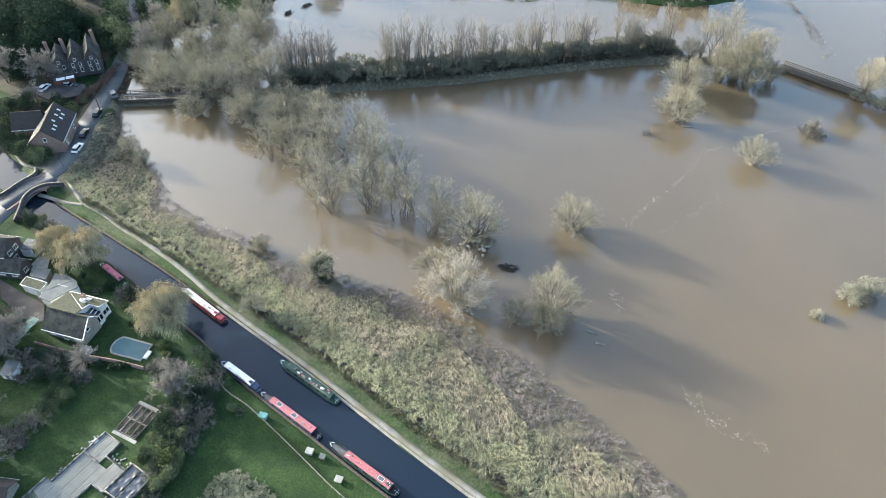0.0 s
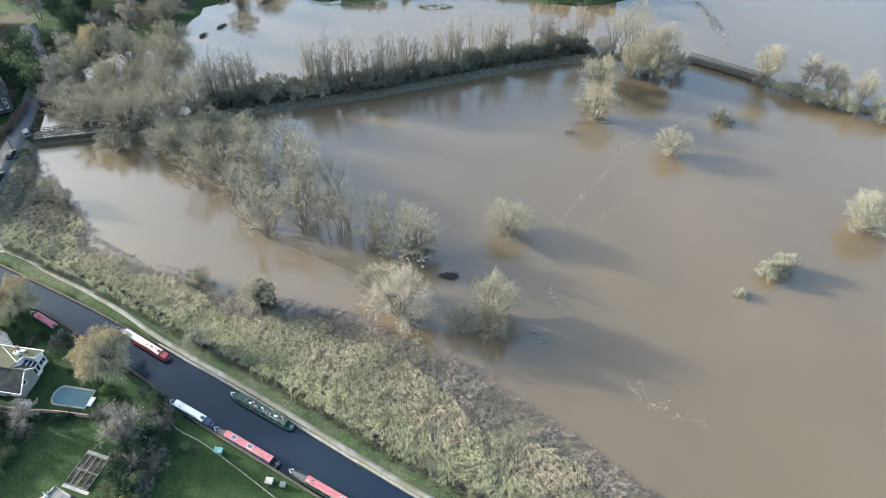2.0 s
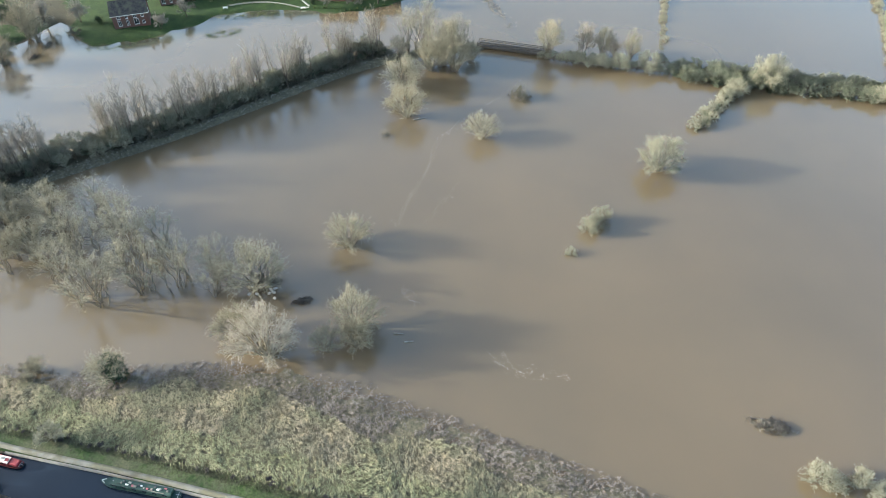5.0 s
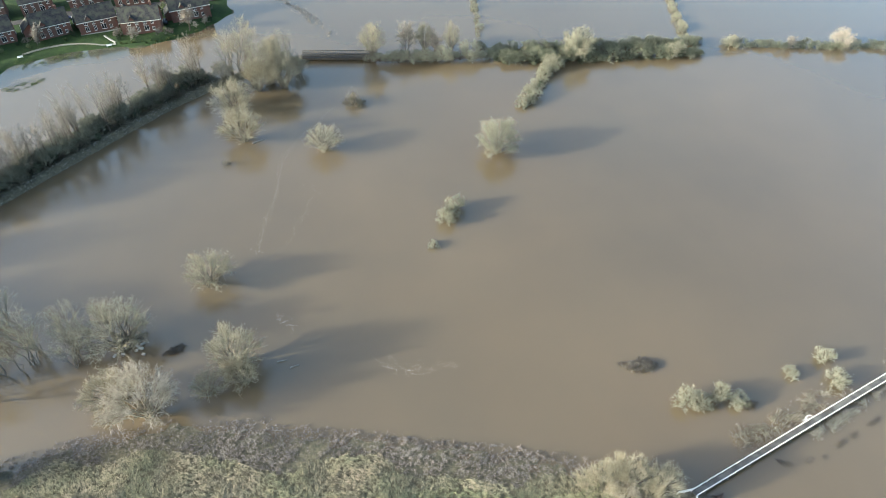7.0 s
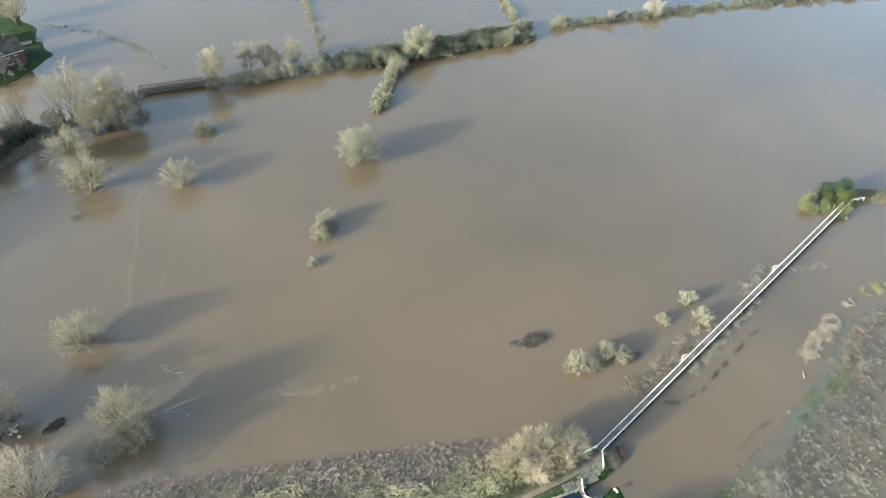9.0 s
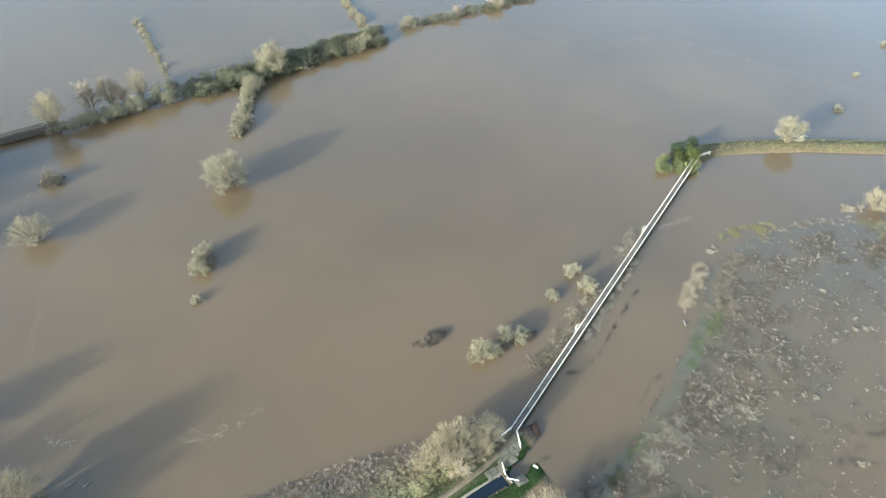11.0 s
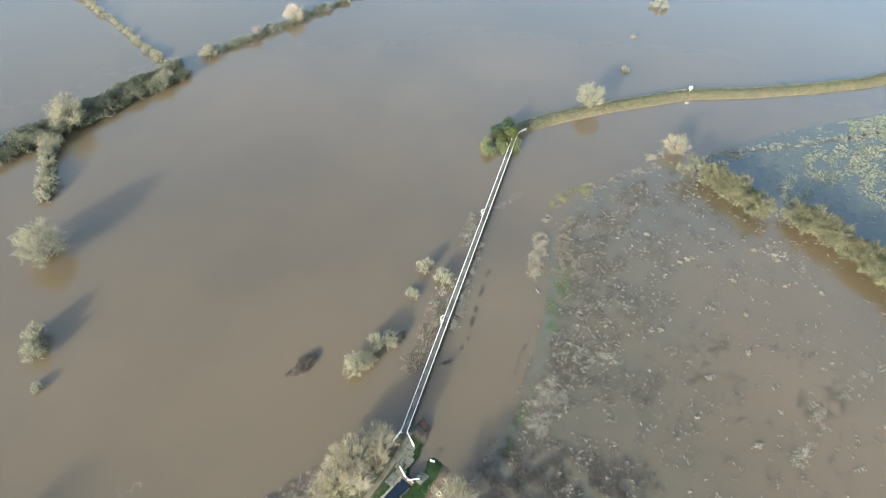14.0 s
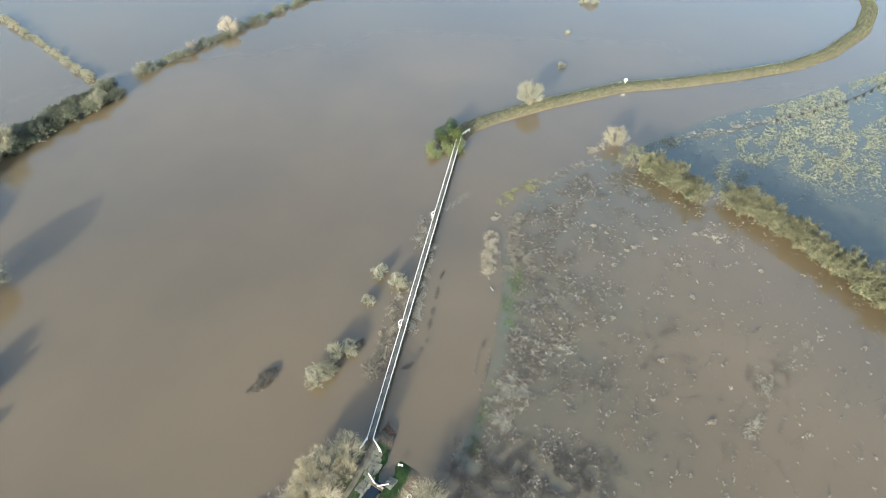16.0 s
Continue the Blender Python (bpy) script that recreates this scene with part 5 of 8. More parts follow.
# old brick house with three stacks, and the barn by the lane
h = thing("old_brick_house", "old dark brick house with three gables and tall chimneys", "house", pose(-206.0, 84.6, 2.0, 0, 0, 60))
for u, L, top in ((-4.6, 8.5, 7.6), (0.0, 8.5, 8.2), (4.7, 9.5, 8.6)):
    block(h, L, 4.5, 4.2, top - 0.8, DARKBRICK, SLATE, at=pose(u, 0.4, 0, 0, 0, 90), left=[(0, 4.4, 0.8, 0.9), (-1.0, 2.5, 0.8, 1.3), (1.0, 2.5, 0.8, 1.3), (-1.0, 0.6, 0.8, 1.4), (1.0, 0.6, 0.8, 1.4)], fascia=False)
for u, v, top in ((-6.9, 2.5, 8.6), (-2.3, 2.2, 8.8), (6.6, 3.0, 9.6)):
    chimney(h, u, v, 4, top, PINKBRICK, 0.95, 0.6, 3)
part("lean_to_roof", boxes((-7.5, -1.5, -8.4, -4.6, 2.5, 2.65)), SLATE, h, "low flat lean-to roof")
part("lean_to_wall", boxes((-7.3, -1.7, -8.2, -4.2, -1, 2.5)), BRICK, h)
for u in (-6.3, -3.6):
    part("carport_panel", boxes((u, u + 2.4, -10.0, -8.5, 2.3, 2.4)), WHITE, h, "pale carport roof panel")
h = house("barn_house", "converted brick barn with a dark tiled roof and skylights", -177.5, 59.5, -46, 12.8, 8.4, 3.6, 7.2, PINKBRICK, TILE, z=2.0, back=[(-4, 1, 1.0, 1.2), (3, 1, 1.0, 1.2)], right=[(0, 3.6, 0.9, 1.1)])
for i, (u, v) in enumerate([(-3.6, 0.42), (-1.8, 0.42), (-2.2, 0.66), (0.6, 0.66), (2.2, 0.5), (3.8, 0.5), (-4.6, 0.66)]):
    k = math.atan2(3.6, 4.2)
    shared("skylight", "skylight", lambda: boxes((-0.24, 0.24, -0.40, 0.40, 0.0, 0.10), (-0.30, 0.30, -0.47, -0.40, 0, 0.13), (-0.30, 0.30, 0.40, 0.47, 0, 0.13)), WHITE, h, pose(u, 4.2 * (1 - v), 3.6 + 3.6 * v + 0.2, -math.degrees(k), 0, 0))
block(h, 7.5, 6, 3.0, 6.2, PINKBRICK, TILE, at=pose(-4.5, -7.2, 0, 0, 0, 90))

# canalside cottage: a steep dark slope in front, a long low mossy slope behind, glazed sun room in its corner
def slab_over(outline, height, th, base=None):
    """A slab over an outline in plan whose top follows height(x, y); with a base it goes down to the ground as a wall."""
    bm = bmesh.new()
    top = [bm.verts.new((x, y, height(x, y))) for x, y in outline]
    low = [bm.verts.new((x, y, height(x, y) - th if base is None else base)) for x, y in outline]
    bm.faces.new(top)
    bm.faces.new(low[::-1])
    for i in range(len(outline)):
        j = (i + 1) % len(outline)
        bm.faces.new((top[i], low[i], low[j], top[j]))
    bmesh.ops.recalc_face_normals(bm, faces=bm.faces)
    return bm


def edging(outline, height, w=0.16):
    """A narrow board round a roof's outline."""
    return strip_mesh([(x, y, height(x, y)) for x, y in outline + outline[:1]], [(-w / 2, -0.22), (-w / 2, 0.05), (w / 2, 0.05), (w / 2, -0.22)], True)


h = thing("cottage", "white-trimmed cottage with a steep dark roof and a mossy rear slope", "house", pose(-114.0, 24.9, 1.9, 0, 0, 20.6))
front = lambda x, y: 5.3 + 0.9 * y
rear = lambda x, y: 5.3 - 0.36 * y
part("wall", slab_over([(-4.6, -3.1), (4.6, -3.1), (4.6, -0.02), (-4.6, -0.02)], lambda x, y: front(x, y) - 0.2, 0, -0.8), GREYWALL, h)
part("gable_wall", slab_over([(4.2, 0.0), (4.6, 0.0), (4.6, 1.9), (4.2, 1.9)], lambda x, y: 5.1 - 1.0 * y, 0, -0.8), GREYWALL, h)
part("gable_roof", slab_over([(1.9, 0.05), (4.95, 0.05), (4.95, 2.2), (1.9, 2.2)], lambda x, y: 5.3 - 0.98 * y, 0.16), SLATE, h)
part("roof", slab_over([(-4.95, -3.5), (4.95, -3.5), (4.95, 0.03), (-4.95, 0.03)], front, 0.16), SLATE, h)
wing = [(-5.1, 0.06), (1.85, 0.06), (1.85, 1.9), (1.85, 3.7), (4.2, 3.7), (4.3, 6.3), (-5.3, 6.3)]
part("wing_wall", slab_over([(-4.9, 0.0), (1.7, 0.0), (1.7, 3.9), (3.9, 3.9), (4.0, 6.0), (-5.0, 6.0)], lambda x, y: rear(x, y) - 0.2, 0, -0.8), WHITE, h)
part("wing_roof", slab_over(wing, rear, 0.16), MOSSY, h, "mossy low-pitched roof")
V, F = edging(wing[2:], lambda x, y: rear(x, y) + 0.02)
array_part("roof_edge", V, [F], WHITE, h, "white roof edge board")
for pts in ([(4.96, -3.5), (4.96, 0.02), (4.96, 2.2)],):
    V, F = strip_mesh([(x, y, (front(x, y) if y < 0.03 else 5.3 - 0.98 * y) - 0.02) for x, y in pts], [(-0.08, -0.2), (-0.08, 0.06), (0.08, 0.06), (0.08, -0.2)], True)
    array_part("bargeboard", V, [F], WHITE, h)
part("gutter", boxes((-4.95, 4.95, -3.62, -3.51, 1.95, 2.2)), WHITE, h, "white gutter board")
part("ridge", boxes((-4.95, 4.95, -0.14, 0.14, 5.28, 5.42), bevel=0.04), MOSSY, h)
sunr = part("sun_room_wall", boxes((1.86, 4.3, 1.2, 1.4, 0, 2.2), (4.1, 4.3, 1.4, 3.68, 0, 0.7), (4.1, 4.3, 1.4, 1.6, 0.7, 2.3), (4.1, 4.3, 2.6, 2.8, 0.7, 2.3), (4.1, 4.3, 3.5, 3.68, 0.7, 2.3), (1.86, 4.3, 1.2, 3.68, -0.4, -0.01)), WHITE, h)
part("sun_room_pane", boxes((4.17, 4.22, 1.6, 3.5, 0.7, 2.3)), GLASS, sunr)
part("sun_room_roof", slab_over([(1.87, 1.25), (4.35, 1.25), (4.35, 3.66), (1.87, 3.66)], lambda x, y: 3.2 - 0.32 * (x - 1.87), 0.08), GLASS, h, "glazed teal roof")
for x in (1.9, 2.7, 3.5, 4.3):
    part("glazing_bar", slab_over([(x - 0.06, 1.2), (x + 0.06, 1.2), (x + 0.06, 3.67), (x - 0.06, 3.67)], lambda u, v: 3.26 - 0.32 * (u - 1.87), 0.1), WHITE, h)
for m, ww, hh in ((pose(4.6, -1.2, 2.3, 0, 0, 90), 0.9, 0.9), (pose(4.05, 4.9, 0.7, 0, 0, 90), 1.7, 1.3), (pose(-3.0, -3.1, 0.8), 1.4, 1.0), (pose(0, -3.1, 0.2), 1.0, 1.7), (pose(3.0, -3.1, 0.8), 1.4, 1.0), (pose(-2.5, 6.0, 0.9, 0, 0, 180), 1.5, 1.1), (pose(1.5, 6.0, 0.9, 0, 0, 180), 1.5, 1.1)):
    window(h, m, ww, hh)
chimney(h, 0.4, 4.0, 3.2, 4.7, WHITE, 0.8, 0.6, 1)
chimney(h, -0.6, 5.4, 2.9, 4.4, PINKBRICK, 0.6, 0.5, 1)
part("skylight", slab_over([(-0.4, 4.9), (0.9, 4.9), (0.9, 5.7), (-0.4, 5.7)], lambda x, y: rear(x, y) + 0.14, 0.12), WHITE, h)
gar = [(-129.3, 30.2), (-126.8, 31.4), (-123.2, 31.7), (-121.3, 30.7), (-121.9, 29.1), (-122.6, 24.9), (-125.6, 24.2), (-127.4, 28.0)]
mid = (-125.0, 28.4)
h = thing("double_garage", "double garage with a wide stained grey felt roof", "garage", pose(*mid, 1.9))
loc = [(x - mid[0], y - mid[1]) for x, y in gar]
part("wall", slab_over([(x * 0.94, y * 0.94) for x, y in loc], lambda x, y: 2.2, 0, -0.6), WHITE, h)
part("flat_roof", slab_over(loc, lambda x, y: 2.42 + 0.03 * x, 0.2), FELT, h)
part("felt_patch", slab_over([(-0.6, 0.2), (1.6, 0.9), (1.9, 1.3), (-0.4, 0.7)], lambda x, y: 2.435 + 0.03 * x, 0.01), CONCRETE, h, "pale repair strip on felt")
part("felt_ridge", slab_over([(-1.6, -3.0), (-1.45, -3.0), (0.9, 2.6), (0.75, 2.6)], lambda x, y: 2.48 + 0.03 * x, 0.06), FELT, h)
part("garage_door", boxes((-1.3, 1.3, -0.06, 0, 0.0, 2.0)), TIMBER, h).matrix_basis = pose(-1.0, -3.84, 0, 0, 0, 13)
for name, label, pts, roof, wall in (("garage", "small garage with a pale blue-grey felt roof", [(-134.5, 28.7), (-130.9, 30.2), (-129.1, 27.9), (-133.1, 26.6)], FELT, TIMBER), ("garage", "cream garage with a lichened dark flat roof and white trim", [(-133.2, 25.9), (-127.9, 27.6), (-127.0, 25.4), (-132.2, 23.8)], MOSSY, RENDER)):
    c = (sum(p[0] for p in pts) / 4, sum(p[1] for p in pts) / 4)
    h = thing(name, label, "garage", pose(*c, 1.9))
    loc = [(x - c[0], y - c[1]) for x, y in pts]
    part("wall", slab_over([(x * 0.93, y * 0.93) for x, y in loc], lambda x, y: 2.2, 0, -0.6), wall, h)
    part("flat_roof", slab_over(loc, lambda x, y: 2.4, 0.18), roof, h)
    V, F = edging(loc, lambda x, y: 2.42, 0.12)
    array_part("roof_edge", V, [F], WHITE if roof is MOSSY else TIMBER, h)
    part("garage_door", boxes((-1.1, 1.1, -0.05, 0.0, 0, 1.9)), WHITE, h).matrix_basis = pose(loc[2][0] * 0.5 + loc[3][0] * 0.5, (loc[2][1] + loc[3][1]) * 0.465 - 0.03, 0, 0, 0, 17)
h = house("slate_house", "dark brick house with slate roofs and a white sun room", -146.2, 26.0, 28, 9.5, 6.0, 4.4, 7.0, DARKBRICK, SLATE, z=1.9, right=[(-1.1, 3.0, 1.2, 1.2), (0.9, 3.0, 1.2, 1.2), (-0.2, 0.7, 1.2, 1.2)], front=[(-3, 0.8, 1.2, 1.2)])
block(h, 9.0, 3.8, 2.2, 3.8, DARKBRICK, SLATE, at=pose(4.4, -3.3, 0), right=[(0, 0.7, 1.2, 1.1)], front=[(-3, 0.8, 1.3, 1.0), (0, 0.8, 1.3, 1.0), (3, 0.8, 1.3, 1.0)], wname="annexe_wall")
part("sun_room", boxes((4.78, 7.5, 1.6, 4.6, -0.5, 2.3)), WHITE, h)
part("sun_room_roof", boxes((4.77, 7.7, 1.4, 4.8, 2.302, 2.42)), FELT, h)
for y in (2.4, 3.8):
    window(h, pose(7.5, y, 0.25, 0, 0, 90), 1.2, 1.8)
house("small_outhouse", "small brown-roofed outhouse by the lawn", -91.6, -3.4, 30, 4.2, 3.6, 1.9, 3.2, TIMBER, TILE, z=2.0)


# cars
def car(label, paint, x, y, turn, z=None, name="car"):
    root = thing(name, label, "car", pose(x, y, (gz(x, y) if z is None else z), 0, 0, turn), "parked cars")
    bm = bmesh.new()
    prof = [(-2.1, 0.62), (-2.05, 0.95), (-1.2, 1.0), (1.0, 0.98), (2.0, 0.82), (2.15, 0.6), (2.1, 0.32), (-2.1, 0.32)]
    a = [bm.verts.new((u, -0.86, v)) for u, v in prof]
    b = [bm.verts.new((u, 0.86, v)) for u, v in prof]
    bm.faces.new(a)
    bm.faces.new(b[::-1])
    for i in range(8):
        bm.faces.new((a[i], b[i], b[(i + 1) % 8], a[(i + 1) % 8]))
    bmesh.ops.recalc_face_normals(bm, faces=bm.faces)
    bmesh.ops.bevel(bm, geom=bm.edges[:], offset=0.07, segments=2, affect="EDGES")
    body = part("body", bm, paint, root)
    bm = bmesh.new()
    lo = [(-1.85, -0.78), (1.05, -0.78), (1.05, 0.78), (-1.85, 0.78)]
    hi = [(-1.35, -0.62), (0.35, -0.62), (0.35, 0.62), (-1.35, 0.62)]
    va, vb = [bm.verts.new((u, v, 0.96)) for u, v in lo], [bm.verts.new((u, v, 1.42)) for u, v in hi]
    bm.faces.new(vb)
    for i in range(4):
        bm.faces.new((va[i], va[(i + 1) % 4], vb[(i + 1) % 4], vb[i]))
    part("glasshouse", bm, GLASS, root, "dark car windows")
    part("roof", boxes((-1.38, 0.32, -0.63, 0.63, 1.415, 1.47), bevel=0.025), paint, root)
    for s in (-1, 1):
        part("headlight", boxes((2.02, 2.1, s * 0.62 - 0.18, s * 0.62 + 0.18, 0.62, 0.76)), SILVER, body)
        for u in (-1.3, 1.32):
            def tyre():
                bm = bmesh.new()
                bmesh.ops.create_cone(bm, cap_ends=True, segments=14, radius1=0.32, radius2=0.32, depth=0.2, matrix=pose(0, 0, 0, 90))
                return bm

            def rim():
                bm = bmesh.new()
                bmesh.ops.create_cone(bm, cap_ends=True, segments=10, radius1=0.2, radius2=0.2, depth=0.21, matrix=pose(0, 0, 0, 90))
                return bm
            wh = shared("wheel", "wheel", tyre, RUBBER, root, pose(u, s * 0.80, 0.32))
            shared("rim", "rim", rim, SILVER, wh, Matrix())
    return root


CARWHITE = material("white_car_paint", (0.72, 0.73, 0.74), rough=0.25)
CARBLACK = material("black_car_paint", (0.02, 0.022, 0.025), rough=0.2)
CARGREY = material("grey_car_paint", (0.12, 0.13, 0.14), rough=0.25)
car("white hatchback parked on the lane", CARWHITE, -168.3, 60.1, 120, 2.06)
car("black car parked on the lane", CARBLACK, -172.8, 65.0, 126, 2.06)
car("dark car parked by the bridge", CARBLACK, -178.6, 73.0, 126, 2.06)
car("dark car by the bridge's end", CARGREY, -183.5, 81.5, 160, 2.06)
car("white car parked in the courtyard", CARWHITE, -204, 71.5, 110)
car("white car parked beside the old house", CARWHITE, -200.2, 77, 20)
car("dark car parked beside the old house", CARGREY, -197.5, 78.3, 20)
car("silver car behind the barn", CARWHITE, -190, 56.5, 100)
car("white car in front of the brick house", CARWHITE, -213, 160, 5)
car("blue car on the estate", NAVY, -121, 255, 15)
car("dark car beside a brick house", CARBLACK, -83.0, 249, 110)


# narrowboats
def narrowboat(label, x, y, turn, L, side, roof, kit, hull=BLACKP):
    root = thing("narrowboat", label, "boat", pose(x, y, CANAL_Z, 0, 0, turn) @ Matrix.Diagonal((1, 0.84, 0.92, 1)), "moored narrowboats")
    xs = [-L / 2, -L / 2 + 0.25, -L / 2 + 0.9, -L / 2 + 2.0, 0, L / 2 - 2.6, L / 2 - 1.3, L / 2 - 0.5, L / 2]
    wd = [0.45, 0.75, 0.97, 1.04, 1.04, 1.04, 0.85, 0.45, 0.06]
    top = [0.62, 0.62, 0.60, 0.58, 0.58, 0.60, 0.72, 0.86, 0.98]
    bm = bmesh.new()
    rows = [[bm.verts.new((u, -w * 0.9, -0.45)), bm.verts.new((u, -w, z)), bm.verts.new((u, w, z)), bm.verts.new((u, w * 0.9, -0.45))] for u, w, z in zip(xs, wd, top)]
    for a, b in zip(rows, rows[1:]):
        for i in range(4):
            bm.faces.new((a[i], b[i], b[(i + 1) % 4], a[(i + 1) % 4]))
    bm.faces.new(rows[0])
    bm.faces.new(rows[-1][::-1])
    bmesh.ops.recalc_face_normals(bm, faces=bm.faces)
    part("hull", bm, hull, root)
    V, F = strip_mesh([(u, -w, z + 0.02) for u, w, z in zip(xs, wd, top)], [(-0.05, -0.06), (-0.05, 0.04), (0.05, 0.04), (0.05, -0.06)], True)
    V2, F2 = strip_mesh([(u, w, z + 0.02) for u, w, z in zip(xs, wd, top)], [(-0.05, -0.06), (-0.05, 0.04), (0.05, 0.04), (0.05, -0.06)], True)
    array_part("gunwale", V, [F], side, root)
    array_part("gunwale", V2, [F2], side, root)
    c0, c1 = -L / 2 + kit.get("stern", 1.7), L / 2 - kit.get("bow", 2.7)
    bm = bmesh.new()
    sec = [(-0.93, 0.55), (-0.80, 1.52), (-0.45, 1.60), (0.45, 1.60), (0.80, 1.52), (0.93, 0.55)]
    a, b = [[bm.verts.new((u, v, w)) for v, w in sec] for u in (c0, c1)]
    bm.faces.new(a)
    bm.faces.new(b[::-1])
    for i in range(5):
        bm.faces.new((a[i], b[i], b[i + 1], a[i + 1]))
    bmesh.ops.recalc_face_normals(bm, faces=bm.faces)
    cabin = part("cabin", bm, side, root)
    rows = [[(-0.86, 1.53), (-0.45, 1.625), (0.45, 1.625), (0.86, 1.53), (0.86, 1.49), (-0.86, 1.49)]]
    bm = bmesh.new()
    a, b = [[bm.verts.new((u, v, w)) for v, w in rows[0]] for u in (c0 - 0.12, c1 + 0.10)]
    bm.faces.new(a[::-1])
    bm.faces.new(b)
    for i in range(6):
        bm.faces.new((a[i], a[(i + 1) % 6], b[(i + 1) % 6], b[i]))
    bmesh.ops.recalc_face_normals(bm, faces=bm.faces)
    part("roof", bm, roof, root)
    for s in (-1, 1):
        part("handrail", boxes((c0, c1, s * 0.83 - 0.03, s * 0.83 + 0.03, 1.545, 1.60)), side, root)
        n = max(3, int((c1 - c0) / 1.9))
        for i in range(n):
            u = c0 + (i + 0.6) * (c1 - c0) / n
            shared("boat_window", "window", lambda: boxes((-0.45, 0.45, -0.03, 0.02, 0, 0.45), bevel=0.02), GLASS, cabin, pose(u, s * 0.885, 0.90, s * 7, 0, 0))
    part("bow_deck", boxes((c1 + 0.02, L / 2 - 1.0, -0.75, 0.75, 0.40, 0.56)), kit.get("deck", GREYBOAT), root)
    part("stern_deck", boxes((-L / 2 + 0.35, c0 - 0.02, -0.72, 0.72, 0.40, 0.57)), kit.get("deck", GREYBOAT), root)
    part("tiller", boxes((-L / 2 - 0.1, -L / 2 + 0.9, -0.03, 0.03, 0.95, 1.02), (-L / 2 - 0.05, -L / 2 + 0.02, -0.04, 0.04, 0.3, 0.97)), SILVER, root)
    if kit.get("cratch"):
        bm = bmesh.new()
        f0, f1 = c1 + 0.02, L / 2 - 0.9
        v = [bm.verts.new(q) for q in ((f0, -0.84, 0.62), (f0, 0.84, 0.62), (f0, 0.3, 1.62), (f0, -0.3, 1.62), (f1, -0.5, 0.72), (f1, 0.5, 0.72), (f1 - 0.3, 0, 1.35))]
        for q in ((0, 1, 2, 3), (0, 3, 6, 4), (3, 2, 6), (2, 1, 5, 6), (4, 6, 5), (0, 4, 5, 1)):
            bm.faces.new([v[i] for i in q])
        bmesh.ops.recalc_face_normals(bm, faces=bm.faces)
        part("cratch_cover", bm, kit["cratch"], root, "canvas cover over the bow")
    for u in kit.get("solar", ()):
        p = part("solar_panel", boxes((u - 0.55, u + 0.55, -0.40, 0.40, 1.68, 1.72)), SOLAR, root)
        part("panel_frame", boxes((u - 0.60, u + 0.60, -0.45, -0.40, 1.63, 1.73), (u - 0.60, u + 0.60, 0.40, 0.45, 1.63, 1.73), (u - 0.60, u - 0.55, -0.40, 0.40, 1.63, 1.73), (u + 0.55, u + 0.60, -0.40, 0.40, 1.63, 1.73)), WHITE, p)
    for u in kit.get("vents", ()):
        bm = bmesh.new()
        bmesh.ops.create_cone(bm, cap_ends=True, segments=10, radius1=0.10, radius2=0.05, depth=0.12, matrix=Matrix.Translation((u, 0, 1.685)))
        part("mushroom_vent", bm, SILVER, root)
    for i, (u, v, w, d, hh) in enumerate(kit.get("load", ())):
        part("roof_box", boxes((u - w / 2, u + w / 2, v - d / 2, v + d / 2, 1.62, 1.62 + hh), bevel=0.04), (TIMBER, REDROOF, CONCRETE, WHITE, GREYBOAT)[i % 5], root)
    if kit.get("stern_cover"):
        part("stern_canopy", boxes((-L / 2 + 0.5, c0 - 0.14, -0.80, 0.80, 0.60, 1.45), bevel=0.15), kit["stern_cover"], root)
    for sgn in (-1, 1):
        part("bow_flash", slab_over([(L / 2 - 0.95, sgn * 0.58), (L / 2 - 0.25, sgn * 0.10), (L / 2 - 0.35, sgn * 0.04), (L / 2 - 1.0, sgn * 0.44)], lambda x, y: 0.93 + 0.10 * (x - L / 2 + 0.5), 0.05), kit.get("flash", WHITE), root, "painted bow panel")
    part("stern_rail", boxes((-L / 2 + 0.3, -L / 2 + 0.36, -0.6, 0.6, 1.0, 1.06), (-L / 2 + 0.3, -L / 2 + 0.36, -0.6, -0.54, 0.57, 1.0), (-L / 2 + 0.3, -L / 2 + 0.36, 0.54, 0.6, 0.57, 1.0)), SILVER, root)
    part("hatch", boxes((c0 - 0.1, c0 + 0.75, -0.36, 0.36, 1.63, 1.70), bevel=0.02), kit.get("hatch", side), root)
    part("pole", boxes((c0 + 1.2, c0 + 4.4, 0.60, 0.66, 1.64, 1.70), (c0 + 1.4, c0 + 4.0, 0.68, 0.73, 1.64, 1.69)), TIMBER, root, "boat pole and plank")
    for u in (-L / 2 + 1.2, 0.4, L / 2 - 2.2):
        shared("fender", "rope_fender", lambda: boxes((-0.09, 0.09, -0.06, 0.06, 0.0, 0.45), bevel=0.04), RUBBER, root, pose(u, 1.10, 0.1))
    bm = bmesh.new()
    bmesh.ops.create_cone(bm, cap_ends=True, segments=8, radius1=0.07, radius2=0.06, depth=0.45, matrix=Matrix.Translation((c1 - 1.6, 0.45, 1.84)))
    part("stove_flue", bm, BLACKP, root)
    return root


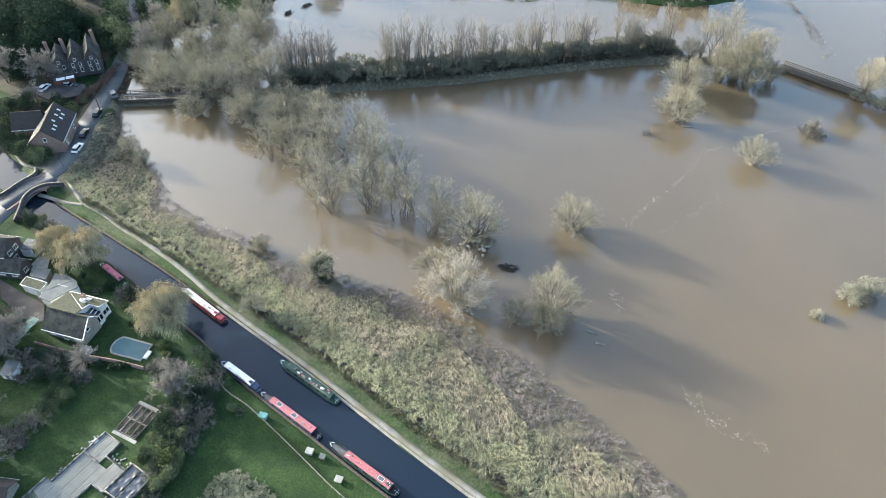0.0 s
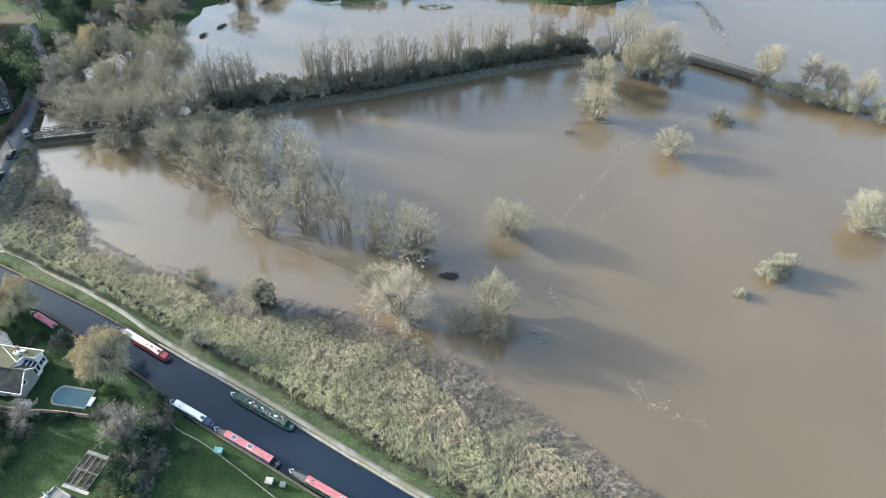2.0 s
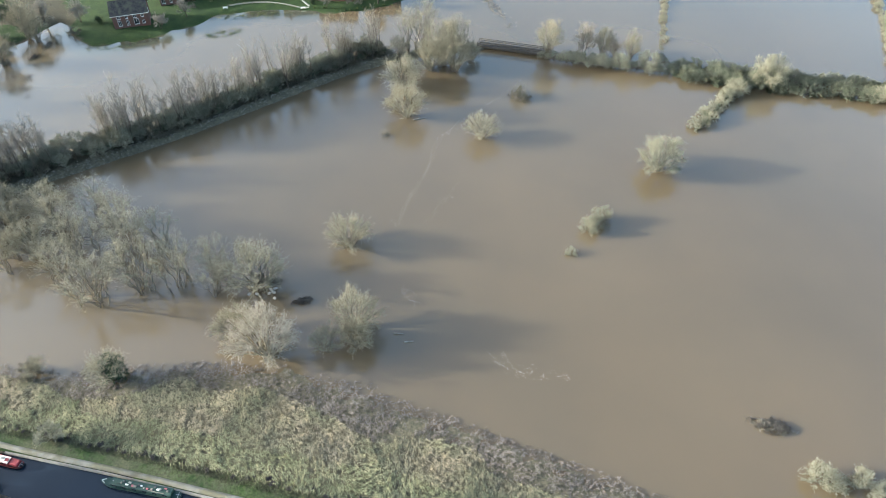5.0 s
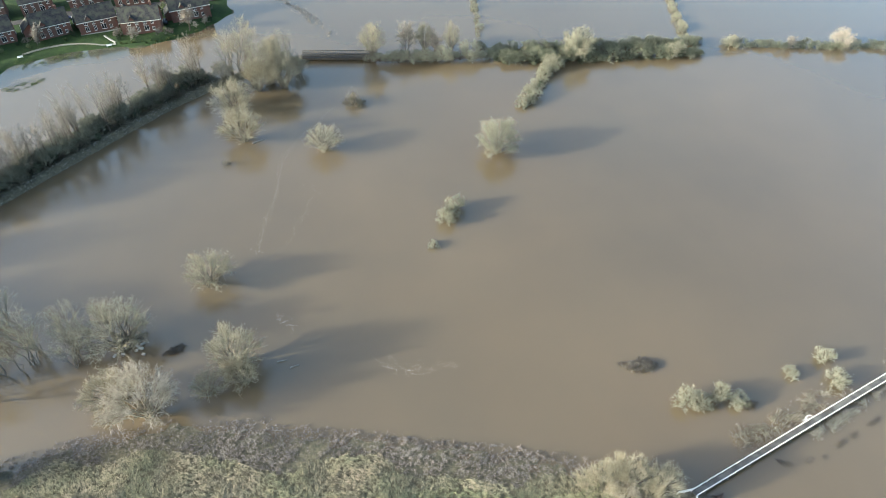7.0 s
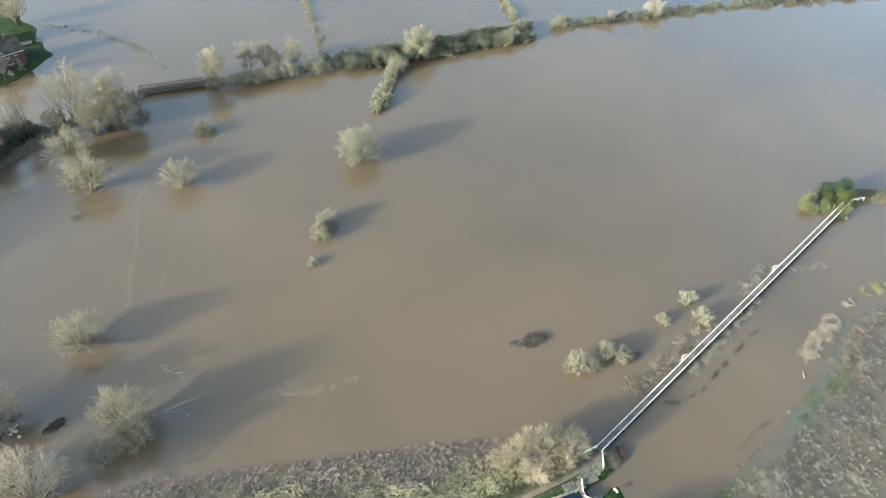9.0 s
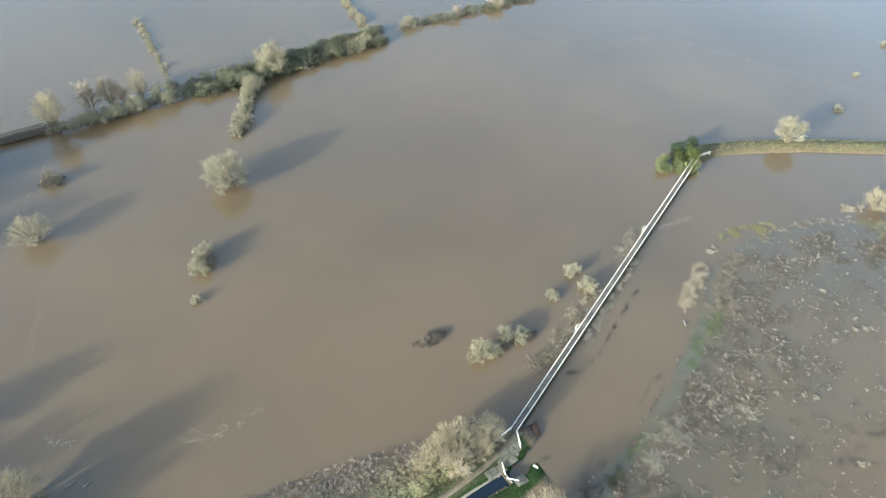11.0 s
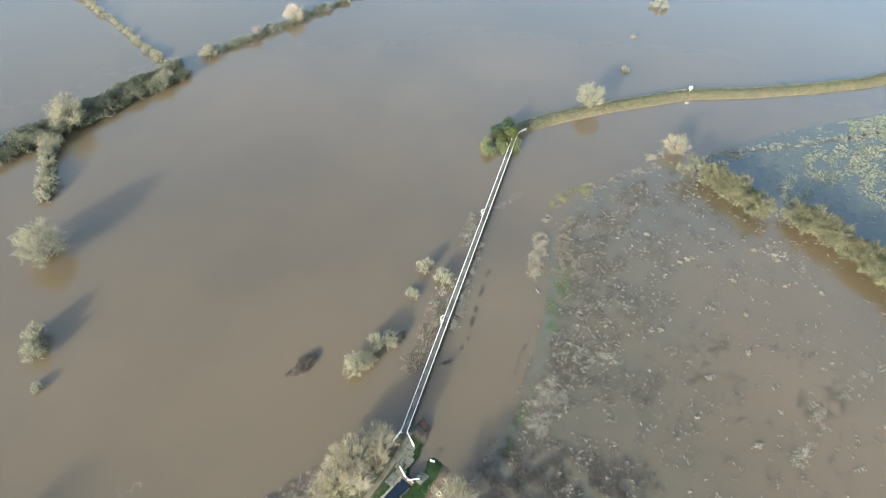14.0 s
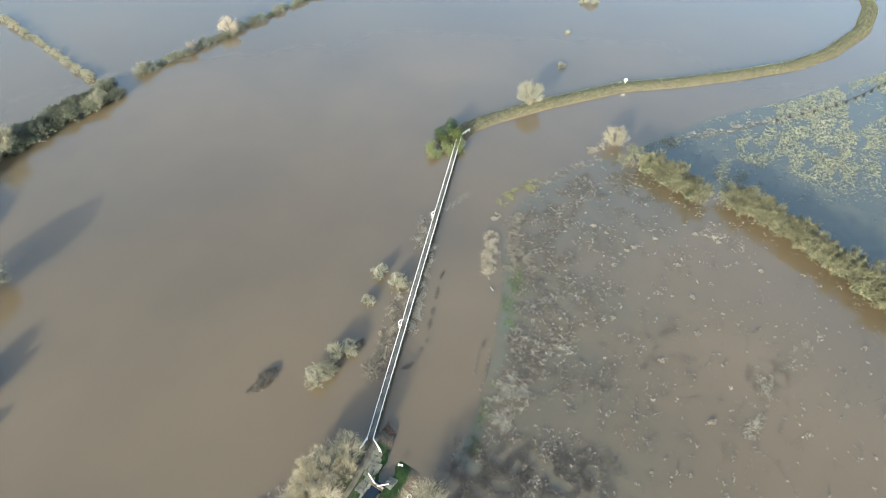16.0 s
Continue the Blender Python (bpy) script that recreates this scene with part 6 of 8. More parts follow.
rl = random.Random(3)
clutter = [(-5.6 + i * 0.62 + rl.uniform(-0.2, 0.2), rl.uniform(-0.45, 0.45), rl.uniform(0.25, 0.6), rl.uniform(0.25, 0.5), rl.uniform(0.15, 0.4)) for i in range(16)]
narrowboat("narrowboat with a faded red roof and grey bow cover", -57.9 + 12.0, 37.55, 180, 16.3, GREENP, REDROOF, {"solar": (-4.3,), "vents": (-2, 0.5, 3), "cratch": GREYBOAT, "bow": 4.4, "load": ((-5.3, 0.1, 0.3, 0.3, 0.2), (-5.9, 0.3, 0.2, 0.2, 0.2), (-6.0, -0.3, 0.3, 0.3, 0.15), (-5.6, -0.35, 0.2, 0.25, 0.2), (2.5, -0.2, 0.25, 0.25, 0.2), (-6.4, 0.15, 0.35, 0.3, 0.15), (0.9, 0.1, 0.25, 0.25, 0.2), (-1.2, 0.0, 0.2, 0.2, 0.15), (3.3, 0.3, 0.5, 0.15, 0.1))})
narrowboat("red-roofed narrowboat with two solar panels", -64.0, 37.3, 180, 16.0, NAVY, REDROOF, {"solar": (2.6, -1.3), "vents": (0.6, -3.5), "cratch": GREYBOAT, "bow": 3.3, "load": ((-3.9, 0.2, 0.5, 0.35, 0.15), (-6.1, 0.1, 0.8, 0.9, 0.1))})
narrowboat("short narrowboat with a cream-white roof and blue hull", -78.0, 37.5, 180, 11.6, NAVY, WHITE, {"vents": (0,), "stern_cover": NAVY, "stern": 2.2, "bow": 1.9}, NAVY)
narrowboat("dark green narrowboat with a cluttered roof", -66.5, 44.75, 180, 16.0, GREENP, GREENP, {"load": clutter, "vents": (5.2,), "deck": MAROON, "stern": 1.6, "bow": 2.4}, GREENP)
narrowboat("narrowboat with a white roof and maroon stern canopy", -98.4, 44.95, 178, 15.0, MAROON, WHITE, {"load": ((-2.5, 0, 0.8, 0.5, 0.2), (-1.2, 0.2, 0.5, 0.4, 0.2), (-3.6, -0.2, 0.6, 0.4, 0.2)), "stern_cover": MAROON, "stern": 2.6, "bow": 1.8, "vents": (2, 4)})
narrowboat("pink-roofed narrowboat moored under the willow", -121.8, 38.7, 178, 10.6, GREENP, PINK, {"vents": (-1,), "load": ((1.5, 0, 0.4, 0.4, 0.2), (2.4, 0.1, 0.3, 0.3, 0.2)), "cratch": GREYBOAT, "bow": 2.4})
# ---- bridges, lock and canal edges ----
def rail_run(root, p0, p1, posts, zs, post_mat, rail_mat, post=(0.12, 1.1), rail=(0.10, 0.10), out=0.0):
    """Posts and rails from p0 to p1 on a thing: each post and rail a part."""
    a, b = Vector(p0), Vector(p1)
    L = (b - a).length
    turn = math.degrees(math.atan2(b.y - a.y, b.x - a.x))
    for i in range(posts):
        q = a + (b - a) * (i / (posts - 1))
        shared(("post", post, post_mat.name), "post", lambda: boxes((-post[0] / 2, post[0] / 2, -post[0] / 2, post[0] / 2, 0, post[1]), bevel=0.015), post_mat, root, pose(*q, 0, 0, turn))
    for z in zs:
        ob = part("rail", boxes((0, L, -rail[0] / 2, rail[0] / 2, z - rail[1] / 2, z + rail[1] / 2), bevel=0.015), rail_mat, root)
        ob.matrix_basis = pose(*a, 0, 0, turn)


DECK = material("dark_wet_deck", (0.13, 0.125, 0.12), (0.08, 0.078, 0.075), 0.9, bump=0.01, c=(0.26, 0.25, 0.23), cscale=0.35)
# long white-railed footbridge
A, B = Vector((52.5, 51.05, 0)), Vector((155.6, 95.05, 0))
turn = math.degrees(math.atan2(B.y - A.y, B.x - A.x))
span = (B - A).length
fb = thing("footbridge", "long narrow footbridge with white-painted rails over the flood", "bridge", pose(A.x, A.y, 0, 0, 0, turn))
slabs = 38
WALKWAY = material("dark_wet_walkway", (0.10, 0.098, 0.095), (0.065, 0.063, 0.061), 0.9, bump=0.01, c=(0.17, 0.165, 0.155), cscale=0.35)
for i in range(slabs):
    shared("slab", "deck_slab", lambda: boxes((0.01, span / slabs - 0.02, -0.54, 0.54, 0.95, 1.15), bevel=0.02), WALKWAY, fb, pose(i * span / slabs, 0, 0))
for s in (-1, 1):
    rail_run(fb, (0, s * 0.64, 0.9), (span, s * 0.64, 0.9), 58, (1.22, 0.75), WHITE, WHITE, (0.08, 1.25), (0.11 if s < 0 else 0.075, 0.09))
    part("side_beam", boxes((0, span, s * 0.62 - 0.07, s * 0.62 + 0.07, 0.45, 0.945)), DARKWOOD, fb)
for i in range(20):
    for s in (-1, 1):
        shared("pier", "pier", lambda: boxes((-0.2, 0.2, -0.2, 0.2, -1.6, 0.45)), CONCRETE, fb, pose(2.5 + i * 5.75, s * 0.5, 0))
for u in (31.5, 72.0):
    V, F = strip_mesh([(u + 0.9 * math.cos(a), 0.66 + 0.7 * math.sin(a), 2.1) for a in np.linspace(0, math.pi, 9)], [(-0.08, -0.1), (-0.08, 0.08), (0.08, 0.08), (0.08, -0.1)], True)
    array_part("refuge_rail", V, [F], WHITE, fb, "curved white refuge rail")
    part("refuge_floor", boxes((u - 0.9, u + 0.9, 0.72, 1.42, 0.95, 1.1)), CONCRETE, fb)
rail_run(fb, (-0.1, 0.64, 0.9), (-2.9, 1.5, 0.9), 3, (1.22, 0.75), WHITE, WHITE, (0.12, 1.25), (0.2, 0.12))
rail_run(fb, (-0.1, -0.64, 0.9), (-2.6, -3.0, 0.9), 3, (1.22, 0.75), WHITE, WHITE, (0.12, 1.25), (0.2, 0.12))
rail_run(fb, (span, -0.64, 0.9), (span + 3.0, -2.6, 0.9), 3, (1.22, 0.75), WHITE, WHITE, (0.12, 1.25), (0.16, 0.12))


def trestle(label, p0, p1, width, bays, top=1.9, deck=DECK):
    a, b = Vector((*p0, 0)), Vector((*p1, 0))
    L = (b - a).length
    root = thing("timber_bridge", label, "bridge", pose(*a, 0, 0, math.degrees(math.atan2(b.y - a.y, b.x - a.x))))
    planks = int(L / 0.5)
    for i in range(planks):
        shared(("plank", width, deck.name), "plank", lambda: boxes((0, 0.46, -width / 2, width / 2, top - 0.10, top), bevel=0.01), deck, root, pose(i * L / planks, 0, 0))
    for s in (-1, 1):
        rail_run(root, (0, s * (width / 2 - 0.1), top), (L, s * (width / 2 - 0.1), top), bays * 3 + 1, (0.5, 1.1), DARKWOOD, DARKWOOD, (0.16, 1.15), (0.12, 0.20))
        part("beam", boxes((0, L, s * width / 2 - 0.2, s * width / 2, top - 0.75, top - 0.104)), DARKWOOD, root)
        for i in range(bays + 1):
            shared("trestle_pile", "pile", lambda: boxes((-0.18, 0.18, -0.18, 0.18, -1.9, 0), bevel=0.03), DARKWOOD, root, pose(i * L / bays, s * (width / 2 - 0.25), top - 0.75))
        for i in range(bays * 2):
            shared("beam_end", "beam_end", lambda: boxes((-0.28, 0.28, -0.06, 0.06, -0.28, 0.28)), CONCRETE, root, pose((i + 0.5) * L / bays / 2, s * (width / 2 + 0.062), top - 0.42))
    return root


DARKDECK = material("dark_grey_bridge_timber", (0.062, 0.061, 0.062), (0.04, 0.04, 0.042), 1.0, bump=0.01)
trestle("dark timber trestle bridge at the village end", (-181.6, 82.4), (-163.6, 97.6), 3.5, 6, 2.0)
trestle("long dark timber trestle bridge across the flood", (-30, 219.5), (-5, 217.5), 3.0, 8, 1.35, DARKDECK)

LOWSTONE = material("weathered_coping_stone", (0.12, 0.115, 0.10), (0.08, 0.078, 0.07), 1.0, bump=0.02)
# stone canal bridge under the lane
bridge = thing("canal_bridge", "brick and stone arched canal bridge", "bridge")
bm = bmesh.new()
prof = []
for y in np.linspace(35.5, 49.5, 29):
    u = (y - 42.5) / 3.1
    prof.append((y, (CANAL_Z + 0.15 if abs(u) < 1 else -0.6) + (1.9 * math.sqrt(max(0, 1 - u * u)) if abs(u) < 1 else 0) - (0.15 if abs(u) < 1 else 0), 1.92 + 0.95 * math.exp(-((y - 42.5) / 5) ** 2)))
ring = [[[bm.verts.new((x, y, z)) for z in (z0, z1)] for y, z0, z1 in prof] for x in (-166.5, -160.3)]
for w in ring:
    for a, b in zip(w, w[1:]):
        bm.faces.new((a[0], b[0], b[1], a[1]))
for (a, b), (c, d) in zip(zip(ring[0], ring[0][1:]), zip(ring[1], ring[1][1:])):
    bm.faces.new((a[1], b[1], d[1], c[1]))
    bm.faces.new((a[0], c[0], d[0], b[0]))
bmesh.ops.recalc_face_normals(bm, faces=bm.faces)
part("arch", bm, PINKBRICK, bridge)
bm = bmesh.new()
V, F = strip_mesh([(-163.3, y, z + 0.03) for y, _, z in prof], [(-2.5, -0.1), (-2.5, 0), (2.5, 0), (2.5, -0.1)])
bm.free()
array_part("carriageway", V, [F], ASPHALT, bridge)
for pts in ([(-169.5, 34.5), (-166.6, 37.2), (-166.0, 40), (-166.4, 44.4), (-167.4, 47.4), (-169.6, 48.6)], [(-155.0, 34.5), (-157.4, 37.2), (-160.0, 40), (-161.0, 43.4), (-160.6, 46.6), (-158.2, 49.4)]):
    p = smooth_path(pts, 0.9)
    z = np.array([max(1.5, 1.92 + 0.95 * math.exp(-((y - 42.5) / 5) ** 2)) for _, y in p])
    V, F = strip_mesh(np.c_[p, z], [(-0.2, -1.2), (-0.2, 0.6), (0.2, 0.6), (0.2, -1.2)])
    array_part("parapet", V, [F], DARKBRICK, bridge)
    V, F = strip_mesh(np.c_[p, z + 0.6], [(-0.28, 0), (-0.28, 0.14), (0.28, 0.14), (0.28, 0)], True)
    array_part("coping", V, [F], LOWSTONE, bridge, "weathered stone coping")

# canal edges: coping stones along the towpath, boards along the garden bank
edge = tagged(array_part("canal_edge", *[(lambda v, f: (v, [f]))(*strip_mesh(np.c_[np.arange(-96, 47, 2.0), np.interp(np.arange(-96, 47, 2.0), TOW_X, TOW_Y) + 0.1, np.interp(np.arange(-96, 47, 2.0), [38, 44], [0, -0.45])], [(-0.2, -0.6), (-0.2, 1.36), (0.2, 1.36), (0.2, -0.6)]))][0], STONE), "pale stone canal edge beside the towpath", "canal edge", kind="structure")
xs = np.arange(-95.5, 46, 1.35)
for i, x in enumerate(xs):
    y0, y1 = np.interp([x, x + 1.35], TOW_X, TOW_Y)
    shared("coping_stone", "coping_stone", lambda: boxes((0.02, 1.33, -0.16, 0.16, -0.12, 0.0), bevel=0.03), STONE, edge, pose(x, y0 + 0.1, BANK_Z + np.interp(x, [38, 44], [0, -0.45]) + 0.075 + 0.012 * math.sin(i * 7.1), 0, 0, math.degrees(math.atan2(y1 - y0, 1.35))))
bx = np.arange(-150, 46, 2.0)
V, F = strip_mesh(np.c_[bx, np.interp(bx, TOW_X, NEAR_Y), np.interp(bx, [38, 44], [0, -0.45])], [(-0.25, -0.6), (-0.25, BANK_Z + 0.08), (0.25, BANK_Z + 0.05), (0.25, -0.6)])
ex = np.arange(-158, -95, 1.0)
Ve, Fe = strip_mesh(np.c_[ex, np.interp(ex, TOW_X, TOW_Y), np.full(len(ex), 0.0)], [(-0.12, -0.6), (-0.12, BANK_Z + 0.06), (0.12, BANK_Z + 0.06), (0.12, -0.6)])
tagged(array_part("canal_piling", Ve, [Fe], DARKWOOD), "dark boarded canal edge below the grass", "canal edge", kind="structure")
tagged(array_part("canal_bank", V, [F], DARKWOOD), "dark boarded canal bank below the gardens", "canal bank", kind="structure")

LOCKSTONE = material("stained_lock_stone", (0.15, 0.15, 0.13), (0.095, 0.10, 0.08), 1.2, bump=0.02)
MUDPATH = material("trodden_mud_path", (0.17, 0.15, 0.115), (0.12, 0.105, 0.085), 0.8, bump=0.02)
# lock at the canal's end
gate = thing("lock_gate", "lock gate with white balance beams", "lock gate", pose(45.2, 43.6, 0))
for name, p0, p1, w in (("balance_beam", (0.9, 3.0), (-0.1, 0.5), 0.2), ("balance_beam", (-0.3, -0.2), (1.4, -1.9), 0.2)):
    d = math.hypot(p1[0] - p0[0], p1[1] - p0[1])
    part(name, boxes((0, d, -w / 2, w / 2, 1.25, 1.55), bevel=0.05), WHITE, gate).matrix_basis = pose(*p0, 0, 0, 0, math.degrees(math.atan2(p1[1] - p0[1], p1[0] - p0[0])))
part("gate_leaf", boxes((-0.5, -0.2, -1.5, 1.4, -0.5, 1.2)), DARKWOOD, gate)
part("gate_walkway", boxes((-0.2, 0.25, -1.5, 1.4, 1.1, 1.2)), TIMBER, gate)
QUAY = [(52.4, 50.0), (50.6, 46.5), (48.2, 45.2), (45.4, 44.9), (42.0, 44.9), (42.0, 46.6), (45.6, 47.0), (46.8, 48.4), (49.4, 49.0)]
ISLE = [(49.0, 43.8), (51.3, 43.4), (52.4, 41.0), (48.8, 40.2), (46.1, 39.9), (42.2, 41.8), (42.2, 42.2)]
rq = random.Random(17)
for lab, poly in (("worn irregular stone quay beside the lock", QUAY), ("grey stone pad on the lock island", ISLE)):
    q = thing("lock_wall", lab, "lock wall", None, "lock walls")
    if poly is QUAY:
        spots = [(x + rq.uniform(-0.12, 0.12), y + rq.uniform(-0.1, 0.1)) for x in np.arange(42.2, 52.6, 0.95) for y in np.arange(45.0, 50, 0.72)]
        spots = [p for p in spots if signed(np.array([p[0]]), np.array([p[1]]), poly)[0] > 0.05]
    else:
        spots = [(46.4 + 0.85 * i, 41.2 + 0.7 * j) for i in range(3) for j in range(2)] + [(46.9, 42.3), (48.0, 42.5)]
    for x, y in spots:
        w, d = rq.choice(((0.48, 0.36), (0.44, 0.35), (0.52, 0.37)))
        shared(("quay", w, d), "stone", lambda: boxes((-w, w, -d, d, -0.5, 0.0), bevel=0.05), LOCKSTONE, q, pose(x, y, gz(x, y) + rq.uniform(0.06, 0.14), rq.uniform(-2, 2), rq.uniform(-2, 2), 12 + rq.uniform(-4, 4)))
sheet("path_lock", [(30, 46.8), (38, 47.2), (45, 48.2), (50, 49.4), (53.4, 50.3)], 0.55, MUDPATH, "trodden path to the footbridge", 0.16)
bench = thing("bench", "white wooden bench on the lock island", "bench", pose(51.4, 42.4, gz(51.4, 42.4), 0, 0, -70))
part("seat", boxes((-0.5, 0.5, -0.14, 0.14, 0.36, 0.40), bevel=0.01), WHITE, bench)
part("backrest", boxes((-0.5, 0.5, 0.12, 0.16, 0.42, 0.66), bevel=0.01), WHITE, bench)
for u in (-0.42, 0.42):
    part("leg", boxes((u - 0.04, u + 0.04, -0.12, 0.14, 0, 0.36)), WHITE, bench)
ring_bm = bmesh.new()
V, F = strip_mesh([(0.42 * math.cos(a), 0.42 * math.sin(a), 0.3) for a in np.linspace(0, 2 * math.pi, 17)], [(-0.14, -0.1), (-0.14, 0.1), (0.14, 0.1), (0.14, -0.1)], True)
ring_bm.free()
tagged(array_part("lifebuoy", V + np.array([47.2, 37.1, gz(47.2, 37.1)]), [F], WHITE), "white ring lifebuoy beside the lock", "lifebuoy")

# bollards, posts and a sign
for x, y in [(52.0, 48.6), (51.5, 47.9), (48.6, 47.5), (44.0, 46.6), (41.5, 42.0), (50.0, 43.6)]:
    bm = bmesh.new()
    bmesh.ops.create_cone(bm, cap_ends=True, segments=10, radius1=0.16, radius2=0.13, depth=0.7, matrix=Matrix.Translation((x, y, gz(x, y) + 0.33)))
    tagged(part("bollard", bm, WHITE if x > 50 else DARKWOOD), "short mooring bollard by the lock", "bollard", "lock bollards")
sg = thing("river_sign", "white board sign on a post in the flood bank", "sign", pose(214.6, 62.8, gz(214.6, 62.8), 0, 0, -50))
part("pole", boxes((-0.08, 0.08, -0.08, 0.08, 0, 1.2)), WHITE, sg)
part("board", boxes((-0.6, 0.6, -0.06, 0.06, 1.2, 2.2), bevel=0.02), WHITE, sg)
for i in range(12):
    u = i / 11
    x, y = 224 + 46 * u, 11.5 - 26 * u - 3 * math.sin(u * 3)
    bm = bmesh.new()
    bmesh.ops.create_uvsphere(bm, u_segments=10, v_segments=7, radius=0.55, matrix=Matrix.Translation((x, y, 0.15)) @ Matrix.Diagonal((1.2, 1, 1, 1)))
    tagged(part("float", bm, RUBBER), "dark round boom float on the river", "float", "floating boom")
V, F = strip_mesh(smooth_path([(190, 40, 0.05), (205, 26, 0.05), (224, 11.5, 0.05), (247, -4.0, 0.05), (270, -14.5, 0.05)], 1.0), [(-0.1, -0.1), (-0.1, 0.1), (0.1, 0.1), (0.1, -0.1)])
tagged(array_part("boom_rope", V, [F], DARKWOOD), "dark rope of the floating boom", "rope")


def post_row(label, pts, gap, h=1.0, group="field fence posts", mat=DARKWOOD):
    for x, y in smooth_path(pts, gap):
        z = gz(x, y)
        if ("fp", h) not in MESHES:
            MESHES[("fp", h)] = make_post(h)
        ob = new("fence_post", MESHES[("fp", h)])
        ob.matrix_basis = pose(x, y, z, R.uniform(-5, 5), R.uniform(-5, 5), R.uniform(0, 90))
        tagged(ob, label, "fence post", group)


def make_post(h):
    me = bpy.data.meshes.new("fence_post")
    bm = boxes((-0.09, 0.09, -0.09, 0.09, 0, h), bevel=0.02)
    bm.to_mesh(me)
    bm.free()
    me.materials.append(DARKWOOD)
    return me


post_row("wooden fence post standing in flood water", [(200, 85), (214, 86), (226, 90), (240, 96), (268, 100)], 4.4, 1.2)
post_row("wooden fence post standing in flood water", [(204, 92), (218, 96), (234, 104), (262, 112)], 5.0, 1.2)
for x, y, s in [(215, 88, 0.5), (239.5, 98, 0.4), (270, 101.5, 0.8), (268, 105, 0.5)]:
    plant("sallow1", x, y, s * 1.2, R.uniform(0, 360), "bushes by the drowned fence")
# ---- gardens and village ----
def flat_poly(name, label, category, pts, z, mat, thick=0.12, kind=""):
    bm = bmesh.new()
    top = [bm.verts.new((x, y, z)) for x, y in pts]
    low = [bm.verts.new((x, y, z - thick)) for x, y in pts]
    bm.faces.new(top)
    for i in range(len(pts)):
        j = (i + 1) % len(pts)
        bm.faces.new((top[i], low[i], low[j], top[j]))
    bmesh.ops.recalc_face_normals(bm, faces=bm.faces)
    return tagged(part(name, bm, mat), label, category, kind=kind)


def zg(x, y):
    return gz(x, y)


TARMAC = material("dark_damp_tarmac", (0.055, 0.050, 0.052), (0.038, 0.036, 0.038), 0.6, bump=0.01, c=(0.08, 0.075, 0.07), cscale=0.3)
# swimming pool under a blue cover
pool = thing("swimming_pool", "garden swimming pool under a blue cover", "pool", pose(-100.4, 28.6, zg(-100.4, 28.6), 0, 0, 20))
bm = bmesh.new()
out = [(-3.0, -1.9), (3.2, -1.9), (3.2, 1.9), (-3.0, 1.9)] + [(-3.0 - 1.2 * math.sin(a), 1.9 * math.cos(a)) for a in np.linspace(0.3, math.pi - 0.3, 7)]
bm.faces.new([bm.verts.new((x, y, 0.12)) for x, y in out])
part("cover", bm, LINER, pool)
for i in range(5):
    part("cover_seam", boxes((-2.6 + i * 1.3, -2.56 + i * 1.3, -1.85, 1.85, 0.124, 0.14)), LINER, pool)
V, F = strip_mesh([(x, y, 0.0) for x, y in out + out[:1]], [(-0.4, -0.2), (-0.4, 0.17), (0.0, 0.17), (0.0, -0.2)], True)
array_part("paved_rim", V, [F], CONCRETE, pool)
part("pool_step", boxes((3.4, 4.3, -1.4, 0.6, -0.1, 0.25), bevel=0.05), WHITE, pool)

# raised beds: three long beds side by side in a paved frame
ang = 11.5
beds = thing("raised_beds", "timber-edged vegetable beds with dark soil and slabs", "garden bed", pose(-85.2, 19.0, zg(-85.2, 19), 0, 0, ang))
KALE = LEAF_MID
rb = random.Random(4)
for i in range(4):
    for j in range(2):
        x0, y0 = -2.45 + i * 1.24, -2.95 + j * 3.0
        part("bed_soil", boxes((x0, x0 + 0.95, y0, y0 + 2.8, 0.0, 0.24)), SOIL, beds)
        part("bed_frame", boxes((x0 - 0.07, x0 + 1.02, y0 - 0.07, y0, 0, 0.34), (x0 - 0.07, x0 + 1.02, y0 + 2.8, y0 + 2.87, 0, 0.34), (x0 - 0.07, x0, y0, y0 + 2.8, 0, 0.34), (x0 + 0.95, x0 + 1.02, y0, y0 + 2.8, 0, 0.34)), TIMBER, beds)
        for k in range(4):
            if rb.random() < 0.6:
                V, F = leafy(500 + i * 20 + j * 8 + k, 0.32, 0.32, 0.2, 46, 0.12, 4, 0.0)
                array_part("cabbage_plant", V + np.array([x0 + rb.uniform(0.25, 0.7), y0 + 0.4 + k * 0.66, 0.24]), [F], LEAF_PALE if rb.random() < 0.6 else LEAF_MID, beds)
for y in (-3.75, 3.1):
    for i in range(6):
        shared("slab_bed", "paving_slab", lambda: boxes((0.01, 0.9, 0, 0.62, 0, 0.06)), CONCRETE, beds, pose(-2.7 + i * 0.92, y, 0.04))

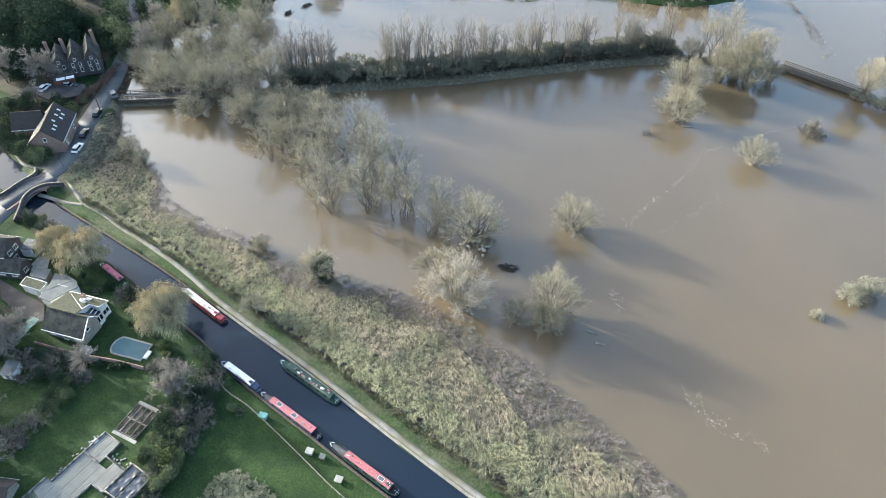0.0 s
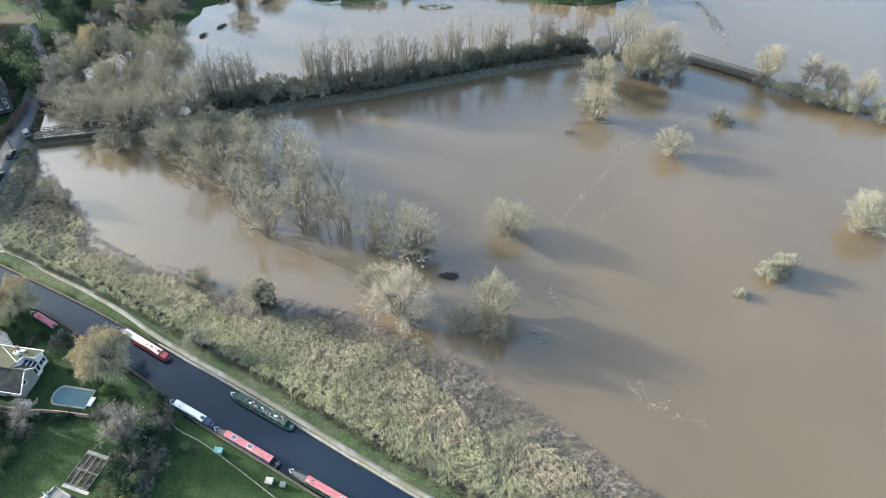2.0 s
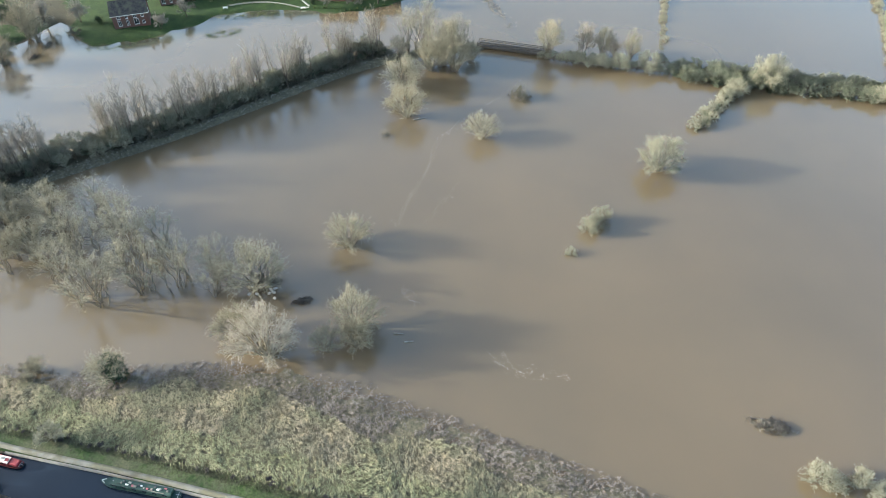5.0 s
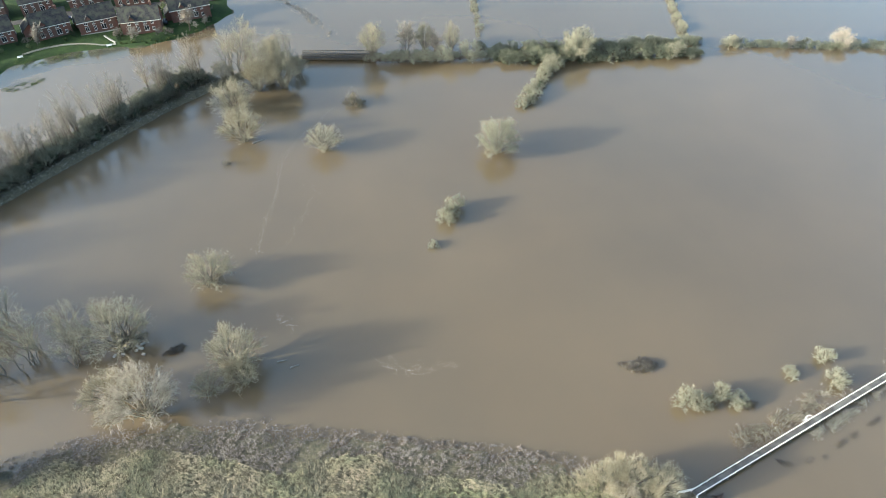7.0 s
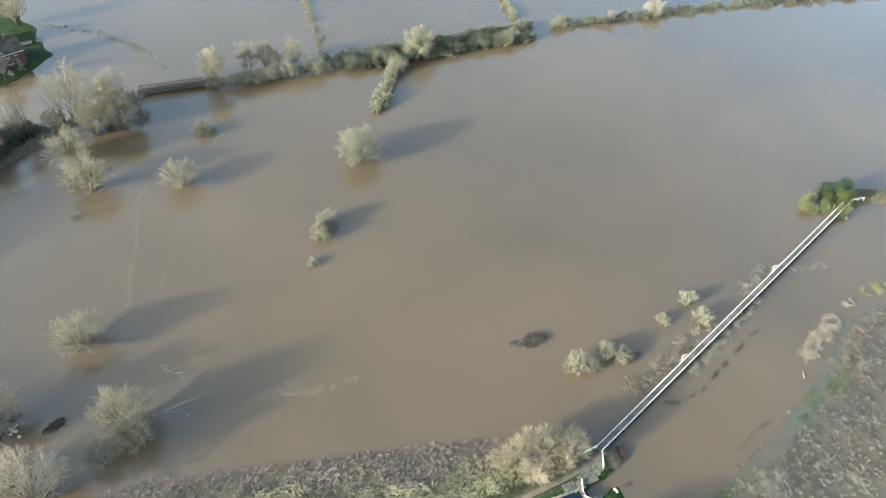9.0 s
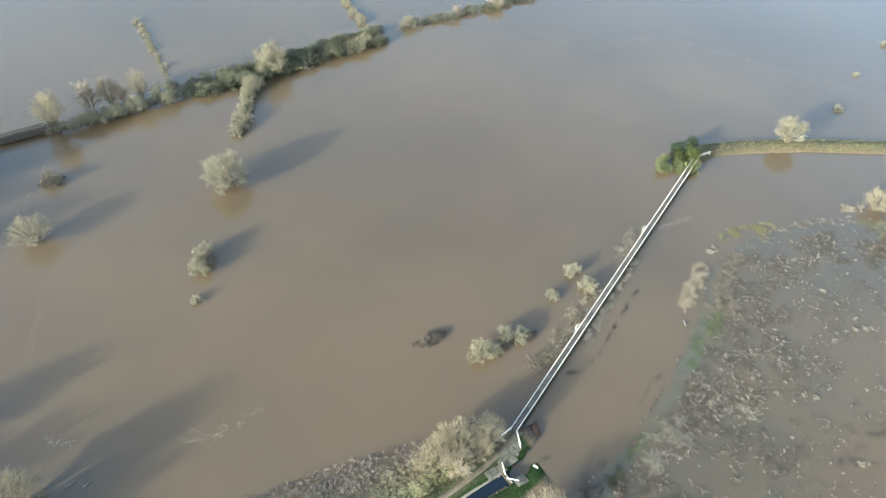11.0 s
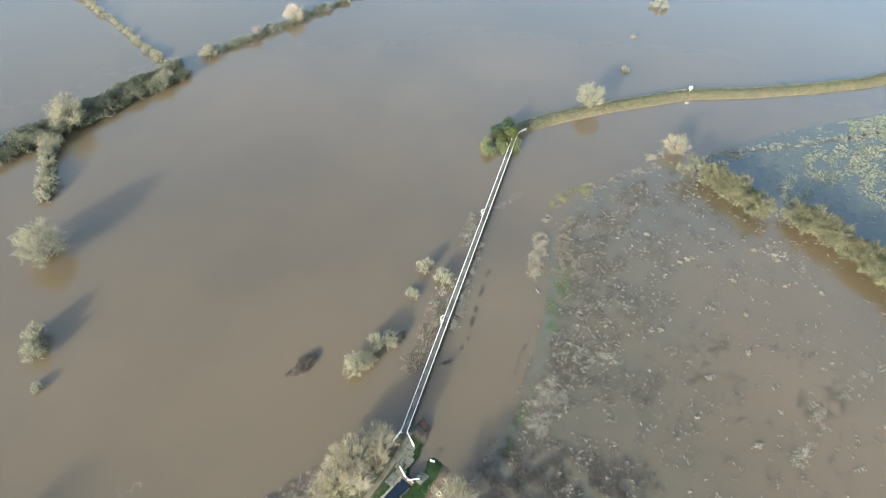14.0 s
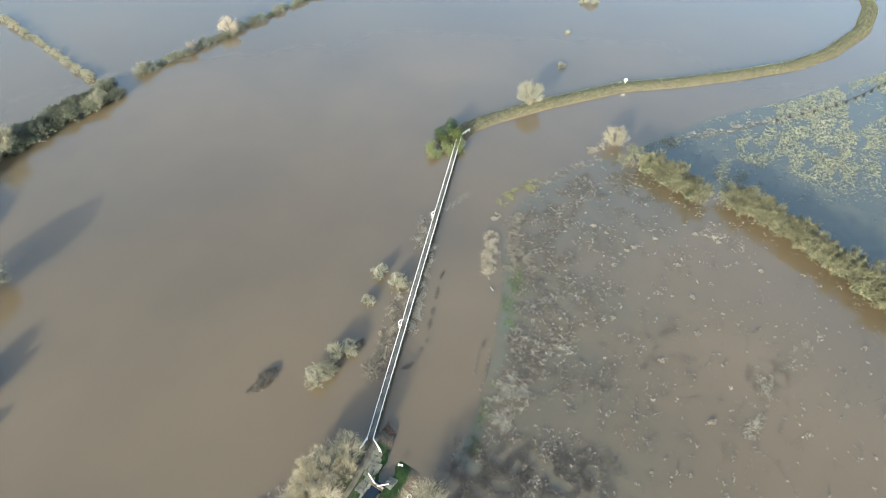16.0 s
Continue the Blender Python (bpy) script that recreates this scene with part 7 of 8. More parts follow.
# unfinished house floor: boarded rooms with dark low walls, a pit and a plastic-covered corner
ZS = 2.3
site = thing("building_base", "unfinished boarded house base with battens and a plastic sheet", "building site", pose(-82.0, 5.0, ZS, 0, 0, 4))
rooms = [(-5.0, -1.1, 4.9, 9.4, "y"), (-4.9, 1.0, -1.8, 4.88, "y"), (1.02, 4.0, 1.9, 6.4, "y"), (-6.4, 2.2, -8.6, -1.82, "y"), (-0.2, 6.5, -12, -8.62, "y")]
for x0, x1, y0, y1, way in rooms:
    part("floor", boxes((x0, x1, y0, y1, -0.6, -0.03)), MEMBRANE, site)
    n = int(((y1 - y0) if way == "x" else (x1 - x0)) / 0.42)
    for i in range(n):
        if way == "x":
            part("batten", boxes((x0 + 0.2, x1 - 0.2, y0 + 0.3 + i * 0.42, y0 + 0.41 + i * 0.42, -0.026, 0.03)), BOARD if (i * 7) % 5 else TIMBER, site)
        else:
            part("batten", boxes((x0 + 0.3 + i * 0.42, x0 + 0.41 + i * 0.42, y0 + 0.2, y1 - 0.2, -0.026, 0.03)), BOARD if (i * 7) % 5 else TIMBER, site)
LOWWALL = material("damp_block_wall", (0.075, 0.074, 0.072), (0.045, 0.045, 0.045), 0.8, bump=0.02, c=(0.24, 0.23, 0.21), cscale=1.6)
for pts in ([(-6.5, -8.6), (-6.5, -1.8), (-5.1, -1.7), (-5.1, 9.5), (-1.0, 9.5), (-1.0, 6.5), (4.1, 6.5), (4.1, 8.0), (9.0, 8.1), (9.1, 2.3), (4.1, 2.1), (4.1, 1.7), (1.1, 1.7), (1.1, -1.8), (5.4, -1.8), (5.4, 1.7)], [(-5.1, 4.9), (-1.1, 4.9)], [(4.1, 2.2), (4.1, 6.5)]):
    V, F = strip_mesh([(x, y, 0) for x, y in pts], [(-0.17, -0.6), (-0.17, 0.26), (0.17, 0.26), (0.17, -0.6)], True)
    array_part("low_wall", V, [F], LOWWALL, site)
part("gravel_pit", boxes((1.25, 5.25, -1.7, 1.6, -0.6, -0.22)), GRAVEL, site, "sunken gravel floor")
for k_, (u0, u1) in enumerate(((4.4, 6.5), (6.7, 8.9))):
    g = np.stack(np.meshgrid(np.linspace(u0, u1, 12), np.linspace(2.4, 7.9, 22), indexing="ij"), -1)
    gv = np.concatenate([g.reshape(-1, 2), (0.02 + 0.34 * value_noise(g[..., 0] * 2, g[..., 1] * 2, 1.6, 9 + k_) * value_noise(g[..., 0], g[..., 1], 0.5, 19)).reshape(-1, 1)], 1)
    k = (np.arange(11)[:, None] * 22 + np.arange(21)[None]).ravel()
    array_part("plastic_sheet", gv, [np.stack([k, k + 22, k + 23, k + 1], -1)], BLUETARP, site, "crumpled dark blue-grey plastic sheet")
for i in range(26):
    u = rb.random()
    x, y = (-5.6 - rb.random() * 0.7, -2 + 11 * u) if i % 2 else (rb.uniform(-0.4, 4.0), rb.uniform(6.9, 8.0))
    shared("rubble_block", "loose_block", lambda: boxes((-0.2, 0.2, -0.14, 0.14, 0, 0.2), bevel=0.04), CONCRETE, site, pose(x, y, -0.25, rb.uniform(-20, 20), rb.uniform(-20, 20), rb.uniform(0, 180)))
tagged(part("white_sack", boxes((-88.1, -87.3, 11.5, 12.5, zg(-87.7, 12), zg(-87.7, 12) + 0.4), bevel=0.15), WHITE), "white builder's sack on the lawn", "sack")
p = np.stack(np.meshgrid(np.linspace(0, 4.6, 12), np.linspace(0, 1.8, 7), indexing="ij"), -1)
tv = np.concatenate([p.reshape(-1, 2), (0.55 + 0.6 * value_noise(p[..., 0], p[..., 1], 1.1, 12)).reshape(-1, 1)], 1)
k = (np.arange(11)[:, None] * 7 + np.arange(6)[None]).ravel()
tp = tagged(array_part("tarpaulin_heap", tv, [np.stack([k, k + 7, k + 8, k + 1], -1)], TARP), "pale green tarpaulin over a heap by the cottage", "tarpaulin")
tp.matrix_basis = pose(-120.6, 17.0, zg(-121, 19) - 0.45, 0, 0, 108)
flat_poly("drive_yard", "dark tarmac yard beside the cottage", "yard", [(-140, 22.5), (-131.3, 23.4), (-125.4, 24.4), (-121.5, 22), (-121.5, 18), (-128.2, 17.4), (-133, 19)], 2.0, TARMAC, kind="structure")
flat_poly("patio_paving", "pale paved patio behind the slate house", "patio", [(-138.5, 28.6), (-136.5, 28.0), (-134.6, 30.6), (-137.4, 33), (-139.5, 31.5)], 1.96, CONCRETE, kind="structure")
flat_poly("drive_courtyard", "grey courtyard beside the old house", "yard", [(-208, 67), (-196, 69), (-190.5, 78), (-196, 80), (-205, 76)], 1.98, TARMAC, kind="structure")

# garden wall, sheds and hen house along the moorings
V, F = strip_mesh(smooth_path([(-117, 17.5, 2.0), (-108, 20.8, 2.0), (-100, 24.6, 2.0), (-94, 27.0, 2.0)], 1.0), [(-0.12, -0.6), (-0.12, 0.8), (0.12, 0.8), (0.12, -0.6)])
tagged(array_part("garden_wall", V, [F], PINKBRICK), "low weathered brick garden wall", "wall")


def shed(label, x, y, turn, w, d, h, wall, roof, cat="shed"):
    root = thing("garden_shed", label, cat, pose(x, y, zg(x, y), 0, 0, turn), "garden sheds")
    part("wall", boxes((-w / 2, w / 2, -d / 2, d / 2, -0.2, h)), wall, root)
    ob = part("roof", boxes((-w / 2 - 0.15, w / 2 + 0.15, -d / 2 - 0.15, d / 2 + 0.15, h + 0.03, h + 0.12), bevel=0.02), roof, root)
    ob.matrix_basis = pose(0, 0, 0, 4, 0, 0)
    part("door", boxes((-0.35, 0.35, -d / 2 - 0.05, -d / 2 - 0.002, 0, h * 0.85)), TIMBER, root)


shed("small teal hen house on the mooring", -67.4, 33.9, 20, 1.3, 0.8, 0.9, TEAL, TEAL)
shed("small grey mooring box", -55.3, 33.9, 20, 1.1, 0.9, 0.9, TIMBER, CONCRETE)
shed("small white mooring box", -52.8, 34.6, 20, 0.8, 0.7, 0.7, TIMBER, FELT)
shed("pale mooring box on the grass", -47.6, 33.2, 20, 1.1, 0.9, 0.5, TIMBER, CONCRETE)
shed("low garden shed with a glazed roof", -107.0, 22.6, 24, 2.0, 1.4, 1.0, WHITE, FELT)
shed("greenhouse with pale panes among shrubs", -113.6, 11.0, 30, 2.4, 3.0, 1.9, WHITE, FELT, "greenhouse")
shed("small dark shed at the lawn's end", -97.8, 3.4, 60, 1.9, 1.3, 1.1, DARKWOOD, TILE)


def paling(label, pts, gap, h):
    p = smooth_path(pts, gap)
    root = thing("garden_fence", label, "fence", pose(*p[0], zg(*p[0])))
    o = Vector((*p[0], zg(*p[0])))
    q3 = [Vector((x, y, zg(x, y))) - o for x, y in p]
    for q in q3:
        shared(("gfp", h), "post", lambda: boxes((-0.06, 0.06, -0.06, 0.06, -0.1, h)), TIMBER, root, pose(*q))
    for zz in (h * 0.45, h * 0.9):
        V, F = strip_mesh([(q.x, q.y, q.z + zz) for q in q3], [(-0.03, -0.05), (-0.03, 0.05), (0.03, 0.05), (0.03, -0.05)], True)
        array_part("rail", V, [F], TIMBER, root)


paling("weathered post-and-rail fence above the moorings", [(-83.5, 35.2), (-77.6, 33.4), (-71.8, 33.6), (-65.6, 33.2), (-55.3, 32.2), (-47.6, 31.4), (-40, 31)], 1.8, 1.0)
paling("low white estate fence along the water", [(-129, 229.6), (-123.8, 232.6), (-117.3, 235.0), (-110.3, 235.6), (-103.5, 234.8)], 1.6, 0.8)
paling("weathered roadside post-and-rail fence", [(-162.4, 54), (-150.8, 51.4), (-142.9, 51.2), (-134, 51.0), (-126, 51.2)], 1.8, 0.9)
pole = thing("utility_pole", "tall wooden pole by the lane", "pole", pose(-180.0, 74.6, zg(-180, 74.6)))
bm = bmesh.new()
bmesh.ops.create_cone(bm, cap_ends=True, segments=8, radius1=0.14, radius2=0.10, depth=8.5, matrix=Matrix.Translation((0, 0, 4.2)))
part("shaft", bm, DARKWOOD, pole)
part("crossarm", boxes((-0.6, 0.6, -0.05, 0.05, 7.9, 8.02)), DARKWOOD, pole)
lamp = thing("street_lamp", "dark lamp post at the junction", "street lamp", pose(-164.6, 53.4, zg(-164.6, 53.4)))
bm = bmesh.new()
bmesh.ops.create_cone(bm, cap_ends=True, segments=8, radius1=0.06, radius2=0.04, depth=4.2, matrix=Matrix.Translation((0, 0, 2.1)))
part("column", bm, BLACKP, lamp)
part("lantern", boxes((-0.15, 0.15, -0.15, 0.15, 4.2, 4.6), bevel=0.05), BLACKP, lamp)

# garden trees, shrubs and hedges
GARDEN = "garden trees and shrubs"
rg = random.Random(31)


def thicket(poly, n, kinds, lo, hi, group, gap=1.7):
    """Plants of several kinds spread at random inside an outline."""
    xs_, ys_ = [p[0] for p in poly], [p[1] for p in poly]
    got = []
    for _ in range(n * 12):
        x, y = rg.uniform(min(xs_), max(xs_)), rg.uniform(min(ys_), max(ys_))
        if inside(np.array([x]), np.array([y]), poly)[0] and all(math.hypot(x - u, y - v) > gap for u, v in got):
            got.append((x, y))
            plant(rg.choice(kinds), x, y, rg.uniform(lo, hi), rg.uniform(0, 360), group)
            if len(got) == n:
                break


DARKMIX = ("green0", "green1", "green2", "grey0", "grey1", "grey2", "ever1", "grey0", "bare0")
thicket([(-86.5, 23.5), (-85.4, 28), (-83.2, 36), (-80, 33.6), (-76.4, 31), (-74.6, 27), (-73.4, 19.5), (-80, 18), (-82.2, 22.5)], 26, DARKMIX, 0.55, 0.95, GARDEN)
thicket([(-80.0, 18.5), (-73, 20), (-70.5, 15.5), (-69, 11.5), (-71.4, 11), (-76, 15.2)], 12, ("green0", "ever0", "ever1", "green2", "grey0", "ever2"), 0.55, 0.85, GARDEN)
thicket([(-113, 17), (-110.5, 18.6), (-104, 20.8), (-100.6, 19.2), (-100, 13), (-99, 8), (-98.8, 3), (-101.5, 3.5), (-103, 12.5), (-108.5, 14)], 26, DARKMIX + ("grey1", "grey2"), 0.5, 0.9, GARDEN)
thicket([(-118, 16.5), (-125, 18.5), (-132, 17.5), (-134, 12), (-120, 10), (-114, 13)], 20, DARKMIX + ("bare0",), 0.55, 1.0, GARDEN)
thicket([(-103, 3), (-99, 1), (-98, -8), (-106, -8)], 9, ("grey0", "grey1", "bare1", "grey2"), 0.7, 1.0, GARDEN)
for key, x, y, s in [
    ("shrub1", -73.6, 17.4, 1.05), ("shrub0", -77.8, 14.6, 0.55), ("shrub2", -78.8, 16.0, 0.45), ("grey1", -81.4, 30.2, 1.0), ("bare2", -84.0, 26.8, 0.55), ("ever0", -85.6, 35.6, 0.7), ("grey0", -92.0, 28.6, 0.8), ("shrub1", -95.4, 32.2, 0.45), ("grey0", -112.8, 36.0, 0.95), ("green1", -118.6, 35.7, 0.6), ("ever2", -73.2, 31.6, 0.45),
    ("grey0", -108.6, 17.0, 1.05), ("grey2", -111.6, 12.6, 1.0), ("bare1", -106.2, 4.2, 0.8), ("shrub2", -72.4, 17.8, 0.8), ("ever1", -71.4, 13.6, 0.85), ("grey1", -89.6, 31.0, 0.7), ("grey0", -92.4, 29.4, 0.65),
    ("shrub0", -93.4, 31.6, 0.5), ("shrub1", -95.0, 33.0, 0.4), ("ever2", -96.4, 32.6, 0.4)] + [("green1", -87.2, 27.0, 0.3), ("green0", -112.4, 37.0, 0.75), ("grey2", -113.8, 36.6, 0.8), ("green2", -117.6, 36.0, 0.5), ("green1", -105.6, 32.4, 0.35), ("shrub2", -103.4, 33.4, 0.35), ("green0", -99, 33.5, 0.4),
    ("green0", -84.6, 37.0, 0.5), ("scrub1", -71.6, 31.8, 0.3), ("ever0", -87.8, 35.8, 0.45), ("grey1", -89.5, 36.2, 0.4),
    ("green2", -126, 34.2, 0.4), ("green0", -123, 33.4, 0.4), ("scrub0", -119.5, 33.4, 0.35), ("green1", -133.5, 38.2, 0.5), ("green1", -141, 36.5, 0.6), ("grey2", -147, 37, 0.8), ("green0", -151, 36.6, 0.9), ("grey0", -154, 37.6, 0.8), ("ever0", -150, 39.0, 0.6), ("scrub1", -146, 38.8, 0.6)]:
    plant(key, x, y, s, R.uniform(0, 360), GARDEN)
# dark hedges: along the garden boundary and the dark strip beside the towpath
kind_of_tree("box0", "hedge", "hedge", "hedge", bare_tree(301, 2.0, 3, 20, 0.2, 6, 0.3, 8, 0.1, 8, 0.4)[0], leafy(301, 1.0, 1.0, 0.9, 420, 0.20, 6), BARK, LEAF_DARK)
# evergreens; the outer ones stand unseen, added to shade the yard and lawns
for key, x, y, s in [("wood0", -124, 6, 0.8), ("wood1", -132, -2, 0.9), ("wood2", -119, -4, 0.7), ("bare0", -116, 2, 0.9), ("wood0", -128, 12, 0.6), ("wood1", -150, 16, 0.95), ("wood2", -147, 9, 0.9), ("wood0", -158, 20, 1.0), ("wood1", -156, 10, 1.0), ("wood2", -164, 26, 0.9)]:
    plant(key, x, y, s, R.uniform(0, 360), GARDEN)
hedge("garden_hedge", "clipped dark garden hedge", [(-119, 13.5), (-112, 17.5), (-104, 21.4), (-97, 25.0)], 1.4, 0.9, ("box0",), LEAF_DARK, 11)
hedge("garden_hedge", "tall dark hedge below the mooring lawn", [(-82.5, 33), (-79, 28), (-76.2, 21), (-73.2, 15.5), (-70.6, 10.5)], 1.4, 1.3, ("box0",), LEAF_DARK, 13)
hedge("bramble_hedge", "low dark bramble line between path and reeds", [(-150, 52.6), (-135, 52.4), (-114, 52.6), (-87, 51.4), (-65, 51.0), (-46, 50.4), (-28, 50.0), (0, 50.0), (25, 51)], 1.9, 0.58, ("box0",), TW_MARSH, 14)
hedge("lane_hedge", "brown clipped beech hedge along the lane", [(-196, 91.5), (-192, 85), (-189.6, 78), (-190.5, 73)], 0.9, 0.62, ("hedge0", "hedge1"), TW_RED, 15)
hedge("lane_scrub", "brown scrub between lane and flood", [(-159, 59.5), (-163.5, 64.5), (-168, 70.5), (-174, 77)], 1.6, 0.42, ("hedge0", "hedge1"), TW_GREY, 16)

VILLAGE_TREES = "village trees"
rv = random.Random(21)
for key, x, y, s in [("wood0", -214, 70, 0.9), ("wood2", -220, 78, 1.0), ("wood1", -219, 90, 1.0), ("green0", -194, 70, 0.9), ("green1", -200, 64, 1.1), ("wood0", -226, 100, 1.1), ("wood2", -215, 97, 0.8), ("green2", -186, 62, 0.8), ("green1", -184.5, 57, 0.8), ("ever1", -189, 61, 0.8), ("green0", -172, 53.5, 0.7)]:
    plant(key, x, y, s, rv.uniform(0, 360), VILLAGE_TREES)
for key, x, y, s in [("bare0", -208, 74.5, 1.15), ("bare2", -204.5, 76.5, 0.8), ("bare1", -199, 66, 0.7), ("green0", -186, 50, 1.0), ("green1", -182, 52.5, 1.0), ("green2", -178, 51.5, 0.9), ("green0", -190, 52, 1.1), ("green2", -195, 56, 1.2), ("green1", -198, 62, 1.1), ("ever1", -187, 70, 0.9), ("green0", -190, 68, 1.0),
                     ("willow3", -157, 68.5, 0.42), ("willow1", -151, 68, 0.38), ("sallow0", -158.5, 65, 0.55), ("ever0", -204, 101, 1.9), ("ever1", -210, 103, 2.1), ("ever2", -198, 97, 1.5), ("bare1", -193, 99, 1.1), ("green1", -206, 96, 1.4), ("green2", -212, 100, 1.5), ("wood1", -216, 107, 1.0), ("ever1", -222, 112, 1.9), ("bare0", -200, 105, 1.2), ("willow2", -193, 104, 0.8), ("willow0", -198, 112, 0.9), ("ever0", -203, 100, 1.4), ("ever2", -208, 106, 1.5),
                     ("green0", -225, 76, 1.5), ("green1", -232, 84, 1.6)] + [("green2", -220, 70, 1.4), ("bare2", -215, 62, 1.0), ("green0", -240, 95, 1.8), ("green1", -228, 112, 1.7), ("green2", -218, 118, 1.7), ("bare1", -210, 116, 1.1),
                     ("weeping1", -203, 124, 1.0), ("bare0", -199, 130, 1.1), ("green0", -212, 128, 1.6), ("green1", -222, 132, 1.6), ("bare2", -206, 142, 1.1), ("green2", -216, 145, 1.4), ("bare1", -201, 148, 1.0), ("willow0", -197, 150, 1.0),
                     ("bare0", -202, 158, 0.9), ("green2", -232, 144, 1.5), ("bare0", -240, 130, 1.2), ("green1", -250, 115, 1.7), ("green0", -252, 140, 1.7), ("willow1", -186, 193, 0.8), ("willow2", -192, 196, 0.9), ("bare1", -198, 190, 1.1),
                     ("green1", -204, 183, 1.2), ("bare2", -190, 204, 1.0), ("bare0", -178, 208, 0.9), ("bare1", -146.5, 209.5, 0.7), ("bare2", -140.5, 219, 0.7), ("green1", -170, 208, 0.7), ("green0", -167, 213, 0.8), ("scrub1", -176, 200, 0.9)]:
    plant(key, x, y, s, rv.uniform(0, 360), VILLAGE_TREES)
for key, x, y, s in [("green1", -146, 229.5, 0.45), ("grey0", -144.5, 231.5, 0.6), ("green0", -132.6, 236, 0.5), ("grey1", -130.6, 239, 0.6), ("ever0", -128.4, 234.5, 0.4), ("green2", -114.6, 241.5, 0.55), ("shrub0", -116.6, 238.6, 0.4), ("grey2", -98.6, 241.5, 0.7), ("green1", -97.6, 238, 0.45),
                     ("ever1", -82.2, 243, 0.5), ("grey0", -80.4, 241.5, 0.6), ("green0", -66.5, 249.5, 0.5), ("grey1", -141.5, 226, 0.5), ("ever2", -136.8, 231.8, 0.45)]:
    plant(key, x, y, s, rv.uniform(0, 360), "shrubs in the estate gardens")
for x, y, s in [(-125.9, 238.2, 0.7), (-73.1, 243.5, 0.95), (-92, 237.6, 0.55), (-98, 240, 0.35), (-68, 247, 0.4), (-84, 240, 0.35), (-126, 236, 0.4)]:
    plant(f"bare{rv.randrange(3)}", x, y, s, rv.uniform(0, 360), "trees in the estate gardens")
thicket([(-226, 66), (-219, 72), (-219, 80), (-224, 96), (-254, 100), (-262, 78)], 18, ("wood0", "wood1", "wood2"), 1.1, 1.6, VILLAGE_TREES, 5)
thicket([(-199, 46), (-184, 48.5), (-183, 51.5), (-189, 54), (-196, 58), (-202, 62), (-206, 52)], 16, ("green0", "green1", "green2", "ever0"), 0.8, 1.2, VILLAGE_TREES, 2.2)
thicket([(-182, 48.6), (-171, 50.4), (-171, 52.4), (-182, 52.2)], 10, ("green0", "green1", "green2", "ever0"), 0.85, 1.15, VILLAGE_TREES, 1.6)
thicket([(-134, 252), (-127, 254), (-111, 258), (-96, 258), (-76, 262), (-64, 262), (-66, 258), (-96, 254.5), (-111, 255), (-132, 250)], 16, ("green0", "green1", "grey0", "ever1", "shrub0"), 0.4, 0.8, VILLAGE_TREES, 2)
flat_poly("drive_estate", "grey shared drive between the estate houses", "drive", [(-145, 250), (-128, 256), (-112, 260), (-90, 262.5), (-66, 266), (-66, 269), (-90, 266), (-113, 263.5), (-130, 259.5), (-146, 253)], 1.2, TARMAC, kind="structure")
thicket([(-192, 84), (-187, 73), (-191, 66), (-197, 66), (-194, 72)], 9, ("green0", "green1", "ever0", "green2"), 0.5, 0.8, VILLAGE_TREES, 2)
for i in range(56):
    x, y = rv.uniform(-268, -203), rv.uniform(66, 205)
    if abs(x + 212) < 16 and 76 < y < 104 or abs(x + 208) < 11 and 156 < y < 187 or abs(x + 219) < 9 and 174 < y < 192 or from_line(np.array([x]), np.array([y]), ROAD)[0] < 7 or from_line(np.array([x]), np.array([y]), [(-230, 99), (-205, 104)])[0] < 7:
        continue
    plant(("wood0", "wood1", "wood2", "bare0", "bare1", "wood0")[rv.randrange(6)], x, y, rv.uniform(0.8, 1.35), rv.uniform(0, 360), VILLAGE_TREES)
hedge("garden_hedge", "tall dark hedge behind the riverside lawn", [(-212, 174.6), (-203, 175.6), (-194.5, 176.8)], 1.3, 1.25, ("box0",), LEAF_DARK, 18)
plant("willow3", -187.5, 176.4, 0.9, 30, VILLAGE_TREES)
twig_raft_line = [(-183, 152, 2.2, 0.8, 85), (-182, 160, 2.6, 0.8, 80), (-181, 183, 2.4, 1.0, 95), (-180.8, 191, 2.6, 1.0, 90)]
hedge("shore_hedge", "low dark shrubs along the estate's shore", [(-96, 235.2), (-86.0, 236), (-78, 239), (-68.3, 244.2)], 1.6, 0.5, ("box0",), LEAF_MID, 17)
for i, (x, y) in enumerate([(-129.3, 228.0), (-100.4, 234.4)]):
    bn = thing("garden_bench", "white bench at the water's edge", "bench", pose(x, y, zg(x, y), 0, 0, 20), "white benches")
    part("seat", boxes((-0.9, 0.9, -0.25, 0.25, 0.4, 0.46)), WHITE, bn)
    part("backrest", boxes((-0.9, 0.9, 0.22, 0.28, 0.46, 0.85)), WHITE, bn)
    for u in (-0.8, 0.8):
        part("leg", boxes((u - 0.05, u + 0.05, -0.2, 0.25, 0.0, 0.4)), WHITE, bn)
for pts in ([(-128.8, 230.6), (-123.8, 233.4), (-117.3, 235.7), (-110.3, 236.5), (-102.6, 235.4), (-98.4, 235.8)], [(-103.8, 241.4), (-101.3, 238.9), (-98.6, 236.6)], [(-112.3, 242.2), (-104.6, 243.9), (-98.9, 246)]):
    sheet("path_estate", pts, 0.42, CONCRETE, "pale paved garden path", 0.04)

BANKGRASS = material("olive_straw_grass", (0.165, 0.175, 0.10), (0.115, 0.13, 0.07), 0.3, island=0.3)
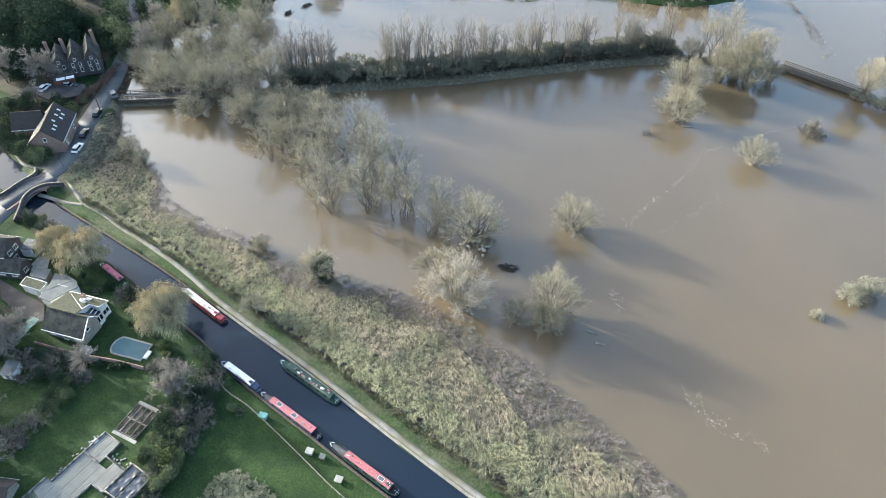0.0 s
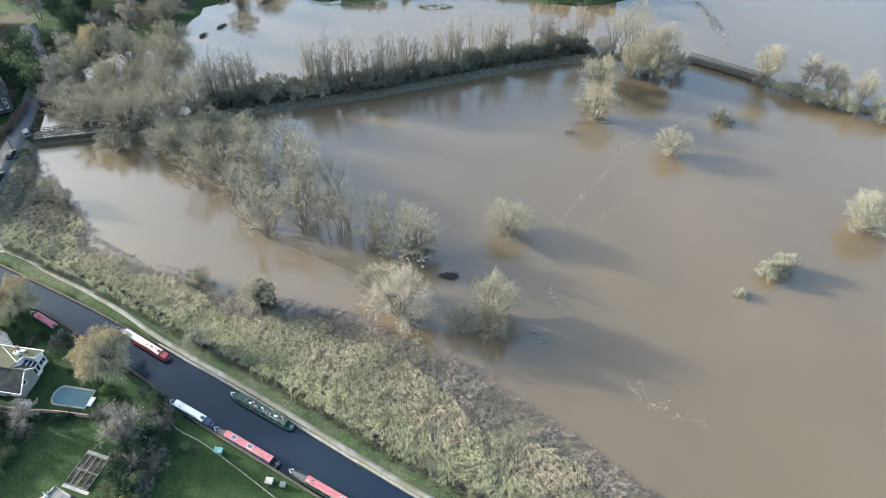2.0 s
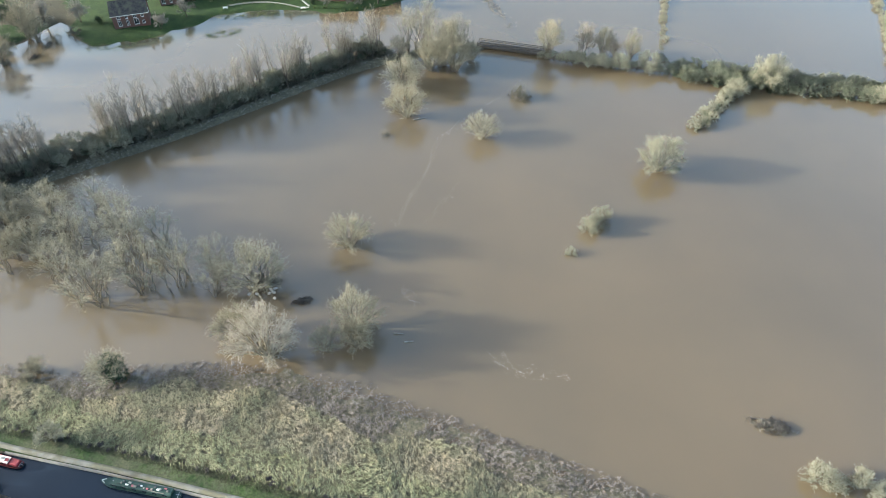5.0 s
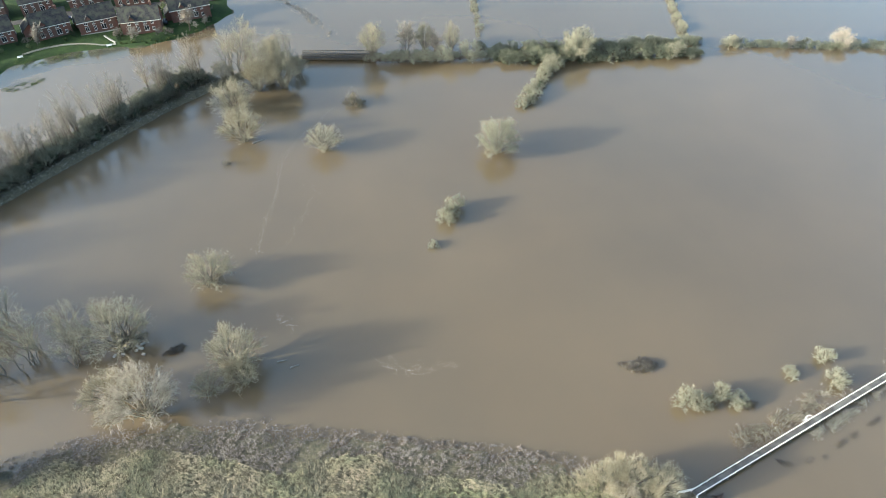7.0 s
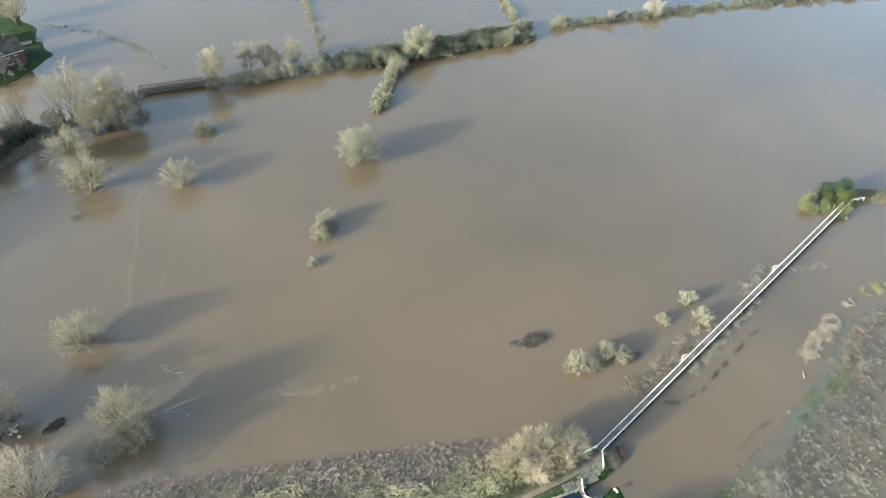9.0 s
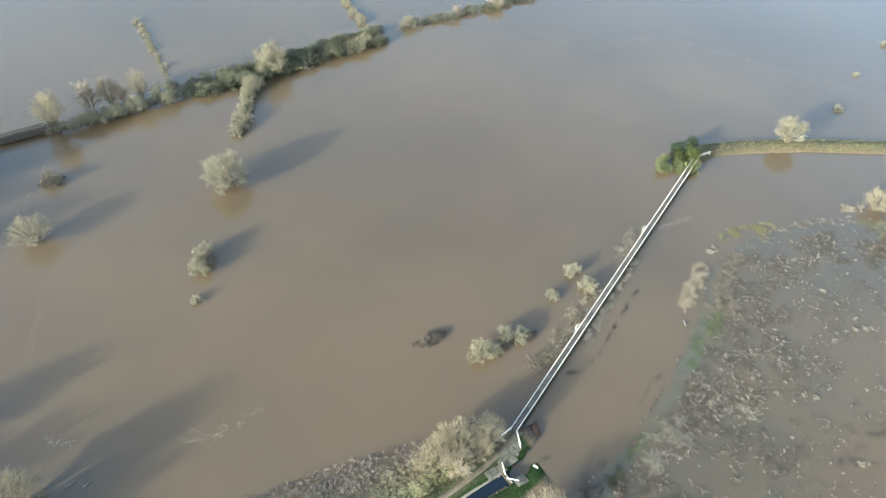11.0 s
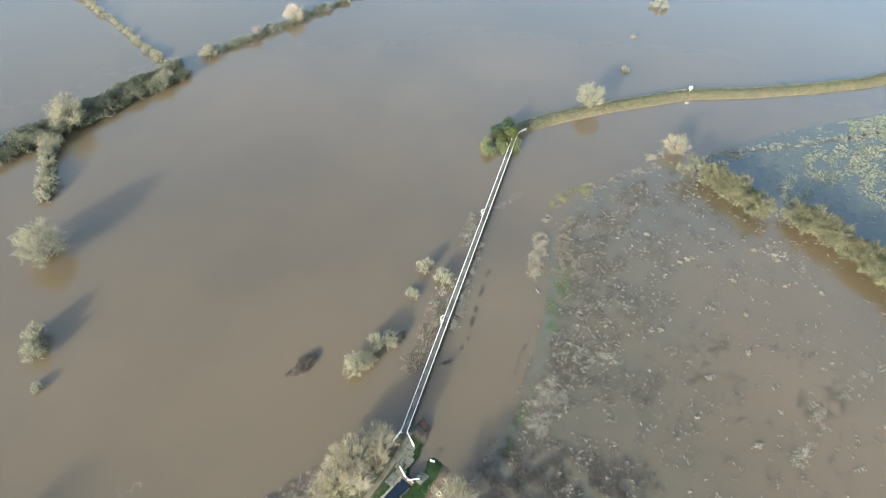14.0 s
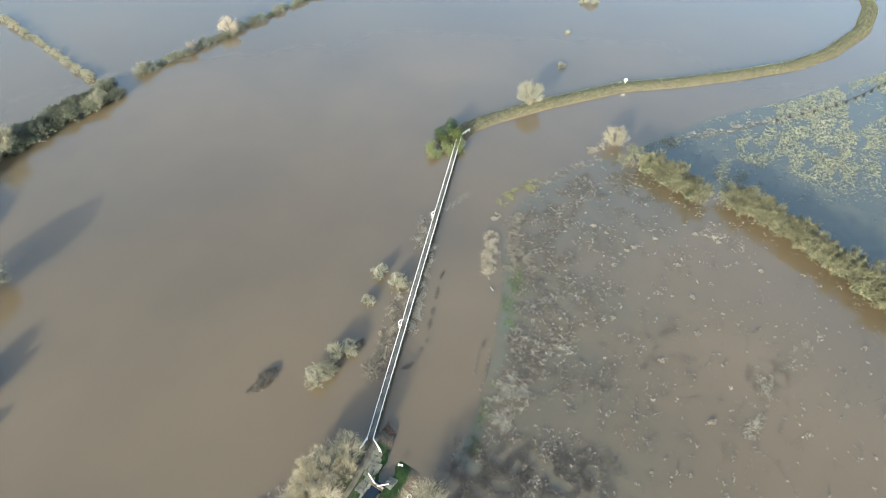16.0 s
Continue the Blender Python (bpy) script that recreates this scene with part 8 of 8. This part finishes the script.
# ---- rafts, drowned walls and tufts ----
def twig_raft(name, label, x, y, rx, ry, turn, n, seed, mat=TW_DARK):
    g_ = np.random.default_rng(seed)
    a, r = g_.uniform(0, 6.283, n), np.sqrt(g_.random(n))
    r = r * (0.30 + 1.0 * value_noise(np.cos(a) * 1.3 + 7.3, np.sin(a) * 1.3 + 3.1, 0.6, seed + 40))
    p = np.stack([np.cos(a) * r * rx, np.sin(a) * r * ry, g_.uniform(-0.05, 0.8, n) * (1.1 - r * r)], -1)
    d = unit(np.stack([g_.normal(size=n), g_.normal(size=n), g_.normal(size=n) * 0.35], -1)) * g_.uniform(0.5, 1.7, n)[:, None]
    V, F = tubes(np.stack([p - d / 2, p + d / 2], 1), 0.07, 0.025, 3)
    ob = tagged(array_part(name, V, [F], mat), label, "driftwood")
    ob.matrix_basis = pose(x, y, 0.05, 0, 0, turn)
    return ob


twig_raft("driftwood_raft", "floating raft of dark flood debris", 51.8, 81.2, 5.6, 2.2, -3, 420, 1, TW_MARSH)
twig_raft("driftwood_raft", "pale broken reeds on the debris raft", 51.6, 81.0, 4.6, 1.7, -3, 150, 5, DULLTUFT)
twig_raft("driftwood_raft", "dark drowned brash among the willows", -63.0, 98.2, 3.6, 2.6, 40, 300, 2, TW_DARK)
twig_raft("driftwood_raft", "dark fallen branches in flood water", -52.5, 94.5, 3.0, 1.2, 30, 160, 3, DARKWOOD)
twig_raft("driftwood_raft", "dark brash beside the bridge's end", 56.8, 49.2, 2.0, 1.0, 60, 140, 4, TW_RED)
twig_raft("driftwood_raft", "wet brushwood beside the bushes", 71.5, 69.3, 1.8, 0.9, 20, 120, 5, DARKTUFT)
for i, (x, y, rx, ry, a_) in enumerate(twig_raft_line):
    twig_raft("driftwood_raft", "line of dark drifted branches on the flood", x, y, rx, ry, a_, 110, 20 + i, DARKTUFT)
for i in range(22):
    x, y = -62.5 + R.gauss(0, 2.2), 97.0 + R.gauss(0, 1.6)
    bm = boxes((-R.uniform(0.3, 0.7), R.uniform(0.3, 0.7), -0.3, 0.3, -0.05, R.uniform(0.15, 0.4)), bevel=0.05)
    ob = tagged(part("concrete_lump", bm, CONCRETE if i % 3 else DARKWOOD), "loose grey rubble lodged among the willows", "rubble", "rubble among the willows")
    ob.matrix_basis = pose(x, y, R.uniform(0.1, 0.5), R.uniform(-25, 25), R.uniform(-25, 25), R.uniform(0, 180))
for x, y, t_, L in [(104.7, 52.3, 60, 1.6), (-28.0, 89.7, 10, 2.2), (-25.2, 88, 20, 2.0), (-41, 172, 30, 4.0)]:
    bm = bmesh.new()
    bmesh.ops.create_cone(bm, cap_ends=True, segments=8, radius1=0.20, radius2=0.13, depth=L, matrix=pose(0, 0, 0.1, 0, 90, 0))
    ob = tagged(part("drift_log", bm, TIMBER), "pale drift log lying in shallow water", "log", "drift logs")
    ob.matrix_basis = pose(x, y, max(0.0, gz(x, y)), 0, 3, t_)


def scatter(n, test, box_, seed):
    g_ = np.random.default_rng(seed)
    X, Y = g_.uniform(box_[0], box_[1], n), g_.uniform(box_[2], box_[3], n)
    ok = g_.random(n) < test(X, Y)
    return X[ok], Y[ok], g_


def tufts(name, label, X, Y, g_, size, blades, width, mat, seed, flop=0.8, spread=3.0, by=0.12):
    tussocks(name, label, X, Y, np.maximum(ground_z(X, Y), -0.03), size * g_.uniform(0.5, 1.3, len(X)), blades, width, g_.uniform(0, 6.28, len(X)), mat, seed, flop, spread, by)


SHORE = RFIELD[2:13]


def wet_density(X, Y):
    f = signed(X, Y, RFIELD)
    d = from_line(X, Y, SHORE)
    band = np.interp(d, [0, 3.5, 5, 12, 22, 40, 70], [0.3, 0.12, 1.0, 0.75, 0.34, 0.12, 0.05])
    clump = value_noise(X, Y, 5.0, 31) * value_noise(X, Y, 1.9, 32)
    return np.where((f > 4.3) | (f > 0.3) & (f < 0.9), band * np.clip(clump * 6 - 0.9, 0.02, 1.6), 0) * (X < 178)


X, Y, g_ = scatter(95000, wet_density, (54, 182, -45, 70), 41)
pale = g_.random(len(X)) < 0.15 + 0.20 * (value_noise(X, Y, 3.0, 33) > 0.55)
big = g_.random(len(X)) ** 4
tufts("marsh_tufts", "dull brown grass tufts poking through shallow water", X[~pale], Y[~pale], g_, 0.36 + 0.45 * big[~pale], 6, 0.055, DARKTUFT, 42, 1.0, by=0.20)
tufts("pale_marsh_tufts", "dull grey dry grass tufts in shallow water", X[pale], Y[pale], g_, 0.42 + 0.6 * big[pale], 9, 0.055, DULLTUFT, 43, 1.0, by=0.18)
X, Y, g_ = scatter(420, lambda X, Y: (signed(X, Y, RFIELD) > 6) * (X < 176) * 0.5 * (value_noise(X, Y, 16, 34) > 0.35), (70, 176, -45, 66), 47)
X, Y = np.repeat(X, 7) + g_.normal(size=len(X) * 7) * 0.28, np.repeat(Y, 7) + g_.normal(size=len(Y) * 7) * 0.28
tufts("bleached_tussocks", "scattered bleached grass tussocks in shallow water", X, Y, g_, 0.42, 7, 0.055, TUFT, 48, 1.0, by=0.1)
BRAMBLE = material("grey_green_bramble", (0.20, 0.20, 0.135), (0.13, 0.14, 0.09), 0.4, island=0.35)
PATCH = [(-65.4, 21.4), (-62.8, 23.9), (-57.3, 24.6), (-53.0, 24.2), (-46, 21), (-47, 12), (-58, 12), (-64, 16)]
X, Y, g_ = scatter(2600, lambda X, Y: smoothstep(signed(X, Y, PATCH), -0.3, 0.8), (-67, -44, 10, 26), 71)
tufts("bramble_patch", "tangled grey-green bramble patch on the mooring lawn", X, Y, g_, 1.1, 10, 0.05, BRAMBLE, 72, 0.9)
WETGREEN = material("wet_green_grass_blade", (0.125, 0.165, 0.075), (0.075, 0.11, 0.045), 0.4, island=0.4)
near = lambda pts, r: (lambda X, Y: np.clip(1.15 - from_line(X, Y, pts) / (r * 1.5), 0, 1) * np.clip(value_noise(X, Y, 1.6, 77) * 3 - 0.9, 0, 1))
BROWNREED = material("flattened_brown_reed", (0.225, 0.20, 0.165), (0.145, 0.128, 0.105), 0.4, island=0.4)
PALEGREEN = material("yellow_green_sedge", (0.24, 0.235, 0.125), (0.16, 0.165, 0.085), 0.4, island=0.4)


def clump_line(seed, pts, r, n, size, mat, lab):
    xs_, ys_ = [q[0] for q in pts], [q[1] for q in pts]
    X, Y, g_ = scatter(n * 5, near(pts, r), (min(xs_) - 2 * r, max(xs_) + 2 * r, min(ys_) - 2 * r, max(ys_) + 2 * r), seed)
    tufts("reed_clump" if size > 0.7 else "grass_clump", lab, X[:n], Y[:n], g_, size * 0.6, 10, 0.035, mat, seed, 0.5 if size > 1.05 else 1.0, by=0.22)


clump_line(51, [(54.5, 27.7), (60.4, 28.5), (65.8, 19.2), (70.9, 9.2)], 5.0, 3600, 1.1, TW_MARSH, "dark grey-brown scrub in shallow water")
clump_line(52, [(72.5, 30.5), (76, 33.5), (83, 34.5), (80, 30)], 2.2, 1100, 0.9, DULLTUFT, "pale tangled grass clump in the marsh")
clump_line(53, [(114.5, 50.8), (108.4, 47.7), (102.5, 45.6), (97.6, 43.2)], 1.9, 850, 0.55, WETGREEN, "bright green grass on the marsh bank")
clump_line(54, [(63.5, 31.7), (70.9, 33.6), (79.6, 36.4)], 1.3, 600, 0.55, WETGREEN, "bright green grass on the marsh bank")
clump_line(55, [(108.8, 55.8), (113.6, 58.8), (118, 60.2), (121.9, 62.7)], 1.3, 1300, 1.1, TUFT, "pale dry reeds at the river's edge")
clump_line(56, [(128.4, 65.6), (129.8, 66)], 0.8, 110, 0.9, TUFT, "pale dry reeds at the river's edge")
clump_line(57, [(136.3, 67.2), (140.2, 66.7), (144.4, 64.8), (149, 63.6)], 1.3, 700, 0.9, PALEGREEN, "yellow-green dry sedge at the river's edge")
clump_line(58, [(173, 57), (177, 55)], 1.3, 300, 0.9, TUFT, "pale dry reeds at the river's edge")
clump_line(59, [(111.8, 51.5), (117.3, 53.6), (122.1, 56), (129.2, 59.4), (134.2, 60.8)], 1.2, 1100, 0.9, BROWNREED, "brown flattened reeds along the marsh path")
clump_line(61, [(99.8, -16.2), (109.7, -15.7), (116.8, -14.5)], 1.2, 300, 0.7, TUFT, "pale grass clumps in shallow water")
clump_line(62, [(122.3, -17.7), (130.2, -20.2), (136, -22.3)], 1.2, 260, 0.7, TUFT, "pale grass clumps in shallow water")
clump_line(64, [(67.1, 62), (70.4, 62), (75.3, 64), (80.5, 65.8), (86, 69)], 1.9, 1100, 1.3, BROWNREED, "drowned brown reeds beside the footbridge")
clump_line(65, [(67.5, 62.3), (75.3, 64.5), (84.4, 68.4), (89.5, 70.7), (93, 72.5)], 1.7, 520, 1.3, TUFT, "pale reeds beside the footbridge")
clump_line(66, [(108, 78), (113.1, 79.8), (118, 82)], 1.5, 460, 1.0, DULLTUFT, "drowned grey reeds beside the footbridge")
clump_line(67, [(82.1, 61.4), (86.2, 63.2), (91.8, 65.9), (97.2, 68.6), (104, 71.6), (109.1, 73.6)], 0.8, 1700, 1.0, TUFT, "pale reed clumps along the footbridge")
clump_line(68, [(71.7, 56.9), (72.7, 55.6), (80.1, 56.3), (87.5, 59.5), (93.5, 62.4), (102.8, 66.3)], 0.35, 1500, 0.6, DARKTUFT, "line of dark drifted debris")
clump_line(69, [(190, 38), (205, 28), (221, 15.5), (228, 9)], 1.8, 1100, 0.8, TUFT, "pale reeds in the drowned meadow")
clump_line(70, [(-63, 282), (-55.8, 277.7), (-45.3, 270.7), (-35, 259), (-27.3, 248.4), (-20.9, 237.5)], 1.8, 1100, 0.75, DULLTUFT, "flotsam line of reed debris on the flood")
clump_line(71, [(-176, 172), (-168, 160)], 1.2, 200, 0.6, DARKTUFT, "drifted reed raft on the flood")
clump_line(72, [(20, 62.5), (30, 60.8)], 1.0, 160, 0.6, DARKTUFT, "drowned bank-edge reeds")
clump_line(73, [(-10, 69.5), (0, 67.5), (14, 65)], 0.8, 260, 0.5, DARKTUFT, "drowned bank-edge reeds")
clump_line(74, [(-126, 208.5), (-119.5, 212.5)], 2.2, 420, 0.5, LEAF_MID, "drowned green grass near the estate's shore")
clump_line(75, [(-128, 224), (-119, 227), (-110, 229)], 2.6, 700, 0.5, LEAF_MID, "drowned green grass near the estate's shore")
clump_line(76, [(-164, 193), (-155, 195), (-147, 202)], 1.8, 500, 0.5, LEAF_MID, "drowned green grass near the estate's shore")
clump_line(77, [(-55.8, 277.7), (-45.3, 270.7), (-35, 259), (-27.3, 248.4)], 1.5, 500, 0.7, DARKTUFT, "dark flotsam line on the flood")
clump_line(78, [(139.2, 60.7), (149.5, 60.6), (160, 58.6), (171, 52.5)], 1.2, 700, 0.8, DULLTUFT, "dull flattened reeds along the marsh path")
clump_line(79, [(119.1, 51.8), (116.8, 48.6)], 2.0, 420, 0.9, BROWNREED, "brown tangled grass beside the marsh path")
clump_line(80, [(108, 43.5), (102.3, 40.1), (106.8, 37.5), (114, 38.5)], 3.2, 420, 0.6, TW_MARSH, "dark matted grass tussocks in shallow water")
clump_line(81, [(108, 42.5), (103, 39), (107, 35.5), (113, 36)], 3.0, 420, 0.6, DULLTUFT, "grey matted grass tussocks in shallow water")
clump_line(82, [(95.2, 39), (98, 34), (91.6, 34.9)], 2.2, 320, 0.7, TW_MARSH, "dark matted grass tussocks in shallow water")
clump_line(83, [(95.2, 38.5), (98, 33.5), (92, 34), (98.6, 27)], 2.2, 420, 0.7, TUFT, "pale matted grass tussocks in shallow water")
clump_line(84, [(84.2, 34.8), (89.3, 28.8), (92.8, 27.4)], 2.4, 360, 0.7, TW_MARSH, "dark matted grass tussocks in shallow water")
clump_line(85, [(118, 9), (112, 11), (104.5, 9)], 1.6, 220, 0.5, DARKTUFT, "dark grass clumps in shallow water")
clump_line(86, [(99.1, 17.7), (92.3, 16.7)], 2.4, 180, 0.55, DARKTUFT, "dark grass clumps in shallow water")
clump_line(87, [(113, 28.2), (114.5, 27)], 2.0, 120, 0.5, DARKTUFT, "dark grass clumps in shallow water")
clump_line(88, [(115, -13.5), (121, -16.5)], 3.0, 300, 0.6, DARKTUFT, "dark grass clumps in shallow water")
clump_line(89, [(160.7, 12.6), (156, 12.8), (158, 5), (152.2, 0)], 1.0, 260, 0.6, TUFT, "pale grass clumps in shallow water")
clump_line(90, [(89.7, 45), (86.3, 44.4), (80.7, 42.4), (76.5, 40.9)], 0.35, 130, 0.5, DARKTUFT, "dark drifted debris at the marsh edge")
MEADOW = material("yellow_green_meadow_grass", (0.25, 0.25, 0.165), (0.17, 0.18, 0.115), 0.2, island=0.35)
X, Y, g_ = scatter(60000, lambda X, Y: (signed(X, Y, RFIELD) > 1) * (X > 178 + 0.1 * (Y - 20)) * np.clip(value_noise(X * 0.5, Y, 3, 35) * value_noise(X, Y, 13, 36) * 5 - 0.7, 0.02, 1) * smoothstep(X + 0.8 * Y, 176, 204), (172, 300, -60, 45), 44)
tufts("meadow_tufts", "pale straw tufts across the drowned meadow", X, Y, g_, 0.5, 5, 0.065, MEADOW, 45, by=0.2)
X, Y, g_ = scatter(60000, lambda X, Y: smoothstep(3.6 - from_line(X, Y, FARBANK), 0, 1.2), (152, 362, -6, 100), 46)
tufts("bank_grass", "straw-coloured rough grass on the flood bank", X, Y, g_, 0.7, 5, 0.06, BANKGRASS, 47)
VERGE = material("dark_rough_grass", (0.085, 0.10, 0.045), (0.06, 0.062, 0.035), 0.3, island=0.35)
X, Y, g_ = scatter(30000, lambda X, Y: smoothstep(Y - np.interp(X, TOW_X, TOW_Y), 2.9, 4.6) * smoothstep(6.6 - Y + np.interp(X, TOW_X, TOW_Y), 0, 1) * np.clip(1.5 * value_noise(X, Y, 3, 37), 0.2, 1), (-150, 36, 46, 56), 91)
tufts("verge_grass", "rough dark grass and bramble beside the towpath", X, Y, g_, 0.6, 6, 0.05, VERGE, 92)
X, Y, g_ = scatter(16000, lambda X, Y: (np.abs(from_line(X, Y, EDGE) - 1.5) < 1.5) * (from_line(X, Y, EMBANK) < 3) * 0.9, (-150, -50, 105, 212), 48)
tufts("embankment_reeds", "grey-brown reeds along the embankment's foot", X, Y, g_, 0.6, 8, 0.045, DULLTUFT, 49)
X, Y, g_ = scatter(9000, lambda X, Y: (from_line(X, Y, EDGE) < 0.8) * 0.9, (-150, -50, 105, 212), 93)
tufts("embankment_sedge", "dark wet sedge at the embankment's waterline", X, Y, g_, 0.55, 8, 0.05, DARKTUFT, 94)
for i, (x, y) in enumerate([(141.4, 40.7), (137.3, 28.6), (139.5, 27.6), (154.2, 15.4), (154.4, 9.1), (156, 10.5), (107.4, 7.2), (139.9, 15.1), (120, 3), (98, -8), (150, -4), (131, 8), (113, 22), (146, 24)]):
    X, Y = x + g_.normal(size=26) * 0.35, y + g_.normal(size=26) * 0.35
    tufts("grass_tussock", "single bleached grass tussock in shallow water", X, Y, g_, 0.6, 8, 0.06, TUFT, 200 + i)

# foam flecks that mark the current
FOAM = material("pale_foam", (0.30, 0.275, 0.235), (0.23, 0.21, 0.18), 2.0, rough=0.7)
V, F, o = [], [], 0
for pts, n, wd in [([(-14, 196), (-31.7, 165.9), (-33.7, 147.9), (-36.2, 132.1), (-36.5, 122)], 60, 1.2), ([(-30, 103), (-26, 99)], 16, 1.5), ([(-6, 88), (-1, 85), (10, 85.5)], 40, 2.0), ([(122, 80), (133, 78)], 24, 1.6), ([(-25, 150), (-24, 144), (-30, 126)], 14, 1.6)]:
    p = smooth_path(pts, 0.6)
    for i in range(n * 3):
        x, y = p[R.randrange(len(p))] + np.array([R.gauss(0, wd * 0.5), R.gauss(0, wd * 0.5)])
        k = R.randrange(5, 9)
        r = R.uniform(0.02, 0.09)
        st = R.uniform(1.5, 5)
        a0 = R.uniform(0, 6.28)
        ring = [(math.cos(j * 6.283 / k) * r * st * R.uniform(0.6, 1.2), math.sin(j * 6.283 / k) * r * R.uniform(0.6, 1.2)) for j in range(k)]
        V += [(x, y, 0.03)] + [(x + u * math.cos(a0) - v * math.sin(a0), y + u * math.sin(a0) + v * math.cos(a0), 0.012) for u, v in ring]
        F += [(o, o + 1 + j, o + 1 + (j + 1) % k) for j in range(k)]
        o += k + 1
tagged(array_part("foam_flecks", np.array(V), [np.array(F)], FOAM), "pale foam flecks drifting on the flood", "foam", kind="stuff")
